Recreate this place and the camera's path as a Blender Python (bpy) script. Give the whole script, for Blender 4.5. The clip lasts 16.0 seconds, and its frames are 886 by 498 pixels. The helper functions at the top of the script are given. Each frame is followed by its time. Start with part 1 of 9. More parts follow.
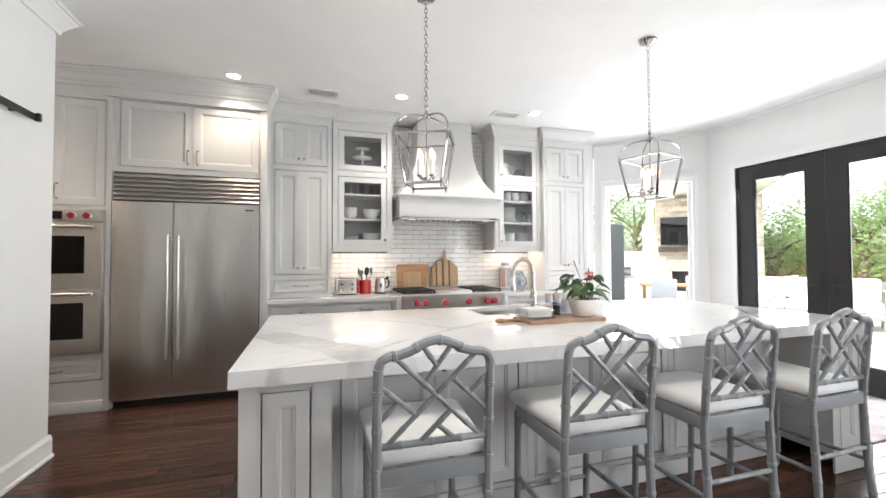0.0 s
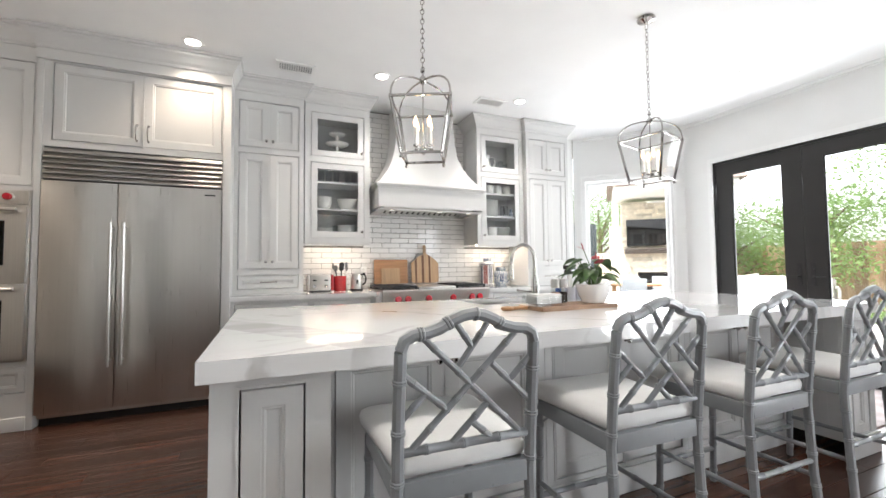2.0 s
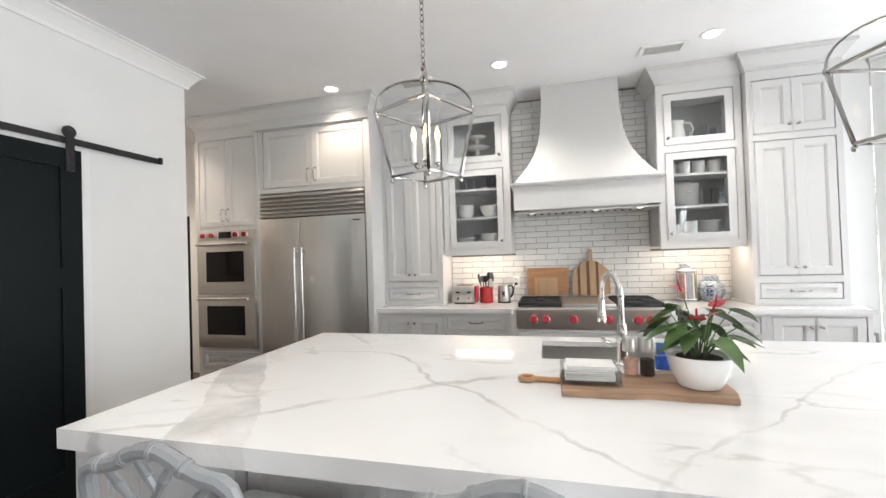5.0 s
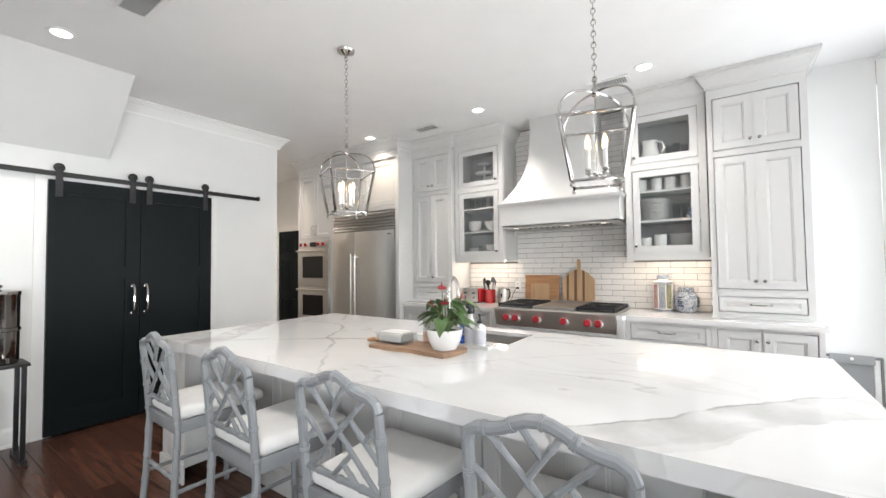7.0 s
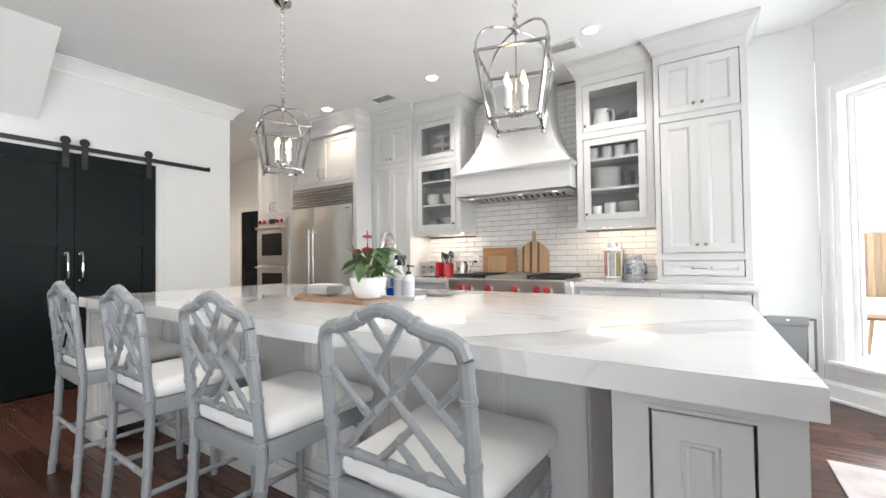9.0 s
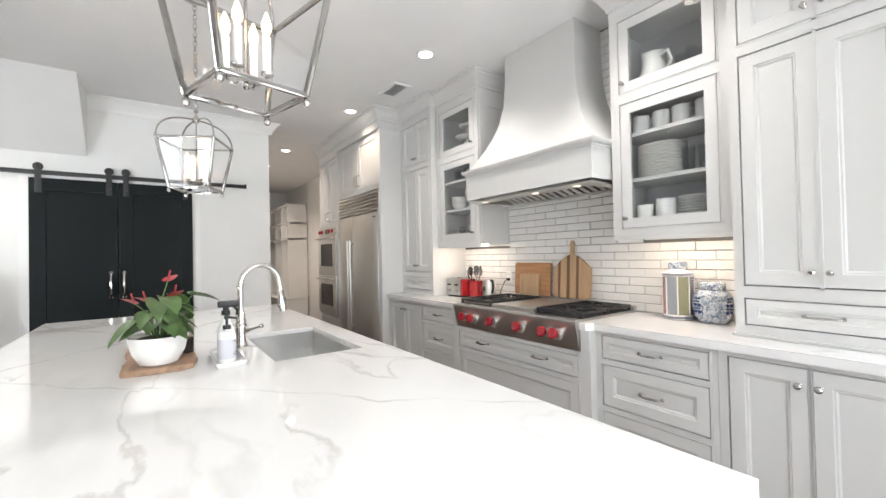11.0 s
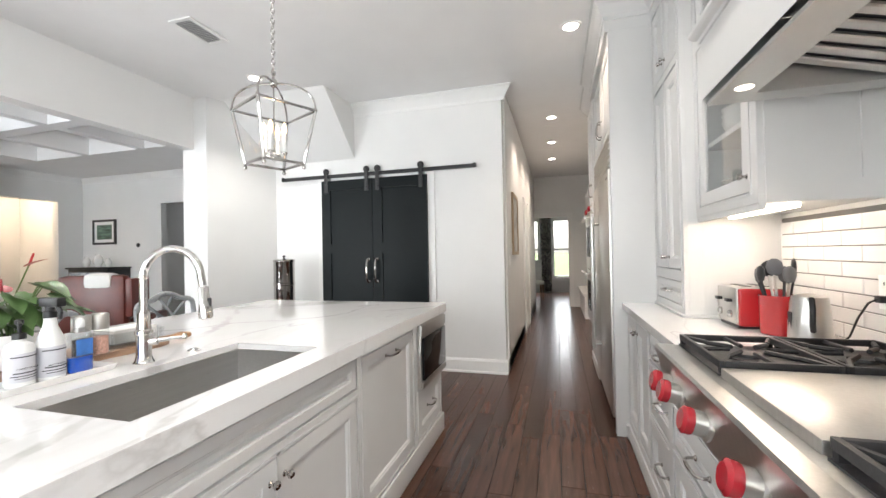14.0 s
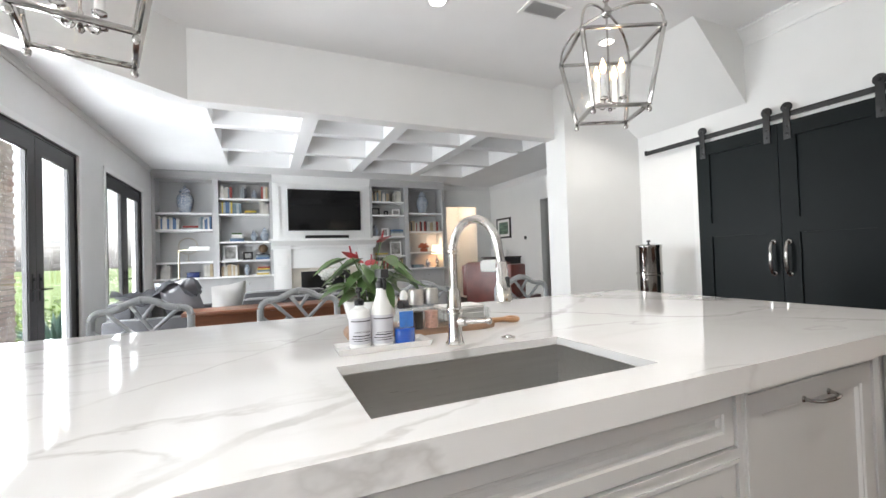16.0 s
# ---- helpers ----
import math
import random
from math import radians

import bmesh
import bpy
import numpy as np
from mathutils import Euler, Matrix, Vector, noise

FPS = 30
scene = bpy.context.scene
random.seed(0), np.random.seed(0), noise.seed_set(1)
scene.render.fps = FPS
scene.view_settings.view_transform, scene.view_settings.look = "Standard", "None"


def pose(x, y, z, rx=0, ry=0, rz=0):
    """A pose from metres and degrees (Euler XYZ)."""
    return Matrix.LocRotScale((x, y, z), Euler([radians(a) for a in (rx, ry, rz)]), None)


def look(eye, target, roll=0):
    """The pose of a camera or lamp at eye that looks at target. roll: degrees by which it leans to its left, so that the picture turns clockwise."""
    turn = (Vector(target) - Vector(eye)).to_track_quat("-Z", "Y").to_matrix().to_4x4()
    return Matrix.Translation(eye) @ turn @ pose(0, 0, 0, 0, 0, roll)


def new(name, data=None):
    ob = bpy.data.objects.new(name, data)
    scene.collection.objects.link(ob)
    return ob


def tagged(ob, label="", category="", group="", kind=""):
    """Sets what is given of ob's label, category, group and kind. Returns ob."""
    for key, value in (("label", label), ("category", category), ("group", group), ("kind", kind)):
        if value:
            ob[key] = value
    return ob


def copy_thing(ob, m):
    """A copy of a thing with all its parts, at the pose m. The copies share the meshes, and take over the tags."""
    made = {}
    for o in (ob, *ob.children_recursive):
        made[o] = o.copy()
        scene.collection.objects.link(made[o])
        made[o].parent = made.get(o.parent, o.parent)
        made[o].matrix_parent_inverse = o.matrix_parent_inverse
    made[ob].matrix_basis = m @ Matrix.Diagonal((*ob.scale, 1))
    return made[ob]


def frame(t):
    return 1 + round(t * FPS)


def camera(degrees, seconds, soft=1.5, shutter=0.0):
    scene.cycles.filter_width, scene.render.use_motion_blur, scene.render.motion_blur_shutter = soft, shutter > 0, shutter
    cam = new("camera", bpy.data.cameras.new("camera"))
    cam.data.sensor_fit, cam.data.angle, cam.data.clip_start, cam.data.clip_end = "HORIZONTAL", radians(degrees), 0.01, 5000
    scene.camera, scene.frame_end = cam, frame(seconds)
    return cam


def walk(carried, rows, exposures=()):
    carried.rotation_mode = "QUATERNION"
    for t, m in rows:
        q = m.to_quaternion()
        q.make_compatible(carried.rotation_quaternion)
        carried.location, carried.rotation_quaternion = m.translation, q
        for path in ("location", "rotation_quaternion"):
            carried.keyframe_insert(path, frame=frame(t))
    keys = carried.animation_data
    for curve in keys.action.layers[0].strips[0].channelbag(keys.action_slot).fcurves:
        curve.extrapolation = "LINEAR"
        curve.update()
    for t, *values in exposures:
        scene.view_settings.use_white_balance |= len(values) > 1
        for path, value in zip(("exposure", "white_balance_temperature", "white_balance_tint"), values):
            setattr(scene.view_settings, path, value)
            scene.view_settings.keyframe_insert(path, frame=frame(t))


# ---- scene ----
cam = camera(95.2, 16.0)
PATH = [
    (0, (-0.175, -0.154, 1.319), (0.441, 1.748, 1.371), -0.3),
    (0.5, (-0.133, 0.062, 1.315), (0.529, 1.948, 1.375), -0.4),
    (1, (-0.123, 0.235, 1.266), (0.576, 2.107, 1.334), -0.4),
    (1.5, (-0.207, 0.254, 1.192), (0.532, 2.111, 1.27), -0.5),
    (2, (-0.277, 0.195, 1.17), (0.509, 2.032, 1.258), -0.6),
    (2.5, (-0.281, 0.151, 1.215), (0.532, 1.976, 1.306), -0.8),
    (3, (-0.194, 0.156, 1.274), (0.599, 1.99, 1.359), -1.0),
    (3.5, (0.027, 0.223, 1.327), (0.675, 2.114, 1.402), -1.2),
    (4, (0.215, 0.347, 1.33), (0.548, 2.318, 1.397), -1.4),
    (4.5, (0.56, 0.511, 1.38), (0.455, 2.507, 1.448), -1.6),
    (4.7, (0.75, 0.539, 1.415), (0.477, 2.519, 1.465), -1.7),
    (6.8, (2.707, 0.362, 1.437), (1.56, 1.998, 1.507), -0.9),
    (7, (2.831, 0.292, 1.413), (1.68, 1.926, 1.483), -0.7),
    (7.5, (2.994, 0.133, 1.354), (1.861, 1.779, 1.418), -0.5),
    (8, (3.038, 0.098, 1.238), (1.936, 1.766, 1.294), -0.4),
    (8.5, (3.058, 0.207, 1.098), (1.982, 1.891, 1.147), -0.5),
    (9, (3.06, 0.519, 1.153), (1.974, 2.197, 1.196), -0.7),
    (9.5, (3.116, 0.843, 1.28), (1.96, 2.475, 1.314), -1.0),
    (9.7, (3.179, 0.981, 1.334), (1.94, 2.551, 1.365), -1.2),
    (10.4, (3.440, 1.440, 1.362), (2.050, 2.870, 1.388), -1.3),
    (11.1, (3.520, 2.230, 1.345), (1.860, 3.340, 1.375), -1.2),
    (11.8, (3.368, 2.898, 1.325), (1.594, 3.82, 1.36), -1.1),
    (12, (3.299, 3.1, 1.32), (1.49, 3.953, 1.343), -1.1),
    (12.5, (3.079, 3.477, 1.298), (1.179, 4.099, 1.314), -1.2),
    (13, (2.795, 3.713, 1.288), (0.824, 4.05, 1.303), -1.1),
    (13.5, (2.55, 3.805, 1.278), (0.551, 3.734, 1.305), -1.1),
    (14, (2.413, 3.827, 1.28), (0.49, 3.28, 1.303), -1.1),
    (14.5, (2.283, 3.713, 1.261), (0.56, 2.699, 1.287), -1.3),
    (15, (2.189, 3.613, 1.268), (0.775, 2.2, 1.299), -1.4),
    (15.5, (2.076, 3.602, 1.257), (1.003, 1.914, 1.29), -1.7),
    (16, (1.904, 3.625, 1.206), (1.098, 1.795, 1.241), -1.9),
]
walk(cam, [(t, look(eye, target, roll)) for t, eye, target, roll in PATH], exposures=((0.0, 1.06), (2.5, 1.02), (4.5, 0.94), (7.0, 0.92), (8.5, 0.98), (9.5, 0.90), (12.0, 0.92), (13.0, 1.06), (14.0, 1.13), (15.0, 1.02), (16.0, 0.90)))

# ---- light ----
world = bpy.data.worlds.new("sky")
scene.world = world
world.use_nodes = True
sky = world.node_tree.nodes.new("ShaderNodeTexSky")
sky.sky_type, sky.sun_disc = "NISHITA", False
sky.dust_density, sky.air_density, sky.ozone_density = 4.0, 1.0, 0.6
SUN_UP, SUN_AZ = 58.0, 250.0
sky.sun_elevation, sky.sun_rotation = radians(SUN_UP), radians(SUN_AZ)
haze = world.node_tree.nodes.new("ShaderNodeHueSaturation")   # thin white summer cloud
haze.inputs["Saturation"].default_value, haze.inputs["Value"].default_value = 0.25, 2.6
world.node_tree.links.new(sky.outputs[0], haze.inputs["Color"])
world.node_tree.links.new(haze.outputs[0], world.node_tree.nodes["Background"].inputs[0])
world.node_tree.nodes["Background"].inputs[1].default_value = 0.15


def lamp(name, kind, energy, m, color=(1, 1, 1), **more):
    data = bpy.data.lights.new(name, kind)
    data.energy, data.color = energy, color
    if "size" in more:
        data.shape, data.size, data.size_y = "RECTANGLE", more["size"][0], more["size"][1]
    if "radius" in more:
        data.shadow_soft_size = more["radius"]
    if "spot" in more:
        data.spot_size, data.spot_blend = radians(more["spot"]), 0.7
    ob = new(name, data)
    ob.matrix_basis = m
    return ob


sun_from = Vector((math.cos(radians(SUN_UP)) * math.sin(radians(SUN_AZ)), math.cos(radians(SUN_UP)) * math.cos(radians(SUN_AZ)), math.sin(radians(SUN_UP))))
sun = lamp("sun", "SUN", 3.2, look(sun_from * 30, (0, 0, 0)), (1.0, 0.95, 0.88))
sun.data.angle = radians(0.5)
DAY = (0.90, 0.948, 0.993)
WARM = (1.0, 0.80, 0.60)
# daylight standing in the glazed openings
lamp("daylight", "AREA", 62, look((5.06, 2.58, 1.25), (0, 2.58, 0.1)), DAY, size=(1.8, 2.4))
lamp("daylight", "AREA", 23, look((4.50, 4.50, 1.35), (3.3, 3.3, 1.25)), DAY, size=(1.05, 2.1))
lamp("daylight", "AREA", 125, look((3.92, -1.02, 1.25), (0, -1.02, 1.25)), DAY, size=(1.6, 2.3))
lamp("daylight", "AREA", 72, look((3.92, -3.45, 1.25), (0, -3.45, 1.25)), DAY, size=(1.6, 2.3))
lamp("daylight", "AREA", 5, look((-11.0, 3.93, 1.4), (0, 3.93, 1.3)), DAY, size=(0.6, 1.8))


# ---- materials ----
def mat(name, color, rough=0.5, metal=0.0, vary=0.06, scale=3.0, bump=0.0, bump_scale=60.0, coat=0.0, stretch=(1, 1, 1), spec=0.5, sheen=0.0):
    m = bpy.data.materials.new(name)
    m.use_nodes = True
    nt = m.node_tree
    b = nt.nodes["Principled BSDF"]
    b.inputs["Roughness"].default_value, b.inputs["Metallic"].default_value = rough, metal
    b.inputs["Specular IOR Level"].default_value, b.inputs["Coat Weight"].default_value = spec, coat
    b.inputs["Sheen Weight"].default_value = sheen
    co = nt.nodes.new("ShaderNodeTexCoord")
    mp = nt.nodes.new("ShaderNodeMapping")
    mp.inputs["Scale"].default_value = stretch
    nt.links.new(co.outputs["Object"], mp.inputs[0])
    n1 = nt.nodes.new("ShaderNodeTexNoise")
    n1.inputs["Scale"].default_value, n1.inputs["Detail"].default_value = scale, 6
    nt.links.new(mp.outputs[0], n1.inputs[0])
    ramp = nt.nodes.new("ShaderNodeValToRGB")
    ramp.color_ramp.elements[0].position, ramp.color_ramp.elements[1].position = 0.3, 0.7
    ramp.color_ramp.elements[0].color = (*[c * (1 - vary) for c in color], 1)
    ramp.color_ramp.elements[1].color = (*[min(1, c * (1 + vary)) for c in color], 1)
    nt.links.new(n1.outputs["Fac"], ramp.inputs[0])
    nt.links.new(ramp.outputs[0], b.inputs["Base Color"])
    n2 = nt.nodes.new("ShaderNodeTexNoise")
    n2.inputs["Scale"].default_value, n2.inputs["Detail"].default_value = bump_scale, 3
    nt.links.new(mp.outputs[0], n2.inputs[0])
    mr = nt.nodes.new("ShaderNodeMapRange")
    mr.inputs["To Min"].default_value, mr.inputs["To Max"].default_value = max(0.0, rough - 0.06), min(1, rough + 0.06)
    nt.links.new(n2.outputs["Fac"], mr.inputs["Value"])
    nt.links.new(mr.outputs[0], b.inputs["Roughness"])
    if bump:
        bp = nt.nodes.new("ShaderNodeBump")
        bp.inputs["Strength"].default_value, bp.inputs["Distance"].default_value = bump, 0.004
        nt.links.new(n2.outputs["Fac"], bp.inputs["Height"])
        nt.links.new(bp.outputs[0], b.inputs["Normal"])
    return m


def glow(name, color, strength):
    m = bpy.data.materials.new(name)
    m.use_nodes = True
    b = m.node_tree.nodes["Principled BSDF"]
    b.inputs["Base Color"].default_value = (*color, 1)
    b.inputs["Emission Color"].default_value, b.inputs["Emission Strength"].default_value = (*color, 1), strength
    return m


def clear(name, tint=(1, 1, 1), rough=0.0):
    m = bpy.data.materials.new(name)
    m.use_nodes = True
    nt = m.node_tree
    out = nt.nodes["Material Output"]
    nt.nodes.remove(nt.nodes["Principled BSDF"])
    tr, gl, mx, lw = (nt.nodes.new("ShaderNode" + k) for k in ("BsdfTransparent", "BsdfGlossy", "MixShader", "LayerWeight"))
    pw, ml = nt.nodes.new("ShaderNodeMath"), nt.nodes.new("ShaderNodeMath")
    pw.operation, ml.operation = "POWER", "MULTIPLY_ADD"
    pw.inputs[1].default_value, ml.inputs[1].default_value, ml.inputs[2].default_value = 5.0, 0.8, 0.03
    tr.inputs[0].default_value = (*tint, 1)
    gl.inputs["Roughness"].default_value = rough
    lw.inputs["Blend"].default_value = 0.5
    nt.links.new(lw.outputs["Facing"], pw.inputs[0])
    nt.links.new(pw.outputs[0], ml.inputs[0])
    nt.links.new(ml.outputs[0], mx.inputs[0])
    nt.links.new(tr.outputs[0], mx.inputs[1])
    nt.links.new(gl.outputs[0], mx.inputs[2])
    nt.links.new(mx.outputs[0], out.inputs[0])
    return m


def quartz():
    m = mat("quartz", (0.79, 0.785, 0.78), 0.07, vary=0.015, scale=2.0, coat=0.3)
    nt = m.node_tree
    b = nt.nodes["Principled BSDF"]
    co = nt.nodes.new("ShaderNodeTexCoord")
    mp = nt.nodes.new("ShaderNodeMapping")
    mp.inputs["Rotation"].default_value, mp.inputs["Scale"].default_value = (0, 0, radians(28)), (0.55, 1.3, 1)
    nt.links.new(co.outputs["Object"], mp.inputs[0])
    warp = nt.nodes.new("ShaderNodeTexNoise")
    warp.inputs["Scale"].default_value, warp.inputs["Detail"].default_value = 1.3, 7
    nt.links.new(mp.outputs[0], warp.inputs[0])
    base = b.inputs["Base Color"].links[0].from_socket
    for level, width, tone, wide in ((0.5, 0.010, (0.42, 0.40, 0.385), 0.5), (0.42, 0.022, (0.60, 0.585, 0.57), 0.4), (0.565, 0.05, (0.70, 0.69, 0.68), 0.45)):
        d = nt.nodes.new("ShaderNodeMath"); d.operation = "SUBTRACT"; d.inputs[1].default_value = level
        a = nt.nodes.new("ShaderNodeMath"); a.operation = "ABSOLUTE"
        r = nt.nodes.new("ShaderNodeMapRange")
        r.inputs["From Min"].default_value, r.inputs["From Max"].default_value = 0.0, width
        r.inputs["To Min"].default_value, r.inputs["To Max"].default_value = wide, 0.0
        gate = nt.nodes.new("ShaderNodeTexNoise"); gate.inputs["Scale"].default_value = 0.9 + level
        g2 = nt.nodes.new("ShaderNodeMapRange"); g2.inputs["From Min"].default_value, g2.inputs["From Max"].default_value = 0.46, 0.60
        mu = nt.nodes.new("ShaderNodeMath"); mu.operation = "MULTIPLY"
        mixn = nt.nodes.new("ShaderNodeMixRGB")
        mixn.inputs[2].default_value = (*tone, 1)
        nt.links.new(warp.outputs["Fac"], d.inputs[0]); nt.links.new(d.outputs[0], a.inputs[0]); nt.links.new(a.outputs[0], r.inputs["Value"])
        nt.links.new(co.outputs["Object"], gate.inputs[0]); nt.links.new(gate.outputs["Fac"], g2.inputs["Value"])
        nt.links.new(r.outputs[0], mu.inputs[0]); nt.links.new(g2.outputs[0], mu.inputs[1])
        nt.links.new(mu.outputs[0], mixn.inputs[0]); nt.links.new(base, mixn.inputs[1])
        base = mixn.outputs[0]
    # the long veins of the slab: (across x, across y, middle, half width, softness, tone, strength)
    geo = nt.nodes.new("ShaderNodeNewGeometry")
    wob = nt.nodes.new("ShaderNodeTexNoise")
    wob.inputs["Scale"].default_value, wob.inputs["Detail"].default_value, wob.inputs["Roughness"].default_value = 2.2, 8, 0.55
    nt.links.new(geo.outputs["Position"], wob.inputs[0])
    cloud = nt.nodes.new("ShaderNodeTexNoise")
    cloud.inputs["Scale"].default_value, cloud.inputs["Detail"].default_value = 5.0, 6
    nt.links.new(geo.outputs["Position"], cloud.inputs[0])
    for ax, ay, mid, half, soft, tone, strength, amp in (
            (0.72, -0.69, 0.775, 0.085, 0.006, (0.56, 0.55, 0.54), 1.0, 0.20),
            (0.80, -0.60, 1.22, 0.035, 0.006, (0.60, 0.59, 0.58), 0.7, 0.22),
            (0.72, -0.69, 0.692, 0.004, 0.005, (0.36, 0.345, 0.33), 0.8, 0.20),
            (0.70, 0.71, 1.95, 0.005, 0.010, (0.40, 0.385, 0.37), 0.6, 0.30),
            (0.72, -0.69, -0.12, 0.003, 0.007, (0.45, 0.435, 0.42), 0.55, 0.25),
            (0.55, -0.83, -1.35, 0.010, 0.012, (0.48, 0.465, 0.45), 0.7, 0.25),
            (0.82, 0.57, 0.93, 0.105, 0.006, (0.56, 0.55, 0.54), 1.0, 0.20)):
        dot = nt.nodes.new("ShaderNodeVectorMath"); dot.operation = "DOT_PRODUCT"; dot.inputs[1].default_value = (ax, ay, 0)
        shift = nt.nodes.new("ShaderNodeMath"); shift.operation = "MULTIPLY_ADD"; shift.inputs[1].default_value = amp
        far = nt.nodes.new("ShaderNodeMath"); far.operation = "SUBTRACT"; far.inputs[1].default_value = mid + amp / 2
        a = nt.nodes.new("ShaderNodeMath"); a.operation = "ABSOLUTE"
        r = nt.nodes.new("ShaderNodeMapRange")
        r.inputs["From Min"].default_value, r.inputs["From Max"].default_value = half, half + soft
        r.inputs["To Min"].default_value, r.inputs["To Max"].default_value = strength, 0.0
        g2 = nt.nodes.new("ShaderNodeMapRange"); g2.inputs["From Min"].default_value, g2.inputs["From Max"].default_value = 0.30, 0.62
        mu = nt.nodes.new("ShaderNodeMath"); mu.operation = "MULTIPLY"
        mixn = nt.nodes.new("ShaderNodeMixRGB")
        mixn.inputs[2].default_value = (*tone, 1)
        nt.links.new(geo.outputs["Position"], dot.inputs[0])
        nt.links.new(wob.outputs["Fac"], shift.inputs[0]); nt.links.new(dot.outputs["Value"], shift.inputs[2])
        nt.links.new(shift.outputs[0], far.inputs[0]); nt.links.new(far.outputs[0], a.inputs[0]); nt.links.new(a.outputs[0], r.inputs["Value"])
        nt.links.new(cloud.outputs["Fac"], g2.inputs["Value"])
        nt.links.new(r.outputs[0], mu.inputs[0]); nt.links.new(g2.outputs[0], mu.inputs[1])
        nt.links.new(mu.outputs[0], mixn.inputs[0]); nt.links.new(base, mixn.inputs[1])
        base = mixn.outputs[0]
    nt.links.new(base, b.inputs["Base Color"])
    return m


def per_piece(m, low, high):
    """Vary a material's base colour from piece to piece."""
    nt = m.node_tree
    b = nt.nodes["Principled BSDF"]
    info = nt.nodes.new("ShaderNodeObjectInfo")
    geo = nt.nodes.new("ShaderNodeNewGeometry")
    add = nt.nodes.new("ShaderNodeMath"); add.operation = "ADD"
    fr = nt.nodes.new("ShaderNodeMath"); fr.operation = "FRACT"
    nt.links.new(info.outputs["Random"], add.inputs[0]); nt.links.new(geo.outputs["Random Per Island"], add.inputs[1]); nt.links.new(add.outputs[0], fr.inputs[0])
    r = nt.nodes.new("ShaderNodeMapRange")
    r.inputs["To Min"].default_value, r.inputs["To Max"].default_value = low, high
    nt.links.new(fr.outputs[0], r.inputs["Value"])
    hsv = nt.nodes.new("ShaderNodeHueSaturation")
    nt.links.new(r.outputs[0], hsv.inputs["Value"])
    nt.links.new(b.inputs["Base Color"].links[0].from_socket, hsv.inputs["Color"])
    nt.links.new(hsv.outputs[0], b.inputs["Base Color"])
    return m


WALL = mat("wall_paint", (0.80, 0.80, 0.79), 0.6, vary=0.015, bump=0.05, bump_scale=120)
CEIL = mat("ceiling_paint", (0.87, 0.87, 0.87), 0.8, vary=0.015, bump=0.06, bump_scale=90)
TRIM = mat("white_trim_paint", (0.84, 0.84, 0.83), 0.35, vary=0.012)
CAB = mat("cabinet_paint", (0.64, 0.635, 0.625), 0.38, vary=0.015, bump=0.02, bump_scale=150)
CABIN = mat("cabinet_inside", (0.55, 0.55, 0.55), 0.5, vary=0.02)
SHELFGREY = mat("bookcase_paint", (0.50, 0.50, 0.50), 0.45, vary=0.02)
QUARTZ = quartz()
HOODSTEEL = mat("satin_hood_steel", (0.62, 0.61, 0.59), 0.42, 1.0, vary=0.03)
STEEL = mat("brushed_steel", (0.60, 0.585, 0.56), 0.30, 1.0, vary=0.02, scale=1.5, stretch=(40, 40, 0.6), bump_scale=6)
STEELH = mat("brushed_steel_level", (0.60, 0.585, 0.56), 0.32, 1.0, vary=0.05, scale=2.0, stretch=(60, 60, 1), bump_scale=14)
SINK = mat("sink_steel", (0.58, 0.57, 0.555), 0.30, 1.0, vary=0.04, stretch=(1, 30, 30), bump_scale=10)
CHROME = mat("polished_nickel", (0.50, 0.485, 0.465), 0.10, 1.0, vary=0.02)
BLACKDOOR = mat("black_green_door_paint", (0.0055, 0.0085, 0.0092), 0.42, vary=0.1, spec=0.14)
BLACKMETAL = mat("black_iron", (0.012, 0.012, 0.013), 0.42, 0.0, vary=0.15, bump=0.05)
CASTIRON = mat("cast_iron", (0.014, 0.014, 0.016), 0.5, 0.0, vary=0.2, bump=0.15)
FDPAINT = mat("dark_bronze_door_paint", (0.018, 0.017, 0.017), 0.35, vary=0.12)
CHAIRPAINT = mat("grey_bamboo_lacquer", (0.262, 0.273, 0.282), 0.3, vary=0.06, scale=12)
FABRIC = mat("white_upholstery", (0.74, 0.73, 0.71), 0.85, vary=0.04, scale=9, bump=0.25, bump_scale=420, sheen=0.3)
BLACKGLASS = mat("black_glass", (0.005, 0.005, 0.005), 0.06, vary=0.02, spec=0.3)
GLASS = clear("window_glass")
CABGLASS = clear("cabinet_glass", (0.93, 0.94, 0.94))
REDKNOB = mat("red_knob", (0.36, 0.012, 0.022), 0.25, vary=0.05, coat=0.4)
REDENAMEL = mat("red_enamel", (0.42, 0.02, 0.025), 0.22, vary=0.05, coat=0.3)
WHITECHINA = mat("white_china", (0.82, 0.81, 0.79), 0.12, vary=0.02, coat=0.3)
BLACKPLASTIC = mat("black_plastic", (0.012, 0.012, 0.013), 0.35, vary=0.1)
TILE = mat("white_tile_glaze", (0.80, 0.79, 0.775), 0.10, vary=0.02, scale=5, bump=0.06, bump_scale=18, coat=0.2)
per_piece(TILE, 0.955, 1.02)
GROUT = mat("grey_grout", (0.19, 0.182, 0.175), 0.9, vary=0.08, bump=0.2, bump_scale=300)
FLOORW = per_piece(mat("dark_walnut_plank", (0.066, 0.029, 0.019), 0.25, vary=0.42, scale=3.0, stretch=(0.7, 9, 9), bump=0.12, bump_scale=16, spec=0.32), 0.62, 1.45)
SUBFLOOR = mat("floor_joint", (0.012, 0.007, 0.005), 0.7, vary=0.1)
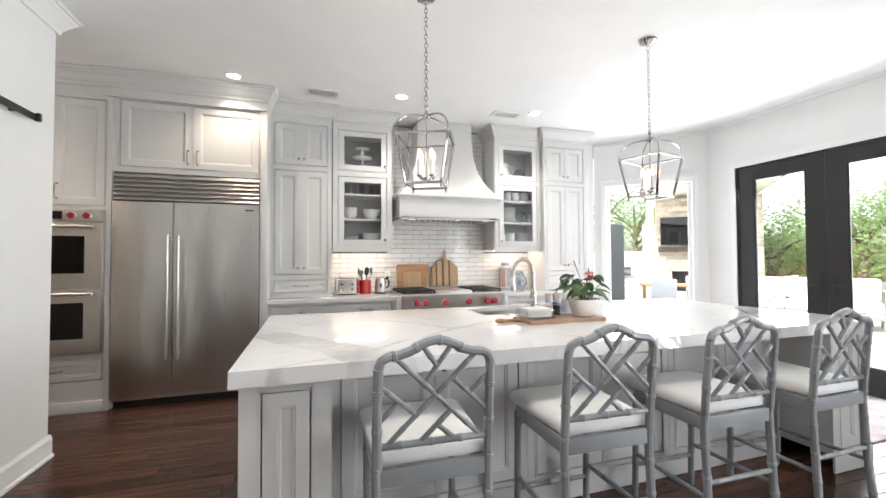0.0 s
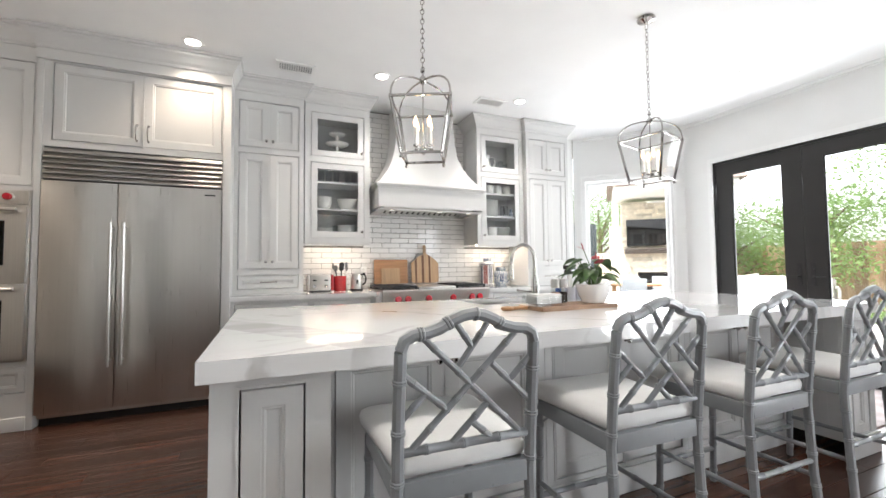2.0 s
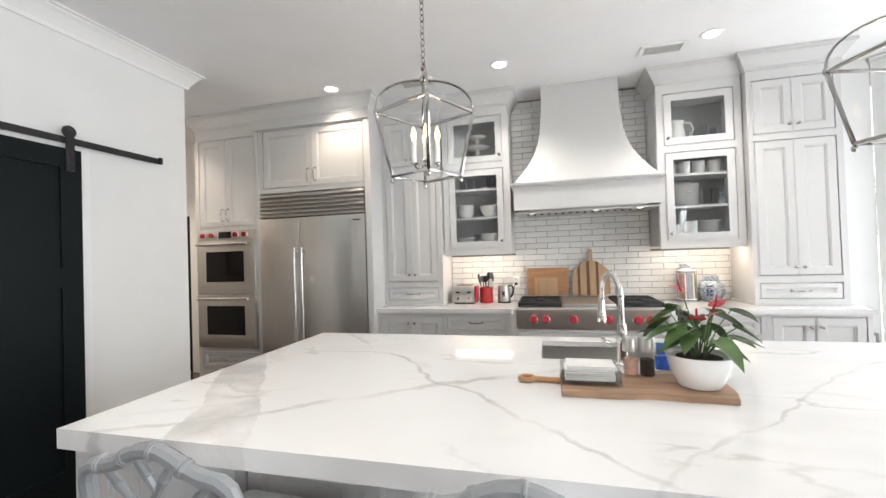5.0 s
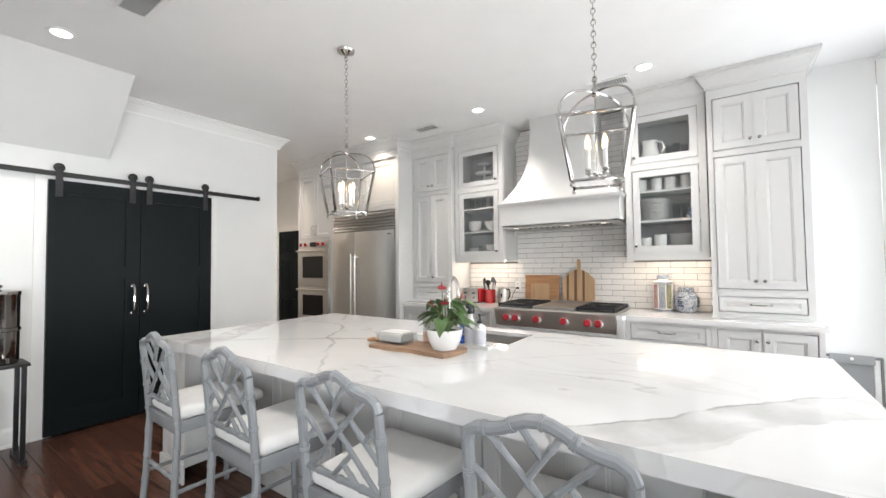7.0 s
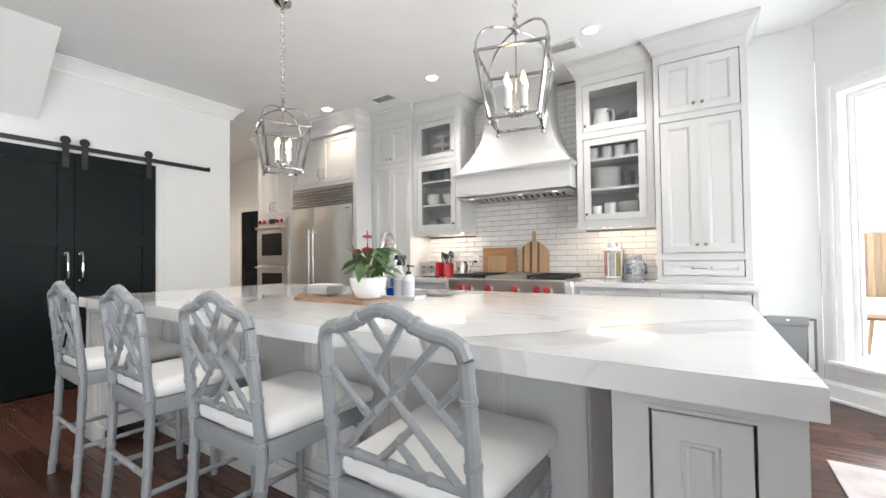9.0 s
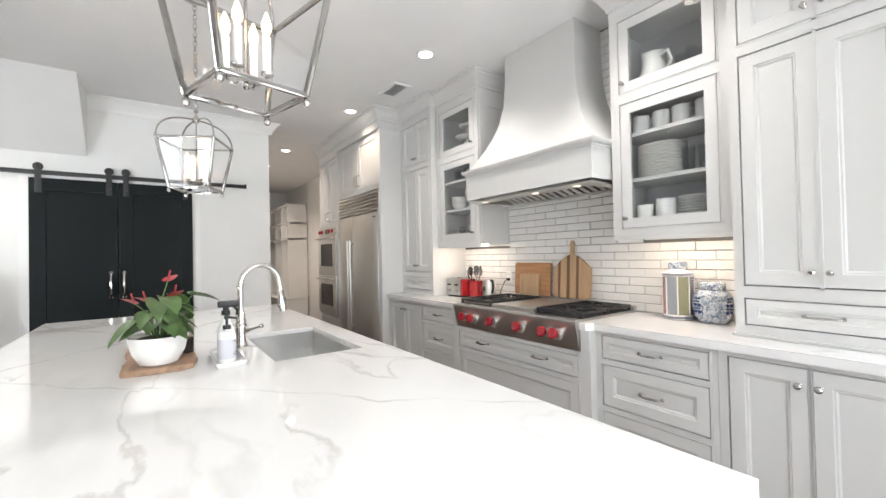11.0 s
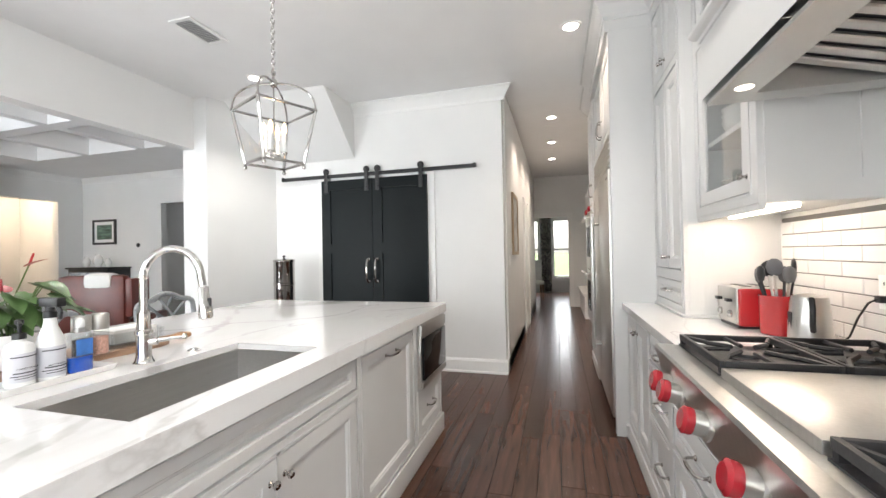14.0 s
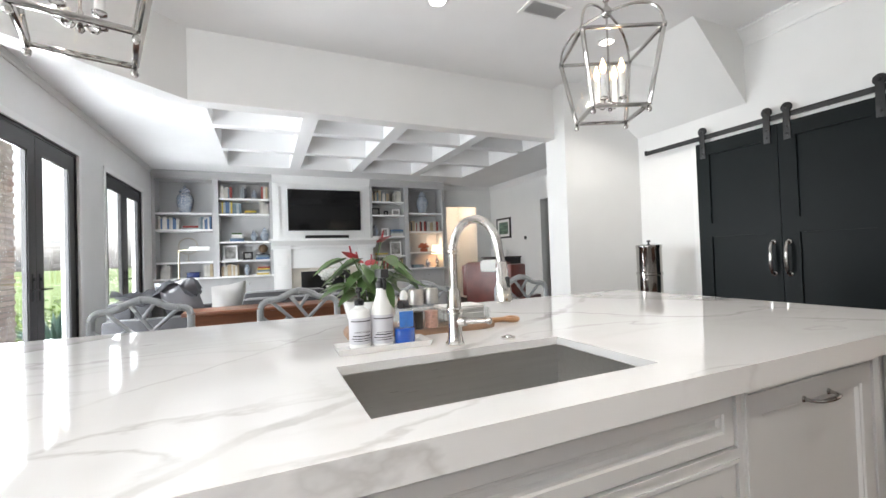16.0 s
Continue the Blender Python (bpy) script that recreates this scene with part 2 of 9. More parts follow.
BULB = glow("lit_bulb", (1.0, 0.66, 0.36), 3.0)
DOWN = glow("downlight_lens", (1.0, 0.93, 0.84), 9)
STRIP = glow("under_cabinet_strip", (1.0, 0.84, 0.66), 9)
WOODLIGHT = mat("maple_board", (0.50, 0.33, 0.19), 0.45, vary=0.14, scale=4, stretch=(8, 8, 0.6), bump=0.05)
WOODMID = mat("oak_board", (0.42, 0.22, 0.105), 0.45, vary=0.18, scale=4, stretch=(1, 8, 8), bump=0.05)
WALNUT = mat("walnut_strip", (0.15, 0.075, 0.04), 0.45, vary=0.2, scale=4, stretch=(8, 8, 0.6))
LEAF = mat("plant_leaf", (0.085, 0.155, 0.05), 0.4, vary=0.4, scale=14)
DIRT = mat("potting_soil", (0.03, 0.02, 0.014), 0.95, vary=0.4, scale=40, bump=0.6)


# ---- building blocks ----
def root_of(ob):
    while ob.parent:
        ob = ob.parent
    return ob


def bm_new():
    return bmesh.new()


def mesh_of(bm, name, material, smooth=None):
    me = bpy.data.meshes.new(name)
    bmesh.ops.recalc_face_normals(bm, faces=bm.faces)
    bm.to_mesh(me)
    bm.free()
    for k in (material if isinstance(material, (list, tuple)) else [material]):
        me.materials.append(k)
    if smooth:
        me.shade_smooth()
        me.set_sharp_from_angle(angle=radians(smooth))
    return me


def part(name, bm, material, parent, label="", smooth=35):
    """One mesh object under a thing or under a part; bm is in world places."""
    bm.transform(root_of(parent).matrix_basis.inverted())
    ob = new(name, mesh_of(bm, name, material, smooth))
    ob.parent = parent
    return tagged(ob, label)


def thing(name, at, label, category, group=""):
    ob = new(name)
    ob.empty_display_size = 0.1
    ob.matrix_basis = Matrix.Translation(at)
    return tagged(ob, label, category, group)


def solid(name, bm, material, label, category="", group="", kind="", at=(0, 0, 0), smooth=35):
    """A top-level mesh thing; bm is in world places."""
    bm.transform(Matrix.Translation(at).inverted())
    ob = new(name, mesh_of(bm, name, material, smooth))
    ob.matrix_basis = Matrix.Translation(at)
    return tagged(ob, label, category, group, kind)


def bx(bm, x0, x1, y0, y1, z0, z1, bevel=0.0, m=None, mi=0):
    vs = [bm.verts.new((x, y, z)) for x in (x0, x1) for y in (y0, y1) for z in (z0, z1)]
    fs = [bm.faces.new([vs[i] for i in f]) for f in ((0, 1, 3, 2), (4, 6, 7, 5), (0, 4, 5, 1), (2, 3, 7, 6), (0, 2, 6, 4), (1, 5, 7, 3))]
    for f in fs:
        f.material_index = mi
    if bevel:
        es = list({e for f in fs for e in f.edges})
        made = bmesh.ops.bevel(bm, geom=es, offset=bevel, segments=2, affect="EDGES", profile=0.6)
        vs = list({v for f in made["faces"] for v in f.verts} | {v for v in vs if v.is_valid})
        for f in made["faces"]:
            f.material_index = mi
    if m is not None:
        bmesh.ops.transform(bm, matrix=m, verts=[v for v in vs if v.is_valid])
    return bm


def box(*a, **k):
    return bx(bm_new(), *a, **k)


def ring(bm, c, ax, r, seg, up=None):
    ax = Vector(ax).normalized()
    u = (Vector(up) if up else (Vector((0, 0, 1)) if abs(ax.z) < 0.9 else Vector((1, 0, 0)))).cross(ax).normalized()
    w = ax.cross(u)
    return [bm.verts.new(Vector(c) + r * (math.cos(a) * u + math.sin(a) * w)) for a in (2 * math.pi * i / seg for i in range(seg))]


def skin(bm, rings, cap=True, closed=False, mi=0):
    n = len(rings[0])
    pairs = list(zip(rings, rings[1:])) + ([(rings[-1], rings[0])] if closed else [])
    for a, b in pairs:
        for i in range(n):
            f = bm.faces.new((a[i], a[(i + 1) % n], b[(i + 1) % n], b[i]))
            f.material_index = mi
    if cap and not closed:
        for r in (rings[0], rings[-1]):
            f = bm.faces.new(r)
            f.material_index = mi


def rod(bm, p, q, r, r2=None, seg=12, mi=0):
    d = Vector(q) - Vector(p)
    skin(bm, [ring(bm, p, d, r, seg), ring(bm, q, d, r if r2 is None else r2, seg)], mi=mi)
    return bm


def tube(bm, pts, r, seg=10, closed=False, mi=0):
    pts = [Vector(p) for p in pts]
    n = len(pts)
    rings, up = [], None
    for i, p in enumerate(pts):
        a, b = (pts[(i - 1) % n], pts[(i + 1) % n]) if closed else (pts[max(0, i - 1)], pts[min(n - 1, i + 1)])
        t = (b - a).normalized()
        if up is None:
            up = t.orthogonal()
        up = (up - t * up.dot(t)).normalized()
        rings.append(ring(bm, p, t, r[i] if isinstance(r, (list, tuple)) else r, seg, up))
    skin(bm, rings, closed=closed, mi=mi)
    return bm


def lathe(bm, c, prof, seg=24, mi=0, ax=(0, 0, 1)):
    """prof: (radius, height) from one end to the other."""
    ax = Vector(ax).normalized()
    skin(bm, [ring(bm, Vector(c) + ax * h, ax, max(r, 1e-4), seg) for r, h in prof], mi=mi)
    return bm


def prism(bm, poly, a, b, axis="z", mi=0):
    """A polygon of two coordinates drawn out along the third axis from a to b."""
    def at(p, h):
        return {"z": (p[0], p[1], h), "y": (p[0], h, p[1]), "x": (h, p[0], p[1])}[axis]
    r0, r1 = [bm.verts.new(at(p, a)) for p in poly], [bm.verts.new(at(p, b)) for p in poly]
    skin(bm, [r0, r1], mi=mi)
    return bm


def arc(c, r, a0, a1, n, plane="xz"):
    i, j = {"xz": (0, 2), "yz": (1, 2), "xy": (0, 1)}[plane]
    out = []
    for k in range(n + 1):
        a = radians(a0 + (a1 - a0) * k / n)
        p = list(c)
        p[i] += r * math.cos(a)
        p[j] += r * math.sin(a)
        out.append(tuple(p))
    return out


def slab_with_holes(bm, u0, u1, w0, w1, holes, d0, d1, axis="y"):
    """A board over (u, w) with rectangular holes, drawn out along axis."""
    us = sorted({u0, u1, *[min(max(h[k], u0), u1) for h in holes for k in (0, 1)]})
    ws = sorted({w0, w1, *[min(max(h[k], w0), w1) for h in holes for k in (2, 3)]})
    put = {"y": lambda u, w, d: (u, d, w), "x": lambda u, w, d: (d, u, w), "z": lambda u, w, d: (u, w, d)}[axis]
    open_ = lambda i, j: 0 <= i < len(us) - 1 and 0 <= j < len(ws) - 1 and not any(h[0] <= (us[i] + us[i + 1]) / 2 <= h[1] and h[2] <= (ws[j] + ws[j + 1]) / 2 <= h[3] for h in holes)
    vs = {}
    def v(i, j, d):
        if (i, j, d) not in vs:
            vs[i, j, d] = bm.verts.new(put(us[i], ws[j], d))
        return vs[i, j, d]
    for i in range(len(us) - 1):
        for j in range(len(ws) - 1):
            if not open_(i, j):
                continue
            for d in (d0, d1):
                bm.faces.new([v(i, j, d), v(i + 1, j, d), v(i + 1, j + 1, d), v(i, j + 1, d)])
            for di, dj, e in ((-1, 0, ((i, j), (i, j + 1))), (1, 0, ((i + 1, j), (i + 1, j + 1))), (0, -1, ((i, j), (i + 1, j))), (0, 1, ((i, j + 1), (i + 1, j + 1)))):
                if not open_(i + di, j + dj):
                    bm.faces.new([v(*e[0], d0), v(*e[1], d0), v(*e[1], d1), v(*e[0], d1)])
    return bm


def structure(name, bm, material, label, smooth=None):
    return solid(name, bm, material, label, kind="structure", smooth=smooth)

# ---- the shell ----
H = 3.03
N = 4.89
structure("wall_north", box(-8.0, 3.84, N + 0.012, N + 0.15, 0, 3.2), WALL, "smooth off-white painted kitchen wall")


def along(bm, a, b):
    """Turn a board drawn over (s, z) with depth y onto the line from a to b."""
    d = Vector((b[0] - a[0], b[1] - a[1], 0))
    bm.transform(Matrix.Translation((a[0], a[1], 0)) @ Matrix.Rotation(math.atan2(d.y, d.x), 4, "Z"))
    return bm


NOOK_A, NOOK_B = (3.84, N), (4.85, 3.88)
NOOK_LEN = math.hypot(NOOK_B[0] - NOOK_A[0], NOOK_B[1] - NOOK_A[1])
structure("wall_nook", along(slab_with_holes(bm_new(), 0, NOOK_LEN, 0, 3.2, [(0.165, 1.25, 0.32, 2.38)], 0.0, 0.15), NOOK_A, NOOK_B), WALL, "angled off-white wall round the breakfast window")
structure("wall_east", slab_with_holes(bm_new(), 1.27, 3.88, 0, 3.2, [(1.67, 3.51, -0.1, 2.44)], 4.85, 5.0, "x"), WALL, "off-white wall round the tall glazed doors")
structure("wall_jog", box(3.70, 4.85, 1.27, 1.40, 0, 3.2), WALL, "short off-white return wall")
structure("wall_living_east", slab_with_holes(bm_new(), -5.35, 1.27, 0, 3.2, [(-1.84, -0.19, -0.1, 2.40), (-4.28, -2.63, -0.1, 2.40)], 3.70, 3.85, "x"), WALL, "pale grey living room wall with two glazed door openings")
structure("wall_living_south", slab_with_holes(bm_new(), -3.45, 3.70, 0, 3.2, [(-2.92, -2.10, -0.1, 2.40)], -5.35, -5.20, "y"), WALL, "pale wall behind the built-in bookcases")
structure("wall_living_west", slab_with_holes(bm_new(), -5.20, -0.12, 0, 3.2, [(-3.2, -2.1, -0.1, 2.31)], -3.45, -3.33, "x"), WALL, "pale living room wall with a cased opening")
structure("wall_divider", box(-3.45, -1.08, -0.12, 0.02, 0, 3.2), WALL, "wall between living room and pantry")
structure("wall_jamb", prism(bm_new(), [(-1.08, 0.02), (-1.08, 0.20), (-1.86, 0.47), (-1.98, 0.47), (-1.98, 0.02)], 0, 3.2), WALL, "white wall end beside the wide opening")
structure("wall_pantry", slab_with_holes(bm_new(), 0.47, 3.28, 0, 3.2, [(1.20, 2.38, -0.1, 2.10)], -1.98, -1.86, "x"), WALL, "off-white wall behind the sliding barn doors")
structure("wall_pantry_back", box(-3.45, -3.33, 0.02, 3.18, 0, 3.2), WALL, "plain wall closing the pantry")
structure("wall_hall_south", slab_with_holes(bm_new(), -7.40, -1.98, 0, 3.2, [], 3.18, 3.30, "y"), WALL, "off-white hallway wall")
structure("wall_hall_end", slab_with_holes(bm_new(), 3.18, N + 0.012, 0, 3.2, [(3.20, 4.06, -0.1, 2.08)], -7.52, -7.40, "x"), WALL, "off-white wall with a cased opening at the hall end")
structure("wall_dining", slab_with_holes(bm_new(), 2.0, 6.2, 0, 3.2, [(2.75, 3.25, 0.55, 2.3), (3.66, 4.2, 0.45, 2.3)], -10.95, -10.8, "x"), WALL, "white dining room wall with tall windows")
structure("wall_dining_south", box(-10.8, -7.52, 1.88, 2.0, 0, 3.2), WALL, "plain dining room wall")
structure("wall_dining_north", box(-10.8, -8.0, 6.2, 6.32, 0, 3.2), WALL, "plain dining room wall")
structure("wall_dining_return", box(-8.0, -7.52, N + 0.15, 6.32, 0, 3.2), WALL, "plain dining room wall")
structure("wall_dining_inner", box(-7.52, -7.40, 1.88, 3.18, 0, 3.2), WALL, "plain dining room wall")
structure("wall_far_hall", box(-3.4, -1.6, -7.2, -7.05, 0, 3.2), WALL, "warm-lit wall of the passage behind the living room")
structure("wall_far_hall_side", box(-1.72, -1.6, -7.05, -5.35, 0, 3.2), WALL, "warm-lit passage wall")
structure("wall_far_hall_left", box(-3.45, -3.33, -7.05, -5.35, 0, 3.2), WALL, "warm-lit passage wall")
structure("wall_side_hall", box(-5.3, -5.15, -3.4, -0.6, 0, 3.2), WALL, "passage wall beyond the living room")
structure("wall_side_hall_end", box(-5.15, -3.45, -0.7, -0.6, 0, 3.2), WALL, "passage wall beyond the living room")
structure("wall_side_hall_south", box(-5.15, -3.45, -3.4, -3.3, 0, 3.2), WALL, "passage wall beyond the living room")

structure("ceiling", prism(bm_new(), [(-8.0, 0.03), (2.42, 0.03), (3.70, 1.27), (4.85, 1.27), (4.85, 3.88), (3.84, N + 0.012), (-8.0, N + 0.012)], H, H + 0.17), CEIL, "flat white painted kitchen ceiling")
structure("ceiling_dining", box(-10.95, -8.0, 1.88, 6.32, H, H + 0.17), CEIL, "flat white dining room ceiling")
structure("ceiling_passages", bx(box(-3.45, -1.6, -7.2, -5.35, 2.9, 3.1), -5.3, -3.45, -3.4, -0.6, 2.9, 3.1), CEIL, "flat white passage ceiling")
# dropped header between kitchen and living room
hb = bm_new()
prism(hb, [(-1.08, 0.03), (2.42, 0.03), (3.70, 1.27), (3.70, 1.07), (2.50, -0.12), (-1.08, -0.12)], 2.47, H + 0.17)
structure("beam_header", hb, TRIM, "deep white painted header between kitchen and living room")
# coffered ceiling
LZ = 2.88
cx = [2.53, 1.37, 0.25, -0.95, -2.10]
cy = [-0.75, -1.95, -3.05, -4.20]
cb = box(-3.45, 3.70, -5.20, 1.1, 3.16, 3.3)
cells = [(cx[i + 1] + 0.09, cx[i] - 0.09, cy[j + 1] + 0.07, cy[j] - 0.07) for i in range(4) for j in range(3)]
slab_with_holes(cb, -3.45, 3.70, -5.20, -0.12, cells, LZ, 3.158, "z")
prism(cb, [(2.50, -0.12), (3.70, 1.07), (3.70, -0.12)], LZ, 3.158)
structure("ceiling_living", cb, CEIL, "white coffered ceiling with deep square recesses")

# sloping underside of the stairs above the barn doors
sb = bm_new()
prism(sb, [(-1.86, 2.415), (-1.224, H), (-1.86, H)], 0.30, 1.557, "y")
structure("trim_stair_soffit", sb, WALL, "white sloping underside of a staircase")


def crown(name, a, b, z, depth=0.09, drop=0.11, m=TRIM, ends=(0, 0)):
    """Stepped crown moulding along a wall line; the room lies to the left of a towards b."""
    prof = [(0, -drop), (0.012, -drop), (0.018, -drop * 0.82), (depth * 0.35, -drop * 0.62), (depth * 0.62, -drop * 0.34), (depth * 0.80, -drop * 0.20), (depth * 0.82, -0.018), (depth, -0.014), (depth, -0.001), (0, -0.001)]
    d = Vector((b[0] - a[0], b[1] - a[1], 0)).normalized()
    n = Vector((-d.y, d.x, 0))
    bm = bm_new()
    rings = [[bm.verts.new(Vector((p[0], p[1], z)) + n * o + d * (s * o) + Vector((0, 0, h))) for o, h in prof] for p, s in ((a, ends[0]), (b, ends[1]))]
    skin(bm, rings)
    return structure(name, bm, m, "white crown moulding")


def baseboard(name, a, b, h=0.15, t=0.016):
    d = Vector((b[0] - a[0], b[1] - a[1], 0)).normalized()
    n = Vector((-d.y, d.x, 0))
    prof = [(0, 0.001), (t + 0.012, 0.001), (t + 0.012, 0.018), (t, 0.024), (t, h - 0.025), (t - 0.006, h - 0.012), (t - 0.010, h), (0, h)]
    bm = bm_new()
    skin(bm, [[bm.verts.new(Vector((p[0], p[1], 0)) + n * o + Vector((0, 0, z))) for o, z in prof] for p in (a, b)])
    return structure(name, bm, TRIM, "tall white baseboard")


crown("trim_crown", (-1.86, 3.30), (-1.86, 1.56), H, 0.10, 0.135, ends=(-1, 0))
crown("trim_crown", (-3.33, 0.0), (-3.33, -5.20), LZ)
crown("trim_crown", (3.70, -5.20), (3.70, 1.1), LZ, 0.05, 0.05)
crown("trim_crown", (-3.33, -5.20), (-1.9, -5.20), LZ)
baseboard("baseboard", (-1.86, 3.30), (-1.86, 2.50))
baseboard("baseboard", (-1.86, 1.06), (-1.86, 0.47))
baseboard("baseboard", (-1.86, 3.30), (-7.40, 3.30))
baseboard("baseboard", (-1.86, 0.47), (-1.08, 0.20))
baseboard("baseboard", (3.84, N + 0.012), (3.40, N + 0.012))
crown("trim_crown", NOOK_B, NOOK_A, H, 0.035, 0.04)
crown("trim_crown", (4.85, 1.40), (4.85, 3.88), H, 0.035, 0.04)
baseboard("baseboard", NOOK_B, NOOK_A)
baseboard("baseboard", (4.85, 3.51), (4.85, 3.88))
baseboard("baseboard", (4.85, 1.40), (4.85, 1.67))
baseboard("baseboard", (3.70, -2.63), (3.70, -1.84))
baseboard("baseboard", (3.70, -0.19), (3.70, 1.27))
baseboard("baseboard", (-3.33, -0.12), (-3.33, -2.1))
structure("floor", box(-11, 5.0, -7.2, 6.4, -0.12, -0.010), SUBFLOOR, "dark walnut plank floor with a satin finish")


# ---- cabinets ----
def panel_front(x0, x1, z0, z1, y, rail=0.055, thick=0.019, deep=0.013, bm=None):
    """A framed door with a recessed panel whose face lies at y, towards -y."""
    bm = bm or bm_new()
    rail = min(rail, (x1 - x0) * 0.3, (z1 - z0) * 0.3)
    def loop(i, d):
        return [bm.verts.new(p) for p in ((x0 + i, d, z0 + i), (x1 - i, d, z0 + i), (x1 - i, d, z1 - i), (x0 + i, d, z1 - i))]
    skin(bm, [loop(0, y + thick), loop(0, y + 0.002), loop(0.002, y), loop(rail, y), loop(rail + 0.004, y + 0.004), loop(rail + 0.010, y + 0.005), loop(rail + 0.016, y + deep)])
    return bm


def knob(parent, x, z, y, r=0.013):
    bm = lathe(bm_new(), (x, y + 0.001, z), [(r * 0.75, 0), (r * 0.75, 0.003), (r * 0.42, 0.006), (r * 0.42, 0.016), (r * 0.8, 0.019), (r, 0.024), (r * 0.9, 0.030), (r * 0.5, 0.034)], 14, ax=(0, -1, 0))
    return part("knob", bm, CHROME, parent, "polished nickel knob")


def bar_pull(parent, a, b, y, out=0.032, r=0.0048, name="handle", label="polished nickel bow pull", m=None):
    a, b = Vector((a[0], y, a[1])), Vector((b[0], y, b[1]))
    d = (b - a)
    o = Vector((0, -out, 0))
    pts = [a + Vector((0, 0.002, 0)), a + o * 0.55, a + o * 0.85 + d * 0.04] + [a + o + d * t + Vector((0, -0.006, 0)) * math.sin(math.pi * t) for t in (0.1, 0.25, 0.4, 0.5, 0.6, 0.75, 0.9)] + [b + o * 0.85 - d * 0.04, b + o * 0.55, b + Vector((0, 0.002, 0))]
    bm = tube(bm_new(), pts, [r * 1.25, r, r] + [r, r * 1.15, r * 1.3, r * 1.35, r * 1.3, r * 1.15, r] + [r, r, r * 1.25], 8)
    for p in (a, b):
        lathe(bm, p + Vector((0, 0.001, 0)), [(r * 2.0, 0), (r * 2.0, 0.003), (r * 1.4, 0.006)], 10, ax=(0, -1, 0))
    return part(name, bm, m or CHROME, parent, label)


def cabinet(name, x0, x1, yf, yb, z0, z1, fronts, label, category="cabinet", group="", low=None, m=None):
    """Inset cabinet facing -y. fronts: (x0, x1, z0, z1, kind, hardware...) with kind door, drawer or glass."""
    m = m or CAB
    t = thing(name, ((x0 + x1) / 2, (yf + yb) / 2, z0), label, category, group)
    body = bm_new()
    glass = [f for f in fronts if f[4] == "glass"]
    if glass:
        w = 0.02
        part("side", box(x0, x0 + w, yf + 0.0205, yb, z0, z1), m, t, smooth=None)
        part("side", box(x1 - w, x1, yf + 0.0205, yb, z0, z1), m, t, smooth=None)
        part("back", box(x0 + w, x1 - w, yb - 0.012, yb, z0, z1), CABIN, t, smooth=None)
        part("bottom", box(x0 + w, x1 - w, yf + 0.0205, yb - 0.0125, z0, min(f[2] for f in glass) + 0.046), m, t, smooth=None)
        part("top", box(x0 + w, x1 - w, yf + 0.0205, yb - 0.0125, z1 - w, z1), m, t, smooth=None)
        g0, g1 = sorted(glass, key=lambda f: f[2])[:2]
        part("middle_shelf", bx(body, x0 + w, x1 - w, yf + 0.0205, yb - 0.0125, g0[3] + 0.005, g1[2] - 0.005), m, t, smooth=None)
    else:
        if low:
            bx(body, x0, x1, yf + 0.0205, yb, z0, low)
        else:
            slab_with_holes(body, x0, x1, z0, z1, [f[:4] for f in fronts], yf + 0.0205, yf + 0.09)
            bx(body, x0, x1, yf + 0.0905, yb, z0, z1)
        part("body", body, m, t, smooth=None)
    fr = slab_with_holes(bm_new(), x0, x1, z0, z1, [f[:4] for f in fronts], yf, yf + 0.02)
    for f in fronts:
        for a, b, c, d in ((f[0] - 0.008, f[1] + 0.008, f[3], f[3] + 0.008), (f[0] - 0.008, f[1] + 0.008, f[2] - 0.008, f[2]), (f[0] - 0.008, f[0], f[2], f[3]), (f[1], f[1] + 0.008, f[2], f[3])):
            bx(fr, a, b, yf - 0.004, yf + 0.001, c, d)
    part("face_frame", fr, m, t, smooth=None)
    g = 0.0055
    for f in fronts:
        a, b, c, d, kind = f[0] + g, f[1] - g, f[2] + g, f[3] - g, f[4]
        if kind == "glass":
            ob = part("door", slab_with_holes(bm_new(), a, b, c, d, [(a + 0.06, b - 0.06, c + 0.06, d - 0.06)], yf, yf + 0.019), m, t, "glazed cabinet door", smooth=None)
            pane = part("pane", box(a + 0.058, b - 0.058, yf + 0.008, yf + 0.011, c + 0.058, d - 0.058), CABGLASS, ob, "clear glass pane", smooth=None)
            pane.visible_shadow = False
        elif kind == "plain":
            ob = part("door", box(a, b, yf, yf + 0.019, c, d, bevel=0.002), m, t)
        else:
            ob = part("drawer" if kind == "drawer" else "door", panel_front(a, b, c, d, yf, 0.038 if kind == "drawer" and d - c < 0.2 else 0.058), m, t)
        for h in f[5:]:
            if h[0] == "knob":
                knob(ob, h[1], h[2], yf, 0.014)
            else:
                bar_pull(ob, h[1], h[2], yf)
    return t


def pair(x0, x1, z0, z1, kz, up=True):
    mid = (x0 + x1) / 2
    return [(x0, mid - 0.0005, z0, z1, "door", ("knob", mid - 0.03, kz)), (mid + 0.0005, x1, z0, z1, "door", ("knob", mid + 0.03, kz))]


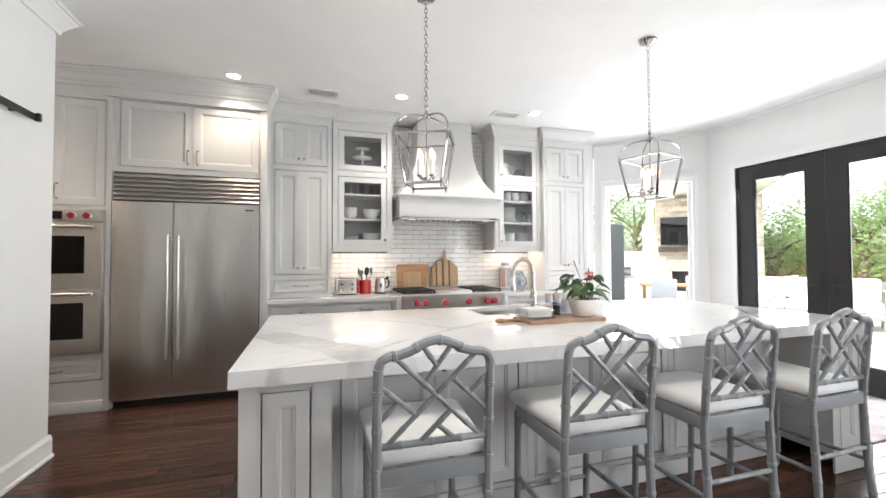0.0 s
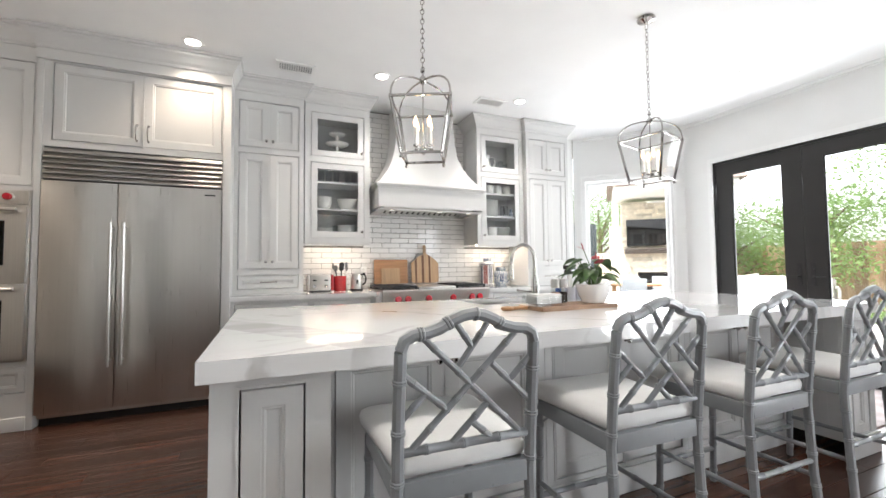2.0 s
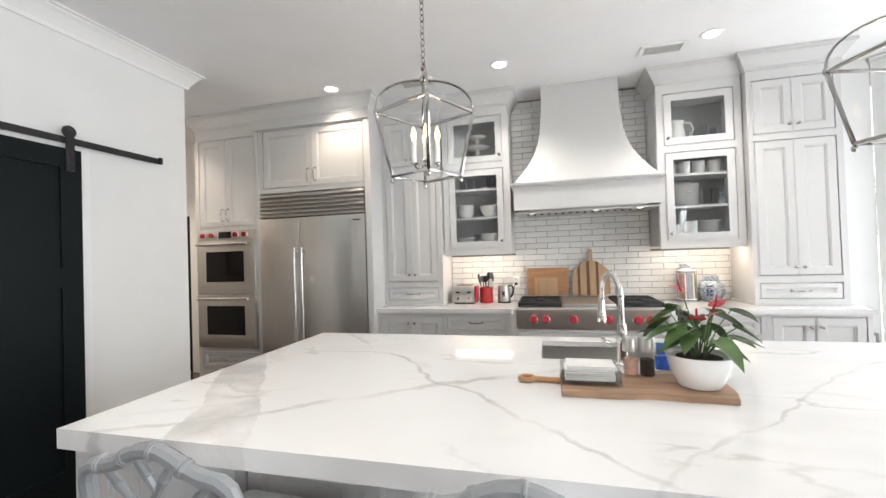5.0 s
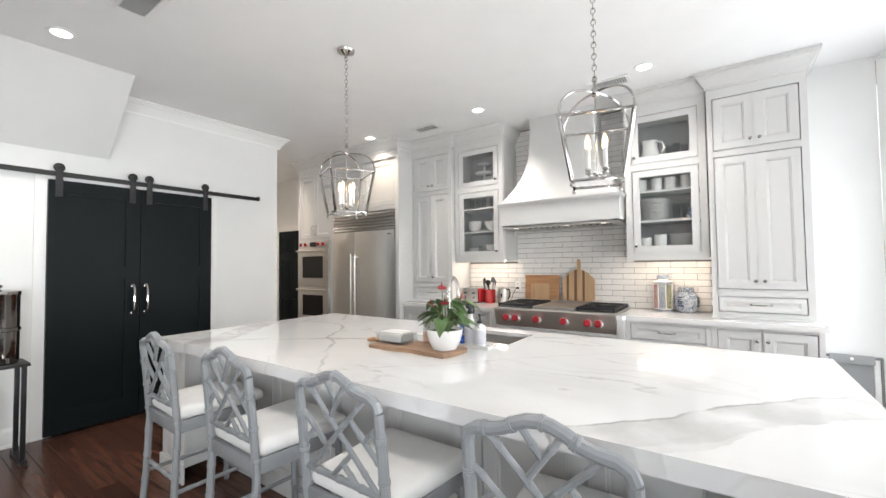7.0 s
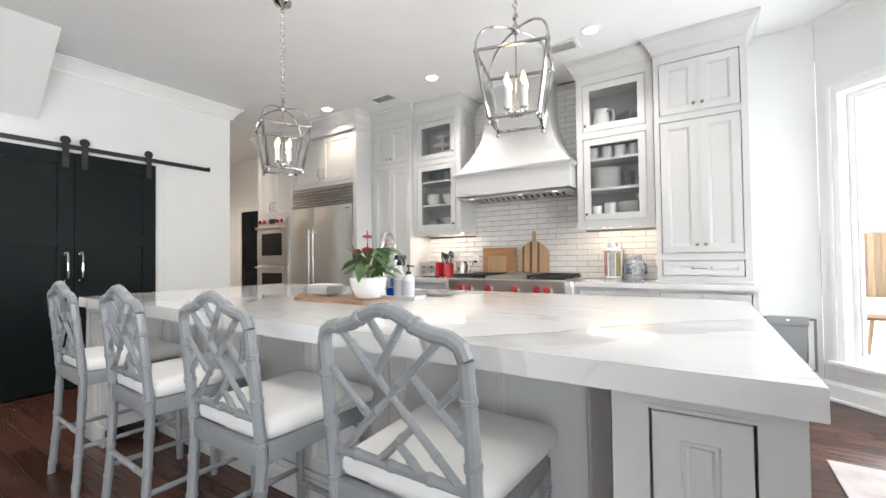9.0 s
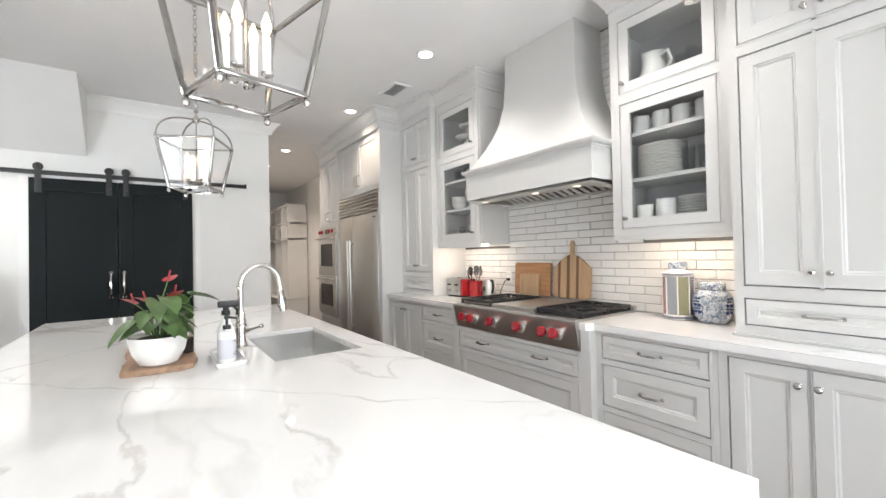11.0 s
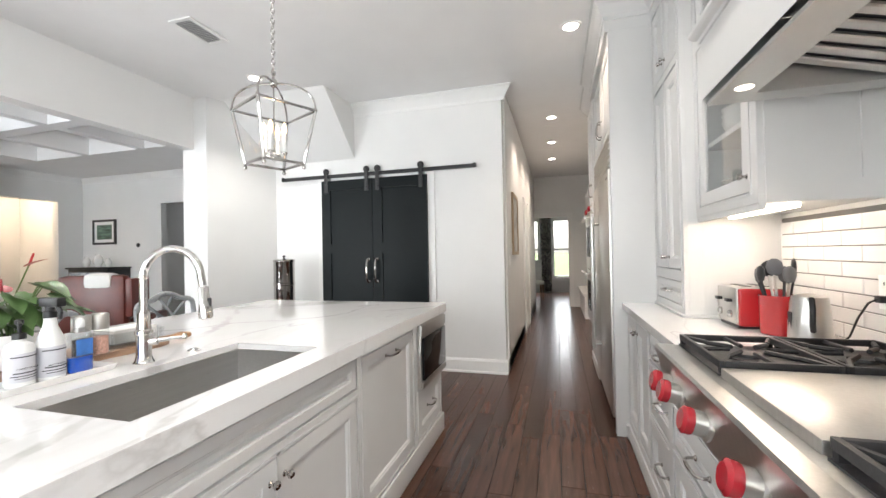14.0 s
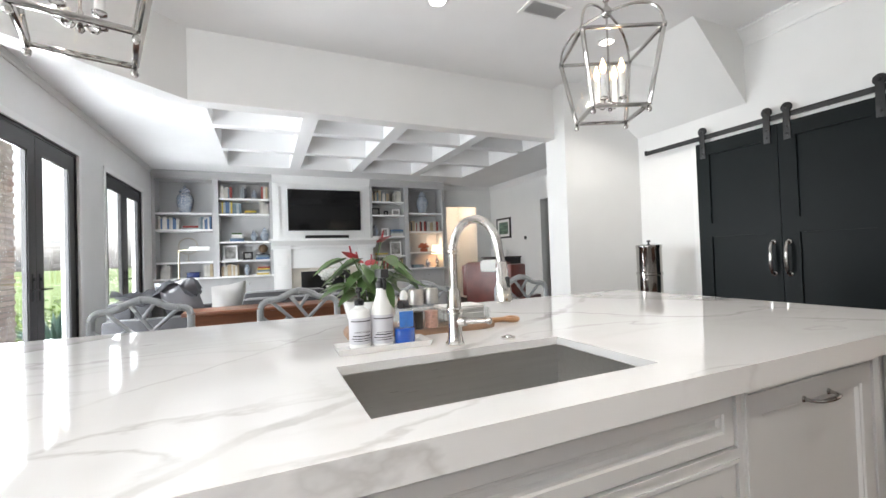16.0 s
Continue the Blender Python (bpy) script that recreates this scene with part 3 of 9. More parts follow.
def cornice(x0, x1, y0, yb, z0, z1, out=0.085, left=True, right=True, m=None, name="cabinet_cornice"):
    """Frieze and crown on top of a cabinet run, mitred at its free ends."""
    prof = [(0, z0), (0.0, z1 - 0.15), (0.010, z1 - 0.147), (0.012, z1 - 0.125), (0.028, z1 - 0.105), (0.050, z1 - 0.065), (0.068, z1 - 0.045), (0.070, z1 - 0.030), (out, z1 - 0.026), (out, z1 - 0.002)]
    bm = bm_new()
    rings = []
    for o, z in prof:
        l, r = (o if left else 0), (o if right else 0)
        rings.append([bm.verts.new(p) for p in ((x0 - l, yb, z), (x0 - l, y0 - o, z), (x1 + r, y0 - o, z), (x1 + r, yb, z))])
    skin(bm, rings)
    return solid(name, bm, m or CAB, "painted crown cornice joining the cabinets to the ceiling", "cornice", at=((x0 + x1) / 2, (y0 + yb) / 2, z0), smooth=None)


FF = 4.20      # face of the refrigerator surround
TF = 4.46      # face of the tall hutch cabinets
GF = 4.52      # face of the glazed cabinets
BF = 4.27      # face of the base cabinets
# oven column
OX0, OX1 = -2.71, -1.925
cabinet("oven_cabinet", OX0, OX1, FF, N, 0.10, 2.80,
        [(OX0 + 0.05, (OX0 + OX1) / 2 - 0.001, 1.81, 2.765, "door", ("pull", ((OX0 + OX1) / 2 - 0.035, 1.87), ((OX0 + OX1) / 2 - 0.035, 2.00))),
         ((OX0 + OX1) / 2 + 0.001, OX1 - 0.010, 1.81, 2.765, "door", ("pull", ((OX0 + OX1) / 2 + 0.035, 1.87), ((OX0 + OX1) / 2 + 0.035, 2.00))),
         (OX0 + 0.05, OX1 - 0.010, 0.275, 0.463, "drawer", ("pull", (OX0 + 0.35, 0.37), (OX0 + 0.48, 0.37)))],
        "tall painted oven cabinet with doors above and drawer below")
solid("cabinet_plinth", box(OX0, OX1, FF - 0.012, N, 0.001, 0.0995, bevel=0.003), CAB, "painted plinth board under the oven cabinet", "plinth", at=(OX0, FF, 0))
# surround of the refrigerator
RX0, RX1 = -1.88, -0.668
rs = thing("refrigerator_surround", (-1.285, FF, 0), "tall painted panels flanking the steel refrigerator", "cabinet surround")
for a, b in ((-1.924, RX0 - 0.004), (RX1 + 0.004, -0.601)):
    part("end_panel", box(a, b, FF - 0.01, N, 0.001, 2.80, bevel=0.002), CAB, rs)
fm = (RX0 + RX1) / 2
cabinet("fridge_top_cabinet", RX0 - 0.003, RX1 + 0.003, FF, N, 2.13, 2.80,
        [(RX0 + 0.05, fm + 0.021, 2.18, 2.79, "door", ("pull", (fm - 0.018, 2.23), (fm - 0.018, 2.36))), (fm + 0.023, RX1 - 0.006, 2.18, 2.79, "door", ("pull", (fm + 0.062, 2.23), (fm + 0.062, 2.36)))],
        "painted double cabinet over the refrigerator")
cornice(OX0, -1.925, FF, N, 2.80, H, left=True, right=False)
cornice(-1.924, -0.60, FF - 0.03, N, 2.80, H, left=True, right=True)


def fridge():
    t = thing("refrigerator", (fm, 4.5, 0), "stainless steel side by side built-in refrigerator", "refrigerator")
    part("body", box(RX0, RX1, FF + 0.03, N, 0.06, 2.125), STEEL, t, smooth=None)
    part("kick_plate", box(RX0 + 0.01, RX1 - 0.01, FF + 0.05, FF + 0.08, 0.001, 0.10), BLACKMETAL, t)
    split = -1.402
    for a, b in ((RX0 + 0.004, split - 0.002), (split + 0.002, RX1 - 0.004)):
        part("door", box(a, b, FF - 0.022, FF + 0.028, 0.10, 1.862, bevel=0.004), STEEL, t)
    gr = box(RX0 + 0.004, RX1 - 0.004, FF + 0.012, FF + 0.029, 1.868, 2.122)
    part("grille_back", gr, BLACKMETAL, t)
    for i in range(6):
        z = 1.874 + i * 0.0412
        bm = prism(bm_new(), [(FF + 0.011, z), (FF - 0.018, z + 0.004), (FF - 0.018, z + 0.012), (FF + 0.002, z + 0.037), (FF + 0.011, z + 0.037)], RX0 + 0.006, RX1 - 0.006, "x")
        part("louvre", bm, STEELH, t, smooth=None)
    for x in (split - 0.026, split + 0.058):
        bm = rod(bm_new(), (x, FF - 0.085, 0.43), (x, FF - 0.085, 1.55), 0.013, seg=16)
        for z in (0.47, 1.51):
            rod(bm, (x, FF - 0.024, z), (x, FF - 0.080, z), 0.009)
        part("handle", bm, STEEL, t, "long round steel bar handle")
    part("badge", box(RX1 - 0.13, RX1 - 0.05, FF - 0.0245, FF - 0.022, 1.80, 1.812), BLACKMETAL, t)
    return t


fridge()


def ovens():
    t = thing("double_oven", (-2.3, FF, 0.48), "stainless steel built-in double wall oven with red knobs", "oven")
    x0, x1 = OX0 + 0.042, OX1 - 0.003
    part("trim", box(x0, x1, FF - 0.014, FF - 0.0045, 0.505, 1.775, bevel=0.003), STEELH, t)
    part("control_panel", box(x0 + 0.01, x1 - 0.01, FF - 0.03, FF - 0.0145, 1.668, 1.770, bevel=0.003), STEELH, t)
    part("display", box(x0 + 0.28, x0 + 0.44, FF - 0.033, FF - 0.0305, 1.685, 1.755), BLACKGLASS, t)
    for x in (x0 + 0.09, x0 + 0.20, x1 - 0.23, x1 - 0.12):
        k = part("knob", lathe(bm_new(), (x, FF - 0.030, 1.719), [(0.032, 0), (0.032, 0.012), (0.028, 0.016)], 20, ax=(0, -1, 0)), STEEL, t)
        part("grip", lathe(bm_new(), (x, FF - 0.046, 1.719), [(0.026, 0), (0.026, 0.016), (0.020, 0.022)], 18, ax=(0, -1, 0)), REDKNOB, k, "red knob face")
    for z0, z1 in ((1.085, 1.655), (0.52, 1.075)):
        d = part("door", box(x0 + 0.01, x1 - 0.01, FF - 0.05, FF - 0.0145, z0, z1, bevel=0.004), STEELH, t)
        part("window", box(x0 + 0.13, x1 - 0.13, FF - 0.0535, FF - 0.0505, z0 + 0.13, z1 - 0.115), BLACKGLASS, d, "black glass window")
        bm = rod(bm_new(), (x0 + 0.05, FF - 0.10, z1 - 0.036), (x1 - 0.05, FF - 0.10, z1 - 0.036), 0.013, seg=14)
        for x in (x0 + 0.09, x1 - 0.09):
            rod(bm, (x, FF - 0.051, z1 - 0.036), (x, FF - 0.096, z1 - 0.036), 0.009)
        part("handle", bm, STEELH, d, "round steel bar handle")
    return t


ovens()
CT = 0.92      # worktop height
# hutch towers standing on the worktop
LX0, LX1 = -0.60, 0.030
PX0, PX1 = 2.712, 3.37
for x0, x1, near, lab in ((LX0, LX1, 0, "tall painted hutch cabinet beside the refrigerator"), (PX0, PX1, 0, "tall painted hutch cabinet at the end of the run")):
    a, b = x0 + 0.040, x1 - 0.046
    cabinet("hutch_cabinet", x0, x1, TF, N, CT + 0.015, 2.80,
            pair(a, b, 2.345, 2.797, 2.41) + pair(a, b, 1.165, 2.288, 1.235) + [(a, b, CT + 0.055, 1.107, "drawer", ("pull", ((a + b) / 2 - 0.065, 1.04), ((a + b) / 2 + 0.065, 1.04)))], lab)
    bm = bx(bm_new(), x0 - 0.012, x1 + 0.012, TF - 0.014, N, CT + 0.0005, CT + 0.0145, bevel=0.004)
    solid("hutch_base_moulding", bm, CAB, "painted base moulding of the hutch on the worktop", "moulding", at=(x0, TF, CT))
cornice(LX0, LX1, TF, N, 2.80, H, left=False, right=True)
cornice(PX0, PX1, TF, N, 2.80, H)
# glazed wall cabinets
GL0, GL1 = 0.045, 0.712
GR0, GR1 = 2.035, 2.70
for x0, x1, k in ((GL0, GL1, 1), (GR0, GR1, 0)):
    a, b = x0 + 0.058, x1 - 0.058
    kx = b - 0.028 if k else a + 0.028
    t = cabinet("glass_cabinet", x0, x1, GF, N - 0.002, 1.440, 2.80,
                [(a, b, 2.335, 2.795, "glass", ("knob", kx, 2.395)), (a, b, 1.485, 2.27, "glass", ("knob", kx, 1.55))],
                "painted wall cabinet with glazed doors showing dishes")
    for z in (1.775, 2.06):
        part("shelf", box(x0 + 0.021, x1 - 0.021, GF + 0.035, N - 0.016, z, z + 0.022), CAB, t, smooth=None)
    part("light_rail", box(x0, x1, GF + 0.003, GF + 0.023, 1.416, 1.4395), CAB, t, smooth=None)
    sx = (x1 + 0.0005, x1 + 0.007) if k else (x0 - 0.007, x0 - 0.0005)
    part("side_panel", slab_with_holes(bm_new(), GF + 0.022, N - 0.003, 1.441, 2.795, [(GF + 0.085, N - 0.07, 1.51, 2.72)], *sx, "x"), CAB, t, "framed side panel", smooth=None)
cornice(GL0, GL1, GF, N, 2.80, H, left=False, right=True)
cornice(GR0, GR1, GF, N, 2.80, H, left=True, right=False)


# hood
HX0, HX1 = 0.765, 2.012
HC = (HX0 + HX1) / 2


HOODL = glow("hood_lamp_lens", (1.0, 0.9, 0.78), 1.3)


def hood():
    t = thing("range_hood", (HC, 4.6, 1.78), "painted bell-shaped range hood with a steel filter", "range hood")
    bm = bm_new()
    rings = []
    for z, w, y in [(2.065, 0.62, 4.345), (2.09, 0.60, 4.36), (2.15, 0.555, 4.395), (2.23, 0.495, 4.44), (2.33, 0.44, 4.485), (2.45, 0.395, 4.525), (2.60, 0.365, 4.55), (2.78, 0.352, 4.562), (2.93, 0.35, 4.565), (H - 0.002, 0.35, 4.565)]:
        rings.append([bm.verts.new(p) for p in ((HC - w, N - 0.001, z), (HC - w, y, z), (HC + w, y, z), (HC + w, N - 0.001, z))])
    skin(bm, rings)
    part("bell", bm, CAB, t, smooth=25)
    bm = bm_new()
    w, y = (HX1 - HX0) / 2, 4.335
    prof = [(0, 1.812), (0, 2.015), (0.006, 2.018), (0.008, 2.030), (0.022, 2.038), (0.030, 2.050), (0.032, 2.062), (0.0, 2.064)]
    skin(bm, [[bm.verts.new(p) for p in ((HC - w - o, N - 0.001, z), (HC - w - o, y - o, z), (HC + w + o, y - o, z), (HC + w + o, N - 0.001, z))] for o, z in prof], cap=False)
    part("apron", bm, CAB, t, smooth=None)
    # steel liner: a flat rim round a filter that slopes down towards the wall
    rim = slab_with_holes(bm_new(), HC - w + 0.012, HC + w - 0.012, y + 0.012, N - 0.014, [(HC - w + 0.10, HC + w - 0.10, y + 0.125, N - 0.09)], 1.786, 1.7985, "z")
    part("liner", rim, HOODSTEEL, t, "brushed steel hood liner", smooth=None)
    for x in (HC - w + 0.088, HC + w - 0.1):
        part("liner_cheek", prism(bm_new(), [(y + 0.113, 1.799), (N - 0.088, 1.799), (y + 0.113, 1.90)], x, x + 0.012, "x"), HOODSTEEL, t, smooth=None)
    part("liner_front", box(HC - w + 0.1005, HC + w - 0.1005, y + 0.113, y + 0.1245, 1.799, 1.90), HOODSTEEL, t, smooth=None)
    slope = lambda v: 1.886 - 0.094 * (v - y - 0.127) / (N - 0.092 - y - 0.127)
    v0, v1 = y + 0.127, N - 0.092
    # dark sheet above the baffles, its colour standing for shade in the gaps
    part("filter_shade", prism(bm_new(), [(v0, slope(v0) + 0.012), (v1, slope(v1) + 0.012), (v1, slope(v1) + 0.016), (v0, slope(v0) + 0.016)], HC - w + 0.101, HC + w - 0.101, "x"), CASTIRON, t, "dark sheet for the shade behind the baffles", smooth=None)
    n = 15
    pitch = (2 * w - 0.21) / n
    for i in range(n):
        x = HC - w + 0.105 + (i + 0.5) * pitch
        h = pitch * 0.31
        bm = bm_new()
        skin(bm, [[bm.verts.new((x + u, v, slope(v) + d)) for u, d in ((-h, 0.010), (-h, 0.003), (-h * 0.6, 0.0), (h * 0.6, 0.0), (h, 0.003), (h, 0.010))] for v in (v0 + 0.002, v1 - 0.002)])
        part("baffle", bm, HOODSTEEL, t, smooth=None)
    for k in range(3):
        x = HC - w + 0.105 + (5 * k + 2.5) * pitch
        part("filter_latch", tube(bm_new(), [(x - 0.02, v0 + 0.03, slope(v0 + 0.03) - 0.001), (x - 0.012, v0 + 0.03, slope(v0) - 0.014), (x + 0.012, v0 + 0.03, slope(v0) - 0.014), (x + 0.02, v0 + 0.03, slope(v0 + 0.03) - 0.001)], 0.003, 6), CHROME, t, "small wire latch")
    for x in (HC - 0.46, HC + 0.10, HC + 0.46):
        part("hood_light", lathe(bm_new(), (x, y + 0.068, 1.7855), [(0.026, 0), (0.026, -0.0012), (0.018, -0.0018)], 18), HOODL, t, "lit round hood lamp")
    return t


hood()


# range top
def rangetop():
    x0, x1, yf, yb = 0.765, 1.985, 4.162, 4.845
    t = thing("rangetop", (1.375, 4.5, 0.72), "stainless steel gas rangetop with griddle and red knobs", "rangetop")
    part("body", box(x0, x1, yf + 0.05, yb, 0.745, 0.935, bevel=0.003), STEELH, t)
    part("control_panel", prism(bm_new(), [(yf + 0.049, 0.745), (yf + 0.042, 0.745), (yf + 0.004, 0.905), (yf + 0.0, 0.925), (yf + 0.004, 0.936), (yf + 0.049, 0.936)], x0, x1, "x"), STEELH, t, "sloping steel control panel", smooth=None)
    part("back_trim", box(x0, x1, yb - 0.03, yb + 0.01, 0.9355, 0.965, bevel=0.003), STEELH, t)
    part("griddle", box(1.17, 1.60, yf + 0.075, yb - 0.04, 0.9355, 0.962, bevel=0.004), STEELH, t, "polished steel griddle cover")
    for a, b, n in ((x0 + 0.012, 1.155, 1), (1.615, x1 - 0.012, 1)):
        y0, y1 = yf + 0.075, yb - 0.04
        tray = part("burner_tray", box(a, b, y0, y1, 0.9355, 0.940), CASTIRON, t)
        for k in range(2):
            c0, c1 = y0 + k * (y1 - y0) / 2 + 0.003, y0 + (k + 1) * (y1 - y0) / 2 - 0.003
            bm = bm_new()
            w = 0.013
            for p in ((a, b, c0, c0 + w), (a, b, c1 - w, c1), (a, a + w, c0 + w, c1 - w), (b - w, b, c0 + w, c1 - w)):
                bx(bm, p[0], p[1], p[2], p[3], 0.955, 0.976, bevel=0.003)
            cxx, cyy = (a + b) / 2, (c0 + c1) / 2
            for s in range(4):
                ang = radians(45 + 90 * s)
                ex, ey = (a + 0.01 if math.cos(ang) < 0 else b - 0.01), (c0 + 0.01 if math.sin(ang) < 0 else c1 - 0.01)
                ix, iy = cxx + 0.045 * math.cos(ang), cyy + 0.045 * math.sin(ang)
                mx, my = (ex * 0.4 + ix * 0.6), (ey * 0.55 + iy * 0.45)
                for q0, q1 in (((ex, ey), (mx, my)), ((mx, my), (ix, iy))):
                    tube(bm, [(q0[0], q0[1], 0.967), (q1[0], q1[1], 0.969)], 0.0075, 6)
            for q in ((cxx, c0, cxx, cyy - 0.05), (cxx, c1, cxx, cyy + 0.05), (a, cyy, cxx - 0.05, cyy), (b, cyy, cxx + 0.05, cyy)):
                tube(bm, [(q[0], q[1], 0.966), (q[2], q[3], 0.968)], 0.007, 6)
            for q in ((a + 0.01, c0 + 0.01), (b - 0.01, c0 + 0.01), (a + 0.01, c1 - 0.01), (b - 0.01, c1 - 0.01)):
                bx(bm, q[0] - 0.008, q[0] + 0.008, q[1] - 0.008, q[1] + 0.008, 0.9405, 0.957)
            part("grate", bm, CASTIRON, t, "black cast iron grate")
            part("burner", lathe(bm_new(), (cxx, cyy, 0.9405), [(0.055, 0), (0.055, 0.006), (0.038, 0.009), (0.036, 0.018), (0.02, 0.021)], 20), CASTIRON, t)
    for x in (0.915, 1.018, 1.245, 1.522, 1.748, 1.842):
        c = (x, yf + 0.021, 0.832)
        ax = (0, -1, 0.22)
        k = part("knob", lathe(bm_new(), c, [(0.040, 0.0), (0.040, 0.006), (0.031, 0.010), (0.031, 0.040)], 24, ax=ax), STEEL, t, "steel knob with a red face")
        part("grip", lathe(bm_new(), Vector(c) + Vector(ax).normalized() * 0.0402, [(0.033, 0), (0.035, 0.006), (0.035, 0.020), (0.026, 0.027)], 22, ax=ax), REDKNOB, k, "red knob face")
    return t


rangetop()

# base run
def plinth(x0, x1, y, label="painted furniture plinth under base cabinets"):
    return solid("cabinet_plinth", box(x0, x1, y, y + 0.02, 0.001, 0.099, bevel=0.003), CAB, label, "plinth", at=((x0 + x1) / 2, y, 0))


zt = CT - 0.042
def drawers(a, b, zs):
    c = (a + b) / 2
    return [(a, b, z0, z1, "drawer", ("pull", (c - 0.06, (z0 + z1) / 2 + 0.0), (c + 0.06, (z0 + z1) / 2))) for z0, z1 in zs]


cabinet("base_cabinet", -0.60, 0.086, BF, N, 0.10, zt, [(-0.569, -0.250, 0.15, 0.848, "door", ("knob", -0.282, 0.78)), (-0.248, 0.070, 0.15, 0.848, "door", ("knob", -0.216, 0.78))], "painted base cabinet with two doors", group="base cabinets")
cabinet("base_cabinet", 0.088, 0.700, BF, N, 0.10, zt, drawers(0.104, 0.662, ((0.715, 0.855), (0.44, 0.685), (0.15, 0.41))), "painted base cabinet with three drawers", group="base cabinets")
cabinet("base_cabinet", 0.702, 2.05, BF - 0.055, N, 0.10, 0.742, [(0.775, 1.965, z0, z1, "drawer", ("pull", (1.02, (z0 + z1) / 2), (1.14, (z0 + z1) / 2)), ("pull", (1.60, (z0 + z1) / 2), (1.72, (z0 + z1) / 2))) for z0, z1 in ((0.575, 0.715), (0.14, 0.545))], "painted drawer cabinet under the rangetop", group="base cabinets")
for x0, x1 in ((0.702, 0.762), (1.988, 2.05)):
    solid("filler_post", box(x0, x1, BF - 0.06, N, 0.7425, zt, bevel=0.002), CAB, "painted filler post beside the rangetop", "post", at=(x0, BF, 0.74))
cabinet("base_cabinet", 2.052, 2.70, BF, N, 0.10, zt, drawers(2.09, 2.665, ((0.715, 0.855), (0.44, 0.685), (0.15, 0.41))), "painted base cabinet with three drawers", group="base cabinets")
cabinet("base_cabinet", 2.702, 3.385, BF, N, 0.10, zt, [(2.74, 3.028, 0.15, 0.855, "door", ("knob", 2.995, 0.78)), (3.032, 3.35, 0.15, 0.855, "door", ("knob", 3.06, 0.78))], "painted base cabinet with two doors", group="base cabinets")
PLINTHS = []
for a, b, y in ((-0.60, 0.70, BF - 0.008), (0.702, 2.05, BF - 0.063), (2.052, 3.385, BF - 0.008)):
    PLINTHS.append(plinth(a, b, y))
for x in (0.735, 2.017, -0.57, 3.32):
    y = BF - 0.075 if 0.5 < x < 2.5 else BF - 0.02
    bm = lathe(bm_new(), (x, y + 0.03, 0.0005), [(0.022, 0), (0.026, 0.012), (0.018, 0.03), (0.030, 0.06), (0.034, 0.098)], 12)
    part("foot", bm, CAB, PLINTHS[0 if x < 0.5 else 1 if x < 2.04 else 2], "turned furniture foot")
ct = bm_new()
prism(ct, [(-0.605, N - 0.001), (-0.605, BF - 0.028), (0.715, BF - 0.028), (0.735, BF - 0.075), (0.762, BF - 0.075), (0.762, N - 0.001)], zt + 0.0005, CT)
solid("worktop", ct, QUARTZ, "white veined quartz worktop beside the rangetop", "worktop", at=(0, 4.5, zt), smooth=None)
ct = bm_new()
prism(ct, [(1.988, N - 0.001), (1.988, BF - 0.075), (2.035, BF - 0.075), (2.06, BF - 0.028), (3.405, BF - 0.028), (3.405, N - 0.001)], zt + 0.0005, CT)
solid("worktop", ct, QUARTZ, "white veined quartz worktop with stepped corner", "worktop", at=(2.6, 4.5, zt), smooth=None)
solid("worktop", box(0.7635, 1.9865, 4.857, N - 0.001, zt, CT), QUARTZ, "narrow quartz strip behind the rangetop", "worktop", at=(1.375, 4.85, zt))

# ---- island ----
IX0, IX1, IY0, IY1 = -0.46, 3.235, 1.468, 3.025
SX0, SX1, SY0, SY1 = 1.003, 1.738, 2.515, 2.905
it = slab_with_holes(bm_new(), IX0, IX1, IY0, IY1, [(SX0, SX1, SY0, SY1)], 0.858, CT, "z")
solid("island_worktop", it, QUARTZ, "thick white quartz island top with grey veins", "worktop", at=(1.37, 2.24, 0.86), smooth=None)


def sink():
    t = thing("kitchen_sink", (1.39, 2.76, 0.66), "undermounted brushed steel sink basin in the island", "sink")
    bm = bm_new()
    def loop(i, z):
        return [bm.verts.new(p) for p in ((SX0 + 0.0005 + i, SY0 + 0.0005 + i, z), (SX1 - 0.0005 - i, SY0 + 0.0005 + i, z), (SX1 - 0.0005 - i, SY1 - 0.0005 - i, z), (SX0 + 0.0005 + i, SY1 - 0.0005 - i, z))]
    skin(bm, [loop(0, 0.896), loop(0.002, 0.895), loop(0.004, 0.70), loop(0.02, 0.672), loop(0.06, 0.668)], cap=False)
    skin(bm, [loop(0.06, 0.668), loop(0.15, 0.664)])
    part("basin", bm, SINK, t, smooth=40)
    part("drain", lathe(bm_new(), (1.39, 2.70, 0.664), [(0.055, 0.001), (0.055, 0.006), (0.04, 0.007), (0.03, 0.003)], 20), CHROME, t)
    return t


sink()


def island_unit(name, x0, x1, fronts, label, low=None):
    """A unit on the sink side of the island. Drawn facing -y and then turned half round the island's middle."""
    cxm, cym = (IX0 + IX1) / 2, 2.24
    f2 = []
    for f in fronts:
        hw = [(h[0], *( [2 * cxm - h[1], h[2]] if h[0] == "knob" else [(2 * cxm - h[1][0], h[1][1]), (2 * cxm - h[2][0], h[2][1])])) for h in f[5:]]
        f2.append((2 * cxm - f[1], 2 * cxm - f[0], f[2], f[3], f[4], *hw))
    t = cabinet(name, 2 * cxm - x1, 2 * cxm - x0, 2 * cym - 2.985, 2 * cym - 2.42, 0.10, 0.857, f2, label, group="island cabinets", low=low)
    b = t.matrix_basis.translation
    t.matrix_basis = Matrix.Translation((2 * cxm - b.x, 2 * cym - b.y, b.z)) @ Matrix.Rotation(math.pi, 4, "Z")
    return t


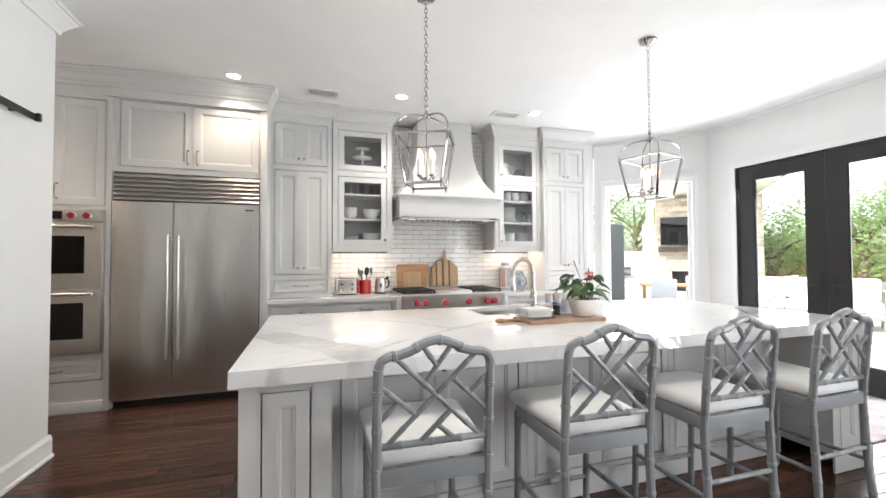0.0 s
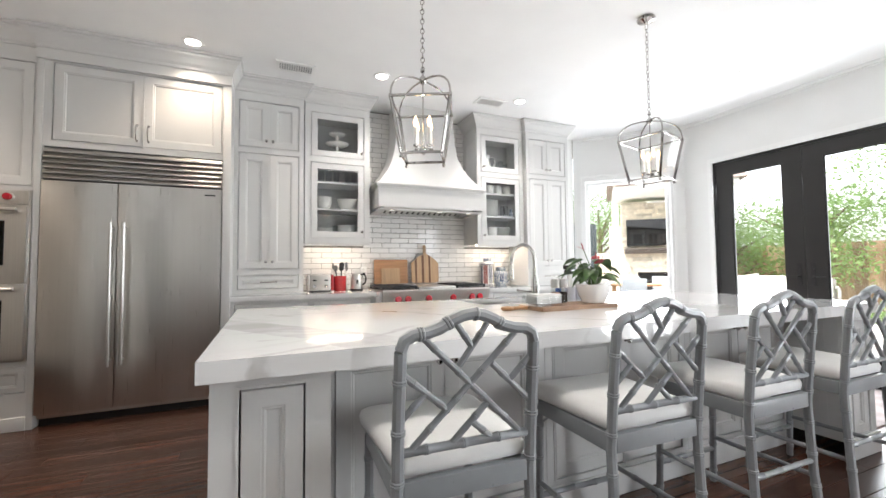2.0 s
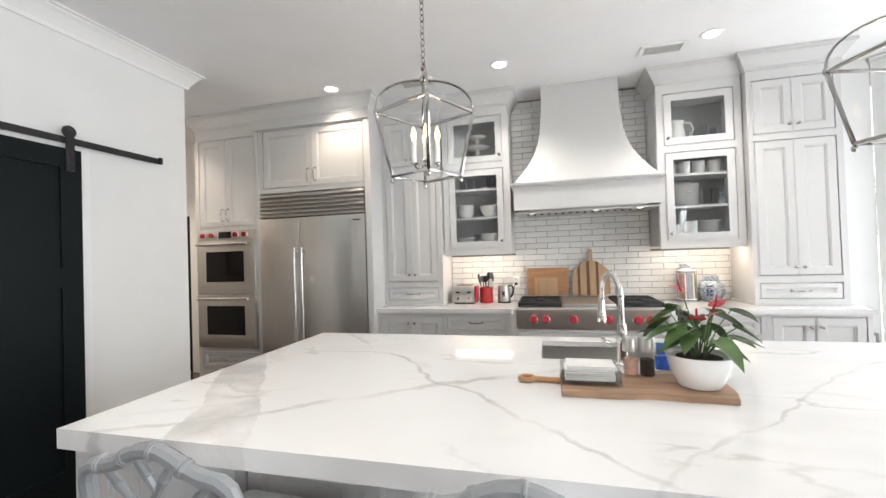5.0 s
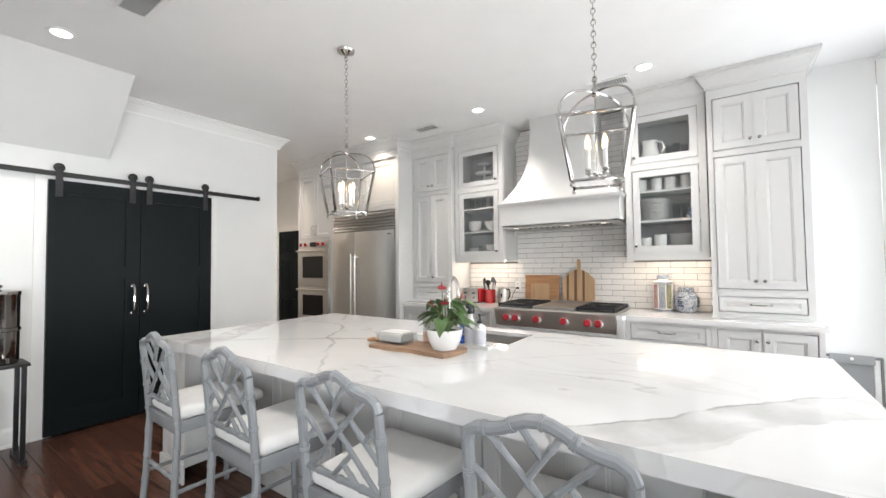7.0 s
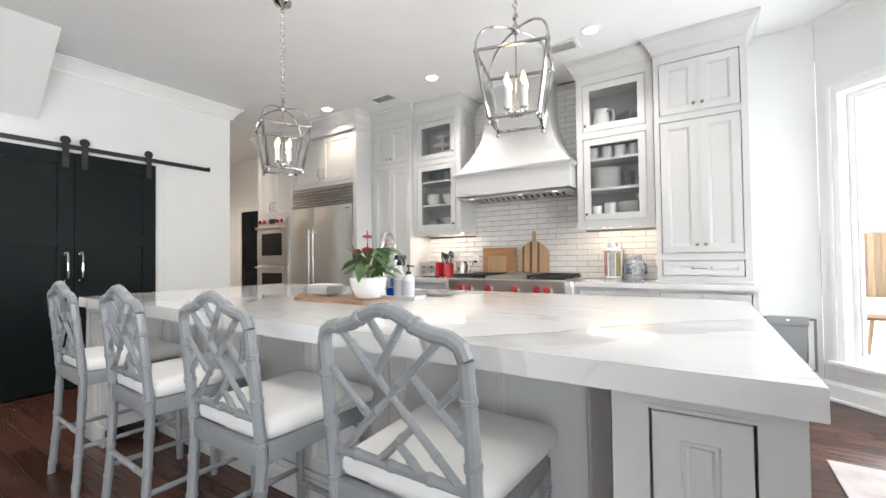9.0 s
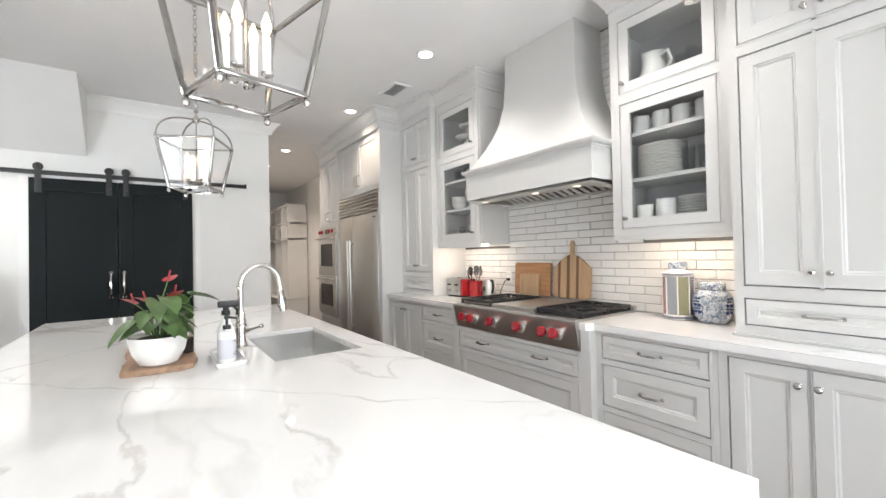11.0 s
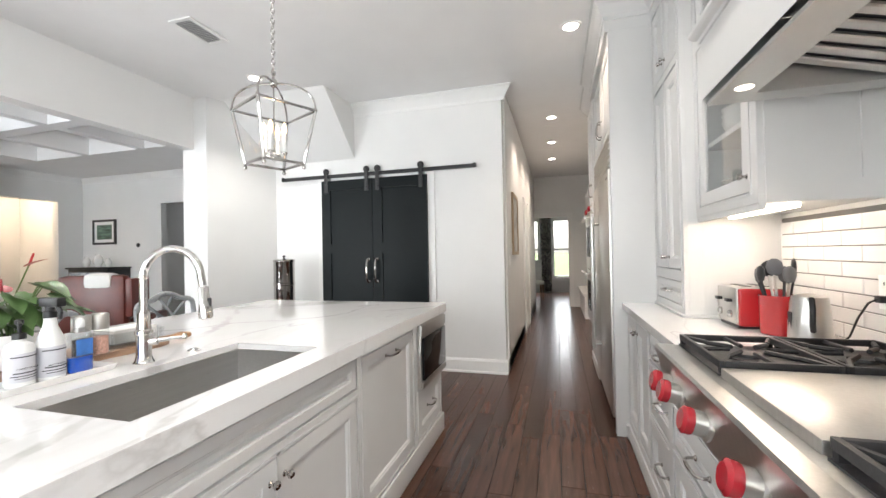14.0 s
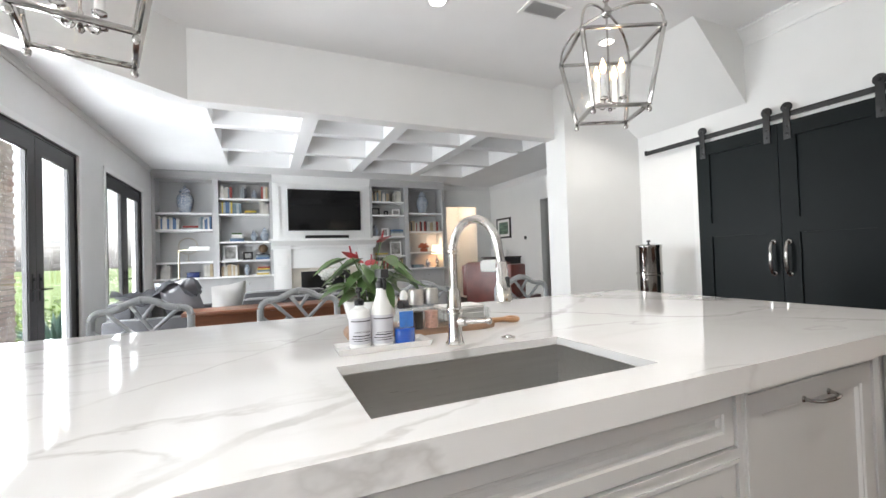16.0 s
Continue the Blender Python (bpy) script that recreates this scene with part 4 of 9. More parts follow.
island_unit("island_cabinet", -0.43, 0.10, [(-0.40, 0.075, 0.14, 0.43, "drawer", ("pull", (-0.22, 0.30), (-0.10, 0.30)))], "painted island cabinet holding a drawer microwave")
island_unit("island_cabinet", 0.102, 0.819, [(0.15, 0.797, 0.14, 0.832, "door", ("pull", (0.41, 0.775), (0.54, 0.775)))], "painted panel front of a pull-out bin")
island_unit("sink_cabinet", 0.821, 1.90, [(0.845, 1.865, 0.708, 0.840, "drawer"), (0.845, 1.354, 0.14, 0.672, "door", ("knob", 1.322, 0.60)), (1.356, 1.865, 0.14, 0.672, "door", ("knob", 1.388, 0.60))], "painted sink cabinet with two doors", 0.65)
island_unit("island_cabinet", 1.902, 2.50, [(1.94, 2.46, 0.14, 0.83, "plain", ("pull", (2.02, 0.76), (2.38, 0.76)))], "painted dishwasher panel with a bar handle")
island_unit("island_cabinet", 2.502, 3.19, [(2.54, 3.15, 0.66, 0.83, "drawer", ("pull", (2.78, 0.745), (2.91, 0.745))), (2.54, 3.15, 0.14, 0.63, "door", ("knob", 2.58, 0.56))], "painted island cabinet with drawer and door")
# seating side
RY = 1.80
for k, (a, b) in enumerate(((-0.098, 0.93), (0.932, 1.905), (1.907, 2.873))):
    m2 = (a + b) / 2
    cabinet("island_back_cabinet", a, b, RY, 2.419, 0.10, 0.857, [(a + 0.05, m2 - 0.001, 0.15, 0.83, "door", ("knob", m2 - 0.035, 0.775)), (m2 + 0.001, b - 0.05, 0.15, 0.83, "door", ("knob", m2 + 0.035, 0.775))], "painted cabinet doors under the island overhang", group="island cabinets")
for a, b in ((-0.43, -0.10), (2.875, 3.212)):
    cabinet("island_end_post", a, b, 1.50, 2.419, 0.10, 0.857, [(a + 0.075, b - 0.075, 0.13, 0.825, "door")], "painted panelled end pier of the island", "island pier", group="island cabinets")
for a, b, y0, y1 in ((-0.445, 3.205, 2.9865, 3.0), (-0.445, -0.085, 1.485, 1.499), (2.858, 3.228, 1.485, 1.499), (-0.085, 2.858, 1.785, 1.799)):
    solid("island_plinth", box(a, b, y0, y1, 0.001, 0.125, bevel=0.004), CAB, "painted base moulding of the island", "plinth", at=((a + b) / 2, y0, 0))
for x in (-0.4455, 3.2135):
    solid("island_plinth", box(x, x + 0.0145, 1.50, 2.971, 0.001, 0.125, bevel=0.004), CAB, "painted base moulding of the island", "plinth", at=(x, 2.2, 0))

# ---- lamps on the ceiling ----
def downlight(x, y, z=H, energy=20, color=(1.0, 0.955, 0.90)):
    t = thing("downlight", (x, y, z), "lit round recessed ceiling downlight with white trim", "downlight", "recessed ceiling lights")
    part("trim_ring", lathe(bm_new(), (x, y, z), [(0.055, -0.004), (0.060, -0.010), (0.078, -0.006), (0.082, -0.0005), (0.055, -0.0005)], 28), TRIM, t)
    part("lens", lathe(bm_new(), (x, y, z), [(0.056, -0.0045), (0.050, -0.0065), (0.02, -0.0070)], 24), DOWN, t, "glowing lens")
    if energy:
        lamp("downlight_lamp", "SPOT", energy, look((x, y, z - 0.03), (x, y, 0)), color, radius=0.05, spot=125)
    return t


for x, y, e in ((0.712, 3.97, 27), (2.305, 3.98, 27), (-0.87, 1.02, 34), (0.735, 1.02, 32)):
    downlight(x, y, energy=e)
downlight(-0.87, 3.96, energy=17, color=(1.0, 0.82, 0.64))
for x, y in ((2.35, 1.02), (3.95, 2.55)):
    downlight(x, y, energy=10)
for x, y in ((-3.03, 3.78), (-4.27, 3.76), (-5.46, 3.75)):
    downlight(x, y, energy=34, color=(1.0, 0.84, 0.70))
for x, y, z in ((1.95, -1.35, 3.158), (0.8, -2.5, 3.158), (-0.35, -1.35, 3.158), (-1.5, -2.5, 3.158), (0.8, -3.6, 3.158), (-1.5, -3.6, 3.158)):
    downlight(x, y, z, energy=5)


# flat grey that stands for the shade inside a vent
VENT_SHADE = mat("vent_gap_shade", (0.30, 0.30, 0.30), 0.6)


def vent(x, y, w, d, turn=0.0):
    t = thing("ceiling_vent", (0, 0, 0), "white painted louvred air vent in the ceiling", "air vent", "ceiling vents")
    part("frame", slab_with_holes(bm_new(), -w / 2, w / 2, -d / 2, d / 2, [(-w / 2 + 0.03, w / 2 - 0.03, -d / 2 + 0.03, d / 2 - 0.03)], -0.012, -0.0005, "z"), TRIM, t, smooth=None)
    # no hollow here: a thin grey sheet gives the shade between slats
    part("gap_shade", box(-w / 2 + 0.03, w / 2 - 0.03, -d / 2 + 0.03, d / 2 - 0.03, -0.003, -0.0006), VENT_SHADE, t, "grey sheet for the shade between the slats")
    n = int((w - 0.06) / 0.021)
    for i in range(n):
        u = -w / 2 + 0.035 + (i + 0.5) * (w - 0.07) / n
        part("slat", prism(bm_new(), [(u - 0.008, -0.0035), (u - 0.006, -0.0035), (u + 0.006, -0.013), (u + 0.003, -0.013)], -d / 2 + 0.03, d / 2 - 0.03, "y"), TRIM, t, smooth=None)
    t.matrix_basis = Matrix.Translation((x, y, H)) @ Matrix.Rotation(radians(turn), 4, "Z")
    return t


vent(-0.07, 4.10, 0.34, 0.19)
vent(2.00, 4.12, 0.34, 0.19)
vent(-0.06, 1.21, 0.36, 0.20)


def pendant(x, y, turn):
    t = thing("pendant_lantern", (0, 0, 0), "polished nickel open lantern pendant with lit candle bulbs", "pendant light", "lanterns over the island")
    z0 = 2.237
    part("canopy", lathe(bm_new(), (0, 0, H), [(0.062, -0.0005), (0.066, -0.008), (0.060, -0.022), (0.030, -0.034), (0.012, -0.045), (0.010, -0.06)], 28), CHROME, t)
    bm = bm_new()
    zz, k = H - 0.055, 0
    while zz > z0 + 0.055:
        a = 0 if k % 2 else 90
        pts = [(0.0105 * math.cos(q), 0, zz - 0.017 + 0.017 * math.sin(q)) for q in (2 * math.pi * i / 10 for i in range(10))]
        if a:
            pts = [(0, p[0], p[2]) for p in pts]
        tube(bm, pts, 0.0031, 6, closed=True)
        zz -= 0.0285
        k += 1
    part("chain", bm, CHROME, t)
    part("hub", lathe(bm_new(), (0, 0, z0), [(0.004, 0.075), (0.012, 0.066), (0.014, 0.055), (0.006, 0.045), (0.008, 0.03), (0.020, 0.016), (0.022, 0.0), (0.016, -0.014), (0.008, -0.02)], 16), CHROME, t)
    s1, s0, zt_, zb = 0.160, 0.112, z0 - 0.147, z0 - 0.444
    cs = [(-1, -1), (1, -1), (1, 1), (-1, 1)]
    for i, (a, b) in enumerate(cs):
        n = cs[(i + 1) % 4]
        pts = []
        for k in range(13):
            q = radians(90 * k / 12)
            r = math.sin(q) ** 0.85
            pts.append((a * s1 * r, b * s1 * r, zt_ + 0.150 * math.cos(q) ** 0.8 if k < 12 else zt_))
        part("arm", tube(bm_new(), pts, 0.0055, 8), CHROME, t)
        def bar(p, q, w=0.0075):
            d = Vector(q) - Vector(p)
            bmx = bm_new()
            L = d.length
            bx(bmx, -w, w, -w, w, 0, L, bevel=0.0015)
            bmx.transform(Matrix.Translation(p) @ d.to_track_quat("Z", "Y").to_matrix().to_4x4())
            return bmx
        part("post", bar((a * s1, b * s1, zt_), (a * s0, b * s0, zb)), CHROME, t)
        part("top_rail", bar((a * s1, b * s1, zt_), (n[0] * s1, n[1] * s1, zt_), 0.006), CHROME, t)
        part("bottom_rail", bar((a * s0, b * s0, zb), (n[0] * s0, n[1] * s0, zb), 0.007), CHROME, t)
        part("finial", lathe(bm_new(), (a * s0, b * s0, zb - 0.006), [(0.004, 0), (0.009, -0.006), (0.011, -0.014), (0.008, -0.022), (0.003, -0.025)], 12), CHROME, t)
        part("finial", lathe(bm_new(), (a * s1, b * s1, zt_), [(0.009, -0.01), (0.011, 0), (0.009, 0.01), (0.005, 0.014)], 12), CHROME, t)
        g = bm_new()
        e = 0.985
        g.faces.new([g.verts.new(p) for p in ((a * s1 * e, b * s1 * e, zt_ - 0.004), (n[0] * s1 * e, n[1] * s1 * e, zt_ - 0.004), (n[0] * s0 * e, n[1] * s0 * e, zb + 0.004), (a * s0 * e, b * s0 * e, zb + 0.004))])
        gl = part("glass_panel", g, GLASS, t, "clear glass panel", smooth=None)
        gl.visible_shadow = False
    part("stem", rod(bm_new(), (0, 0, z0 - 0.015), (0, 0, z0 - 0.40), 0.0045, seg=10), CHROME, t)
    part("cluster", lathe(bm_new(), (0, 0, z0 - 0.40), [(0.004, -0.03), (0.010, -0.022), (0.006, -0.012), (0.022, -0.004), (0.024, 0.004), (0.010, 0.014), (0.005, 0.03)], 16), CHROME, t)
    for i in range(4):
        q = radians(45 + 90 * i)
        u, v = 0.055 * math.cos(q), 0.055 * math.sin(q)
        bm = tube(bm_new(), [(u * f, v * f, z0 - 0.40 + h) for f, h in ((0.2, 0.0), (0.5, -0.012), (0.8, -0.008), (1, 0.005))], 0.0035, 8)
        lathe(bm, (u, v, z0 - 0.393), [(0.006, 0), (0.016, 0.004), (0.017, 0.010), (0.011, 0.014)], 14)
        part("candle_arm", bm, CHROME, t)
        part("candle_sleeve", lathe(bm_new(), (u, v, z0 - 0.379), [(0.0105, 0), (0.0105, 0.095), (0.006, 0.098)], 14), TRIM, t, "white candle sleeve")
        part("bulb", lathe(bm_new(), (u, v, z0 - 0.281), [(0.005, 0), (0.009, 0.008), (0.0135, 0.022), (0.012, 0.036), (0.007, 0.052), (0.002, 0.066)], 14), BULB, t, "lit candle bulb")
    t.matrix_basis = Matrix.Translation((x, y, 0)) @ Matrix.Rotation(radians(turn), 4, "Z")
    lamp("pendant_lamp", "POINT", 2, Matrix.Translation((x, y, z0 - 0.25)), (1.0, 0.84, 0.66), radius=0.012)
    return t


pendant(0.522, 2.332, -25.5)
pendant(2.322, 2.322, 14.5)

# under-cabinet light strips
for x0, x1 in ((GL0 + 0.06, GL1 - 0.05), (GR0 + 0.05, GR1 - 0.03)):
    solid("light_strip", box(x0, x1, 4.64, 4.67, 1.424, 1.4395, bevel=0.002), STRIP, "lit under-cabinet light strip", "light strip", "under-cabinet lights", at=((x0 + x1) / 2, 4.65, 1.435))
    lamp("strip_lamp", "AREA", 0.55, look(((x0 + x1) / 2, 4.655, 1.418), ((x0 + x1) / 2, 4.66, 0)), (1.0, 0.83, 0.69), size=(x1 - x0, 0.03))


# ---- barn doors ----
def barn_door(y0, y1, pull_y):
    t = thing("barn_door", (-1.81, (y0 + y1) / 2, 0.02), "black-green painted sliding barn door with recessed panels", "barn door", "pair of barn doors")
    xb, xf, z0, z1 = -1.838, -1.800, 0.02, 2.160
    holes = [(y0 + 0.115, y1 - 0.115, 0.20, 1.30), (y0 + 0.115, y1 - 0.115, 1.42, 2.045)]
    part("frame", slab_with_holes(bm_new(), y0, y1, z0, z1, holes, xb, xf, "x"), BLACKDOOR, t, smooth=None)
    for h in holes:
        part("panel", box(xb + 0.006, xf - 0.014, h[0] - 0.002, h[1] + 0.002, h[2] - 0.002, h[3] + 0.002), BLACKDOOR, t, smooth=None)
    bm = tube(bm_new(), [(xf, pull_y, 0.98), (xf + 0.035, pull_y, 0.985), (xf + 0.05, pull_y, 1.02), (xf + 0.054, pull_y, 1.08), (xf + 0.054, pull_y, 1.13), (xf + 0.05, pull_y, 1.19), (xf + 0.035, pull_y, 1.225), (xf, pull_y, 1.23)], [0.013, 0.010, 0.011, 0.014, 0.014, 0.011, 0.010, 0.013], 10)
    for z in (0.98, 1.23):
        lathe(bm, (xf, pull_y, z), [(0.018, 0.0005), (0.018, 0.005), (0.012, 0.009)], 14, ax=(1, 0, 0))
    part("handle", bm, CHROME, t, "curved polished nickel pull")
    for y in (y0 + 0.065, y1 - 0.065):
        bm = box(xf + 0.001, xf + 0.009, y - 0.024, y + 0.024, 2.02, 2.29, bevel=0.002)
        lathe(bm, (xf - 0.012, y, 2.268), [(0.036, 0), (0.038, 0.004), (0.030, 0.009), (0.038, 0.015), (0.036, 0.019)], 22, ax=(1, 0, 0))
        lathe(bm, (xf + 0.009, y, 2.268), [(0.014, 0), (0.014, 0.006), (0.008, 0.010)], 12, ax=(1, 0, 0))
        for z in (2.06, 2.12):
            lathe(bm, (xf + 0.009, y, z), [(0.009, 0), (0.009, 0.004), (0.005, 0.007)], 10, ax=(1, 0, 0))
        part("hanger", bm, BLACKMETAL, t, "black iron roller strap")
    return t


barn_door(1.145, 1.796, 1.742)
barn_door(1.802, 2.452, 1.846)
rt = thing("barn_door_rail", (-1.8, 1.8, 2.2), "flat black iron sliding door rail on the wall", "door rail")
part("bar", box(-1.814, -1.806, 0.600, 3.012, 2.192, 2.235, bevel=0.002), BLACKMETAL, rt)
for y in (0.75, 1.45, 2.1, 2.85):
    part("spacer", rod(bm_new(), (-1.8595, y, 2.213), (-1.8145, y, 2.213), 0.012, seg=12), BLACKMETAL, rt)
for y in (0.617, 2.993):
    part("end_stop", box(-1.8055, -1.783, y - 0.012, y + 0.012, 2.19, 2.24, bevel=0.003), BLACKMETAL, rt)
cs = slab_with_holes(bm_new(), 1.07, 2.53, 0.001, 2.19, [(1.20, 2.38, 0, 2.10)], -1.859, -1.842, "x")
structure("trim_barn_casing", cs, TRIM, "white casing round the pantry opening")


# ---- steel water urn on its stand ----
ut = thing("water_urn", (-1.50, 0.84, 0.70), "polished steel two-chamber water filter urn", "water urn")
ux, uy, uz = -1.50, 0.84, 0.722
part("lower_chamber", lathe(bm_new(), (ux, uy, uz), [(0.105, 0), (0.112, 0.01), (0.112, 0.235), (0.118, 0.24), (0.118, 0.262)], 32), CHROME, ut)
part("upper_chamber", lathe(bm_new(), (ux, uy, uz + 0.2625), [(0.110, 0), (0.112, 0.02), (0.112, 0.23), (0.116, 0.236), (0.116, 0.25)], 32), CHROME, ut)
part("lid", lathe(bm_new(), (ux, uy, uz + 0.513), [(0.117, 0), (0.115, 0.012), (0.06, 0.022), (0.02, 0.026)], 32), CHROME, ut)
part("lid_knob", lathe(bm_new(), (ux, uy, uz + 0.5395), [(0.008, 0), (0.008, 0.01), (0.018, 0.016), (0.018, 0.028), (0.008, 0.034)], 14), BLACKPLASTIC, ut)
part("tap", rod(rod(bm_new(), (ux + 0.11, uy + 0.02, uz + 0.05), (ux + 0.16, uy + 0.03, uz + 0.05), 0.009), (ux + 0.155, uy + 0.03, uz + 0.055), (ux + 0.155, uy + 0.03, uz + 0.02), 0.008), CHROME, ut)
stt = thing("urn_stand", (ux, uy, 0), "black iron stand under the water urn", "stand")
part("top", box(ux - 0.15, ux + 0.15, uy - 0.15, uy + 0.15, 0.70, 0.7215, bevel=0.004), BLACKMETAL, stt)
for a in (-1, 1):
    for b in (-1, 1):
        part("leg", box(ux + a * 0.12 - 0.014, ux + a * 0.12 + 0.014, uy + b * 0.12 - 0.014, uy + b * 0.12 + 0.014, 0.0325, 0.6995, bevel=0.002), BLACKMETAL, stt)
for a in (-1, 1):
    part("foot_bar", box(ux - 0.19, ux + 0.19, uy + a * 0.12 - 0.02, uy + a * 0.12 + 0.02, 0.0005, 0.032, bevel=0.004), BLACKMETAL, stt)


# ---- bamboo counter stools ----
def bamboo(pts, r, every=0.13, bm=None, seg=9, start=0.06):
    """A bamboo cane along a line, with paired rings at its nodes."""
    bm = bm or bm_new()
    pts = [Vector(p) for p in pts]
    out, rad, run, nxt = [pts[0]], [r], 0.0, start
    for a, b in zip(pts, pts[1:]):
        L = (b - a).length
        d = (b - a) / L
        while nxt < run + L - 0.012:
            s = nxt - run
            for o, k in ((-0.009, 1.0), (-0.006, 1.17), (-0.0015, 1.17), (0.0, 1.02), (0.0015, 1.17), (0.006, 1.17), (0.009, 1.0)):
                if 0.002 < s + o < L - 0.002:
                    out.append(a + d * (s + o)); rad.append(r * k)
            nxt += every
        run += L
        out.append(b); rad.append(r)
    return tube(bm, out, rad, seg)


def stool():
    t = thing("counter_stool", (0, 0, 0), "grey lacquered bamboo counter stool with white upholstered seat", "counter stool", "stools at the island")
    def yb(z):
        return -0.225 - 0.05 * max(0, (z - 0.55) / 0.5) ** 1.2 - 0.03 * max(0, (0.55 - z) / 0.55) ** 1.5
    W = 0.205
    for s in (-1, 1):
        part("back_post", bamboo([(s * (W + 0.012), yb(0), 0.0005), (s * W, yb(0.25), 0.25), (s * W, yb(0.55), 0.55), (s * W, yb(0.78), 0.78), (s * (W - 0.002), yb(0.95), 0.95)], 0.0175, 0.135), CHAIRPAINT, t)
        part("front_leg", bamboo([(s * 0.20, 0.215, 0.0005), (s * 0.198, 0.205, 0.30), (s * 0.198, 0.20, 0.565)], 0.0165, 0.14), CHAIRPAINT, t)
    xs = [(-W + 0.002, 0.951), (-W + 0.012, 0.977), (-W + 0.035, 0.990), (-0.13, 0.994), (-0.095, 1.004), (-0.06, 1.024), (-0.03, 1.036), (0, 1.040)]
    top = [(x, yb(z), z) for x, z in xs] + [(-x, yb(z), z) for x, z in reversed(xs[:-1])]
    part("top_rail", bamboo(top, 0.0175, 0.083, start=0.075), CHAIRPAINT, t)
    def P(x, z):
        return (x, yb(z) + 0.002, z)
    part("lower_rail", bamboo([P(-W, 0.675), P(0, 0.675), P(W, 0.675)], 0.0125, 0.11, start=0.08), CHAIRPAINT, t)
    for a, b in (((-0.145, 0.985), (0.165, 0.683)), ((0.145, 0.985), (-0.165, 0.683)),
                 ((-0.05, 1.02), (0.004, 0.945)), ((0.055, 1.02), (-0.035, 0.895)),
                 ((-W, 0.895), (-0.062, 0.772)), ((-0.128, 0.832), (-W, 0.755)),
                 ((0.066, 0.895), (W, 0.765)), ((W, 0.915), (0.125, 0.838)),
                 ((0.058, 0.782), (-0.05, 0.680)), ((0.008, 0.735), (0.07, 0.680))):
        part("lattice_cane", bamboo([P(*a), P(*b)], 0.0095, 0.105, seg=8, start=0.05), CHAIRPAINT, t)
    for x0, x1, y0, y1 in ((-0.19, 0.19, 0.185, 0.213), (-0.19, 0.19, -0.238, -0.212), (-0.212, -0.186, -0.21, 0.19), (0.186, 0.212, -0.21, 0.19)):
        part("seat_rail", box(x0, x1, y0, y1, 0.535, 0.598, bevel=0.004), CHAIRPAINT, t)
    bm = bm_new()
    rings = []
    for z, i in ((0.5985, 0.006), (0.606, -0.006), (0.630, -0.010), (0.648, -0.004), (0.660, 0.015), (0.664, 0.05)):
        r = []
        hw0, hw1, y0, y1, c = 0.195 - i, 0.222 - i, -0.212 + i, 0.232 - i, 0.03
        for cxx, cyy, a0 in ((hw0 - c, y0 + c, -90), (hw1 - c, y1 - c, 0), (-hw1 + c, y1 - c, 90), (-hw0 + c, y0 + c, 180)):
            for k in range(4):
                q = radians(a0 + 30 * k)
                r.append(bm.verts.new((cxx + c * math.cos(q), cyy + c * math.sin(q), z)))
        rings.append(r)
    skin(bm, rings)
    part("seat_cushion", bm, FABRIC, t, "white upholstered seat cushion", smooth=60)
    for s in (-1, 1):
        part("side_stretcher", bamboo([(s * 0.207, yb(0.24) + 0.01, 0.235), (s * 0.20, 0.20, 0.235)], 0.011, 0.12), CHAIRPAINT, t)
    part("front_stretcher", bamboo([(-0.20, 0.208, 0.175), (0.20, 0.208, 0.175)], 0.012, 0.12), CHAIRPAINT, t)
    part("rear_stretcher", bamboo([(-0.207, yb(0.30), 0.30), (0.207, yb(0.30), 0.30)], 0.011, 0.12), CHAIRPAINT, t)
    for s in (-1, 1):
        bm = bm_new()
        tube(bm, [(s * 0.188, 0.185, 0.50), (s * 0.165, 0.186, 0.51), (s * 0.15, 0.187, 0.532)], 0.006, 6)
        part("corner_bracket", bm, CHAIRPAINT, t)
    return t


st = stool()
st.matrix_basis = pose(0.25, 1.475, 0, 0, 0, -2)
for x, y, r in ((1.00, 1.475, -2), (1.735, 1.475, -1), (2.458, 1.475, 0)):
    copy_thing(st, pose(x, y, 0, 0, 0, r))


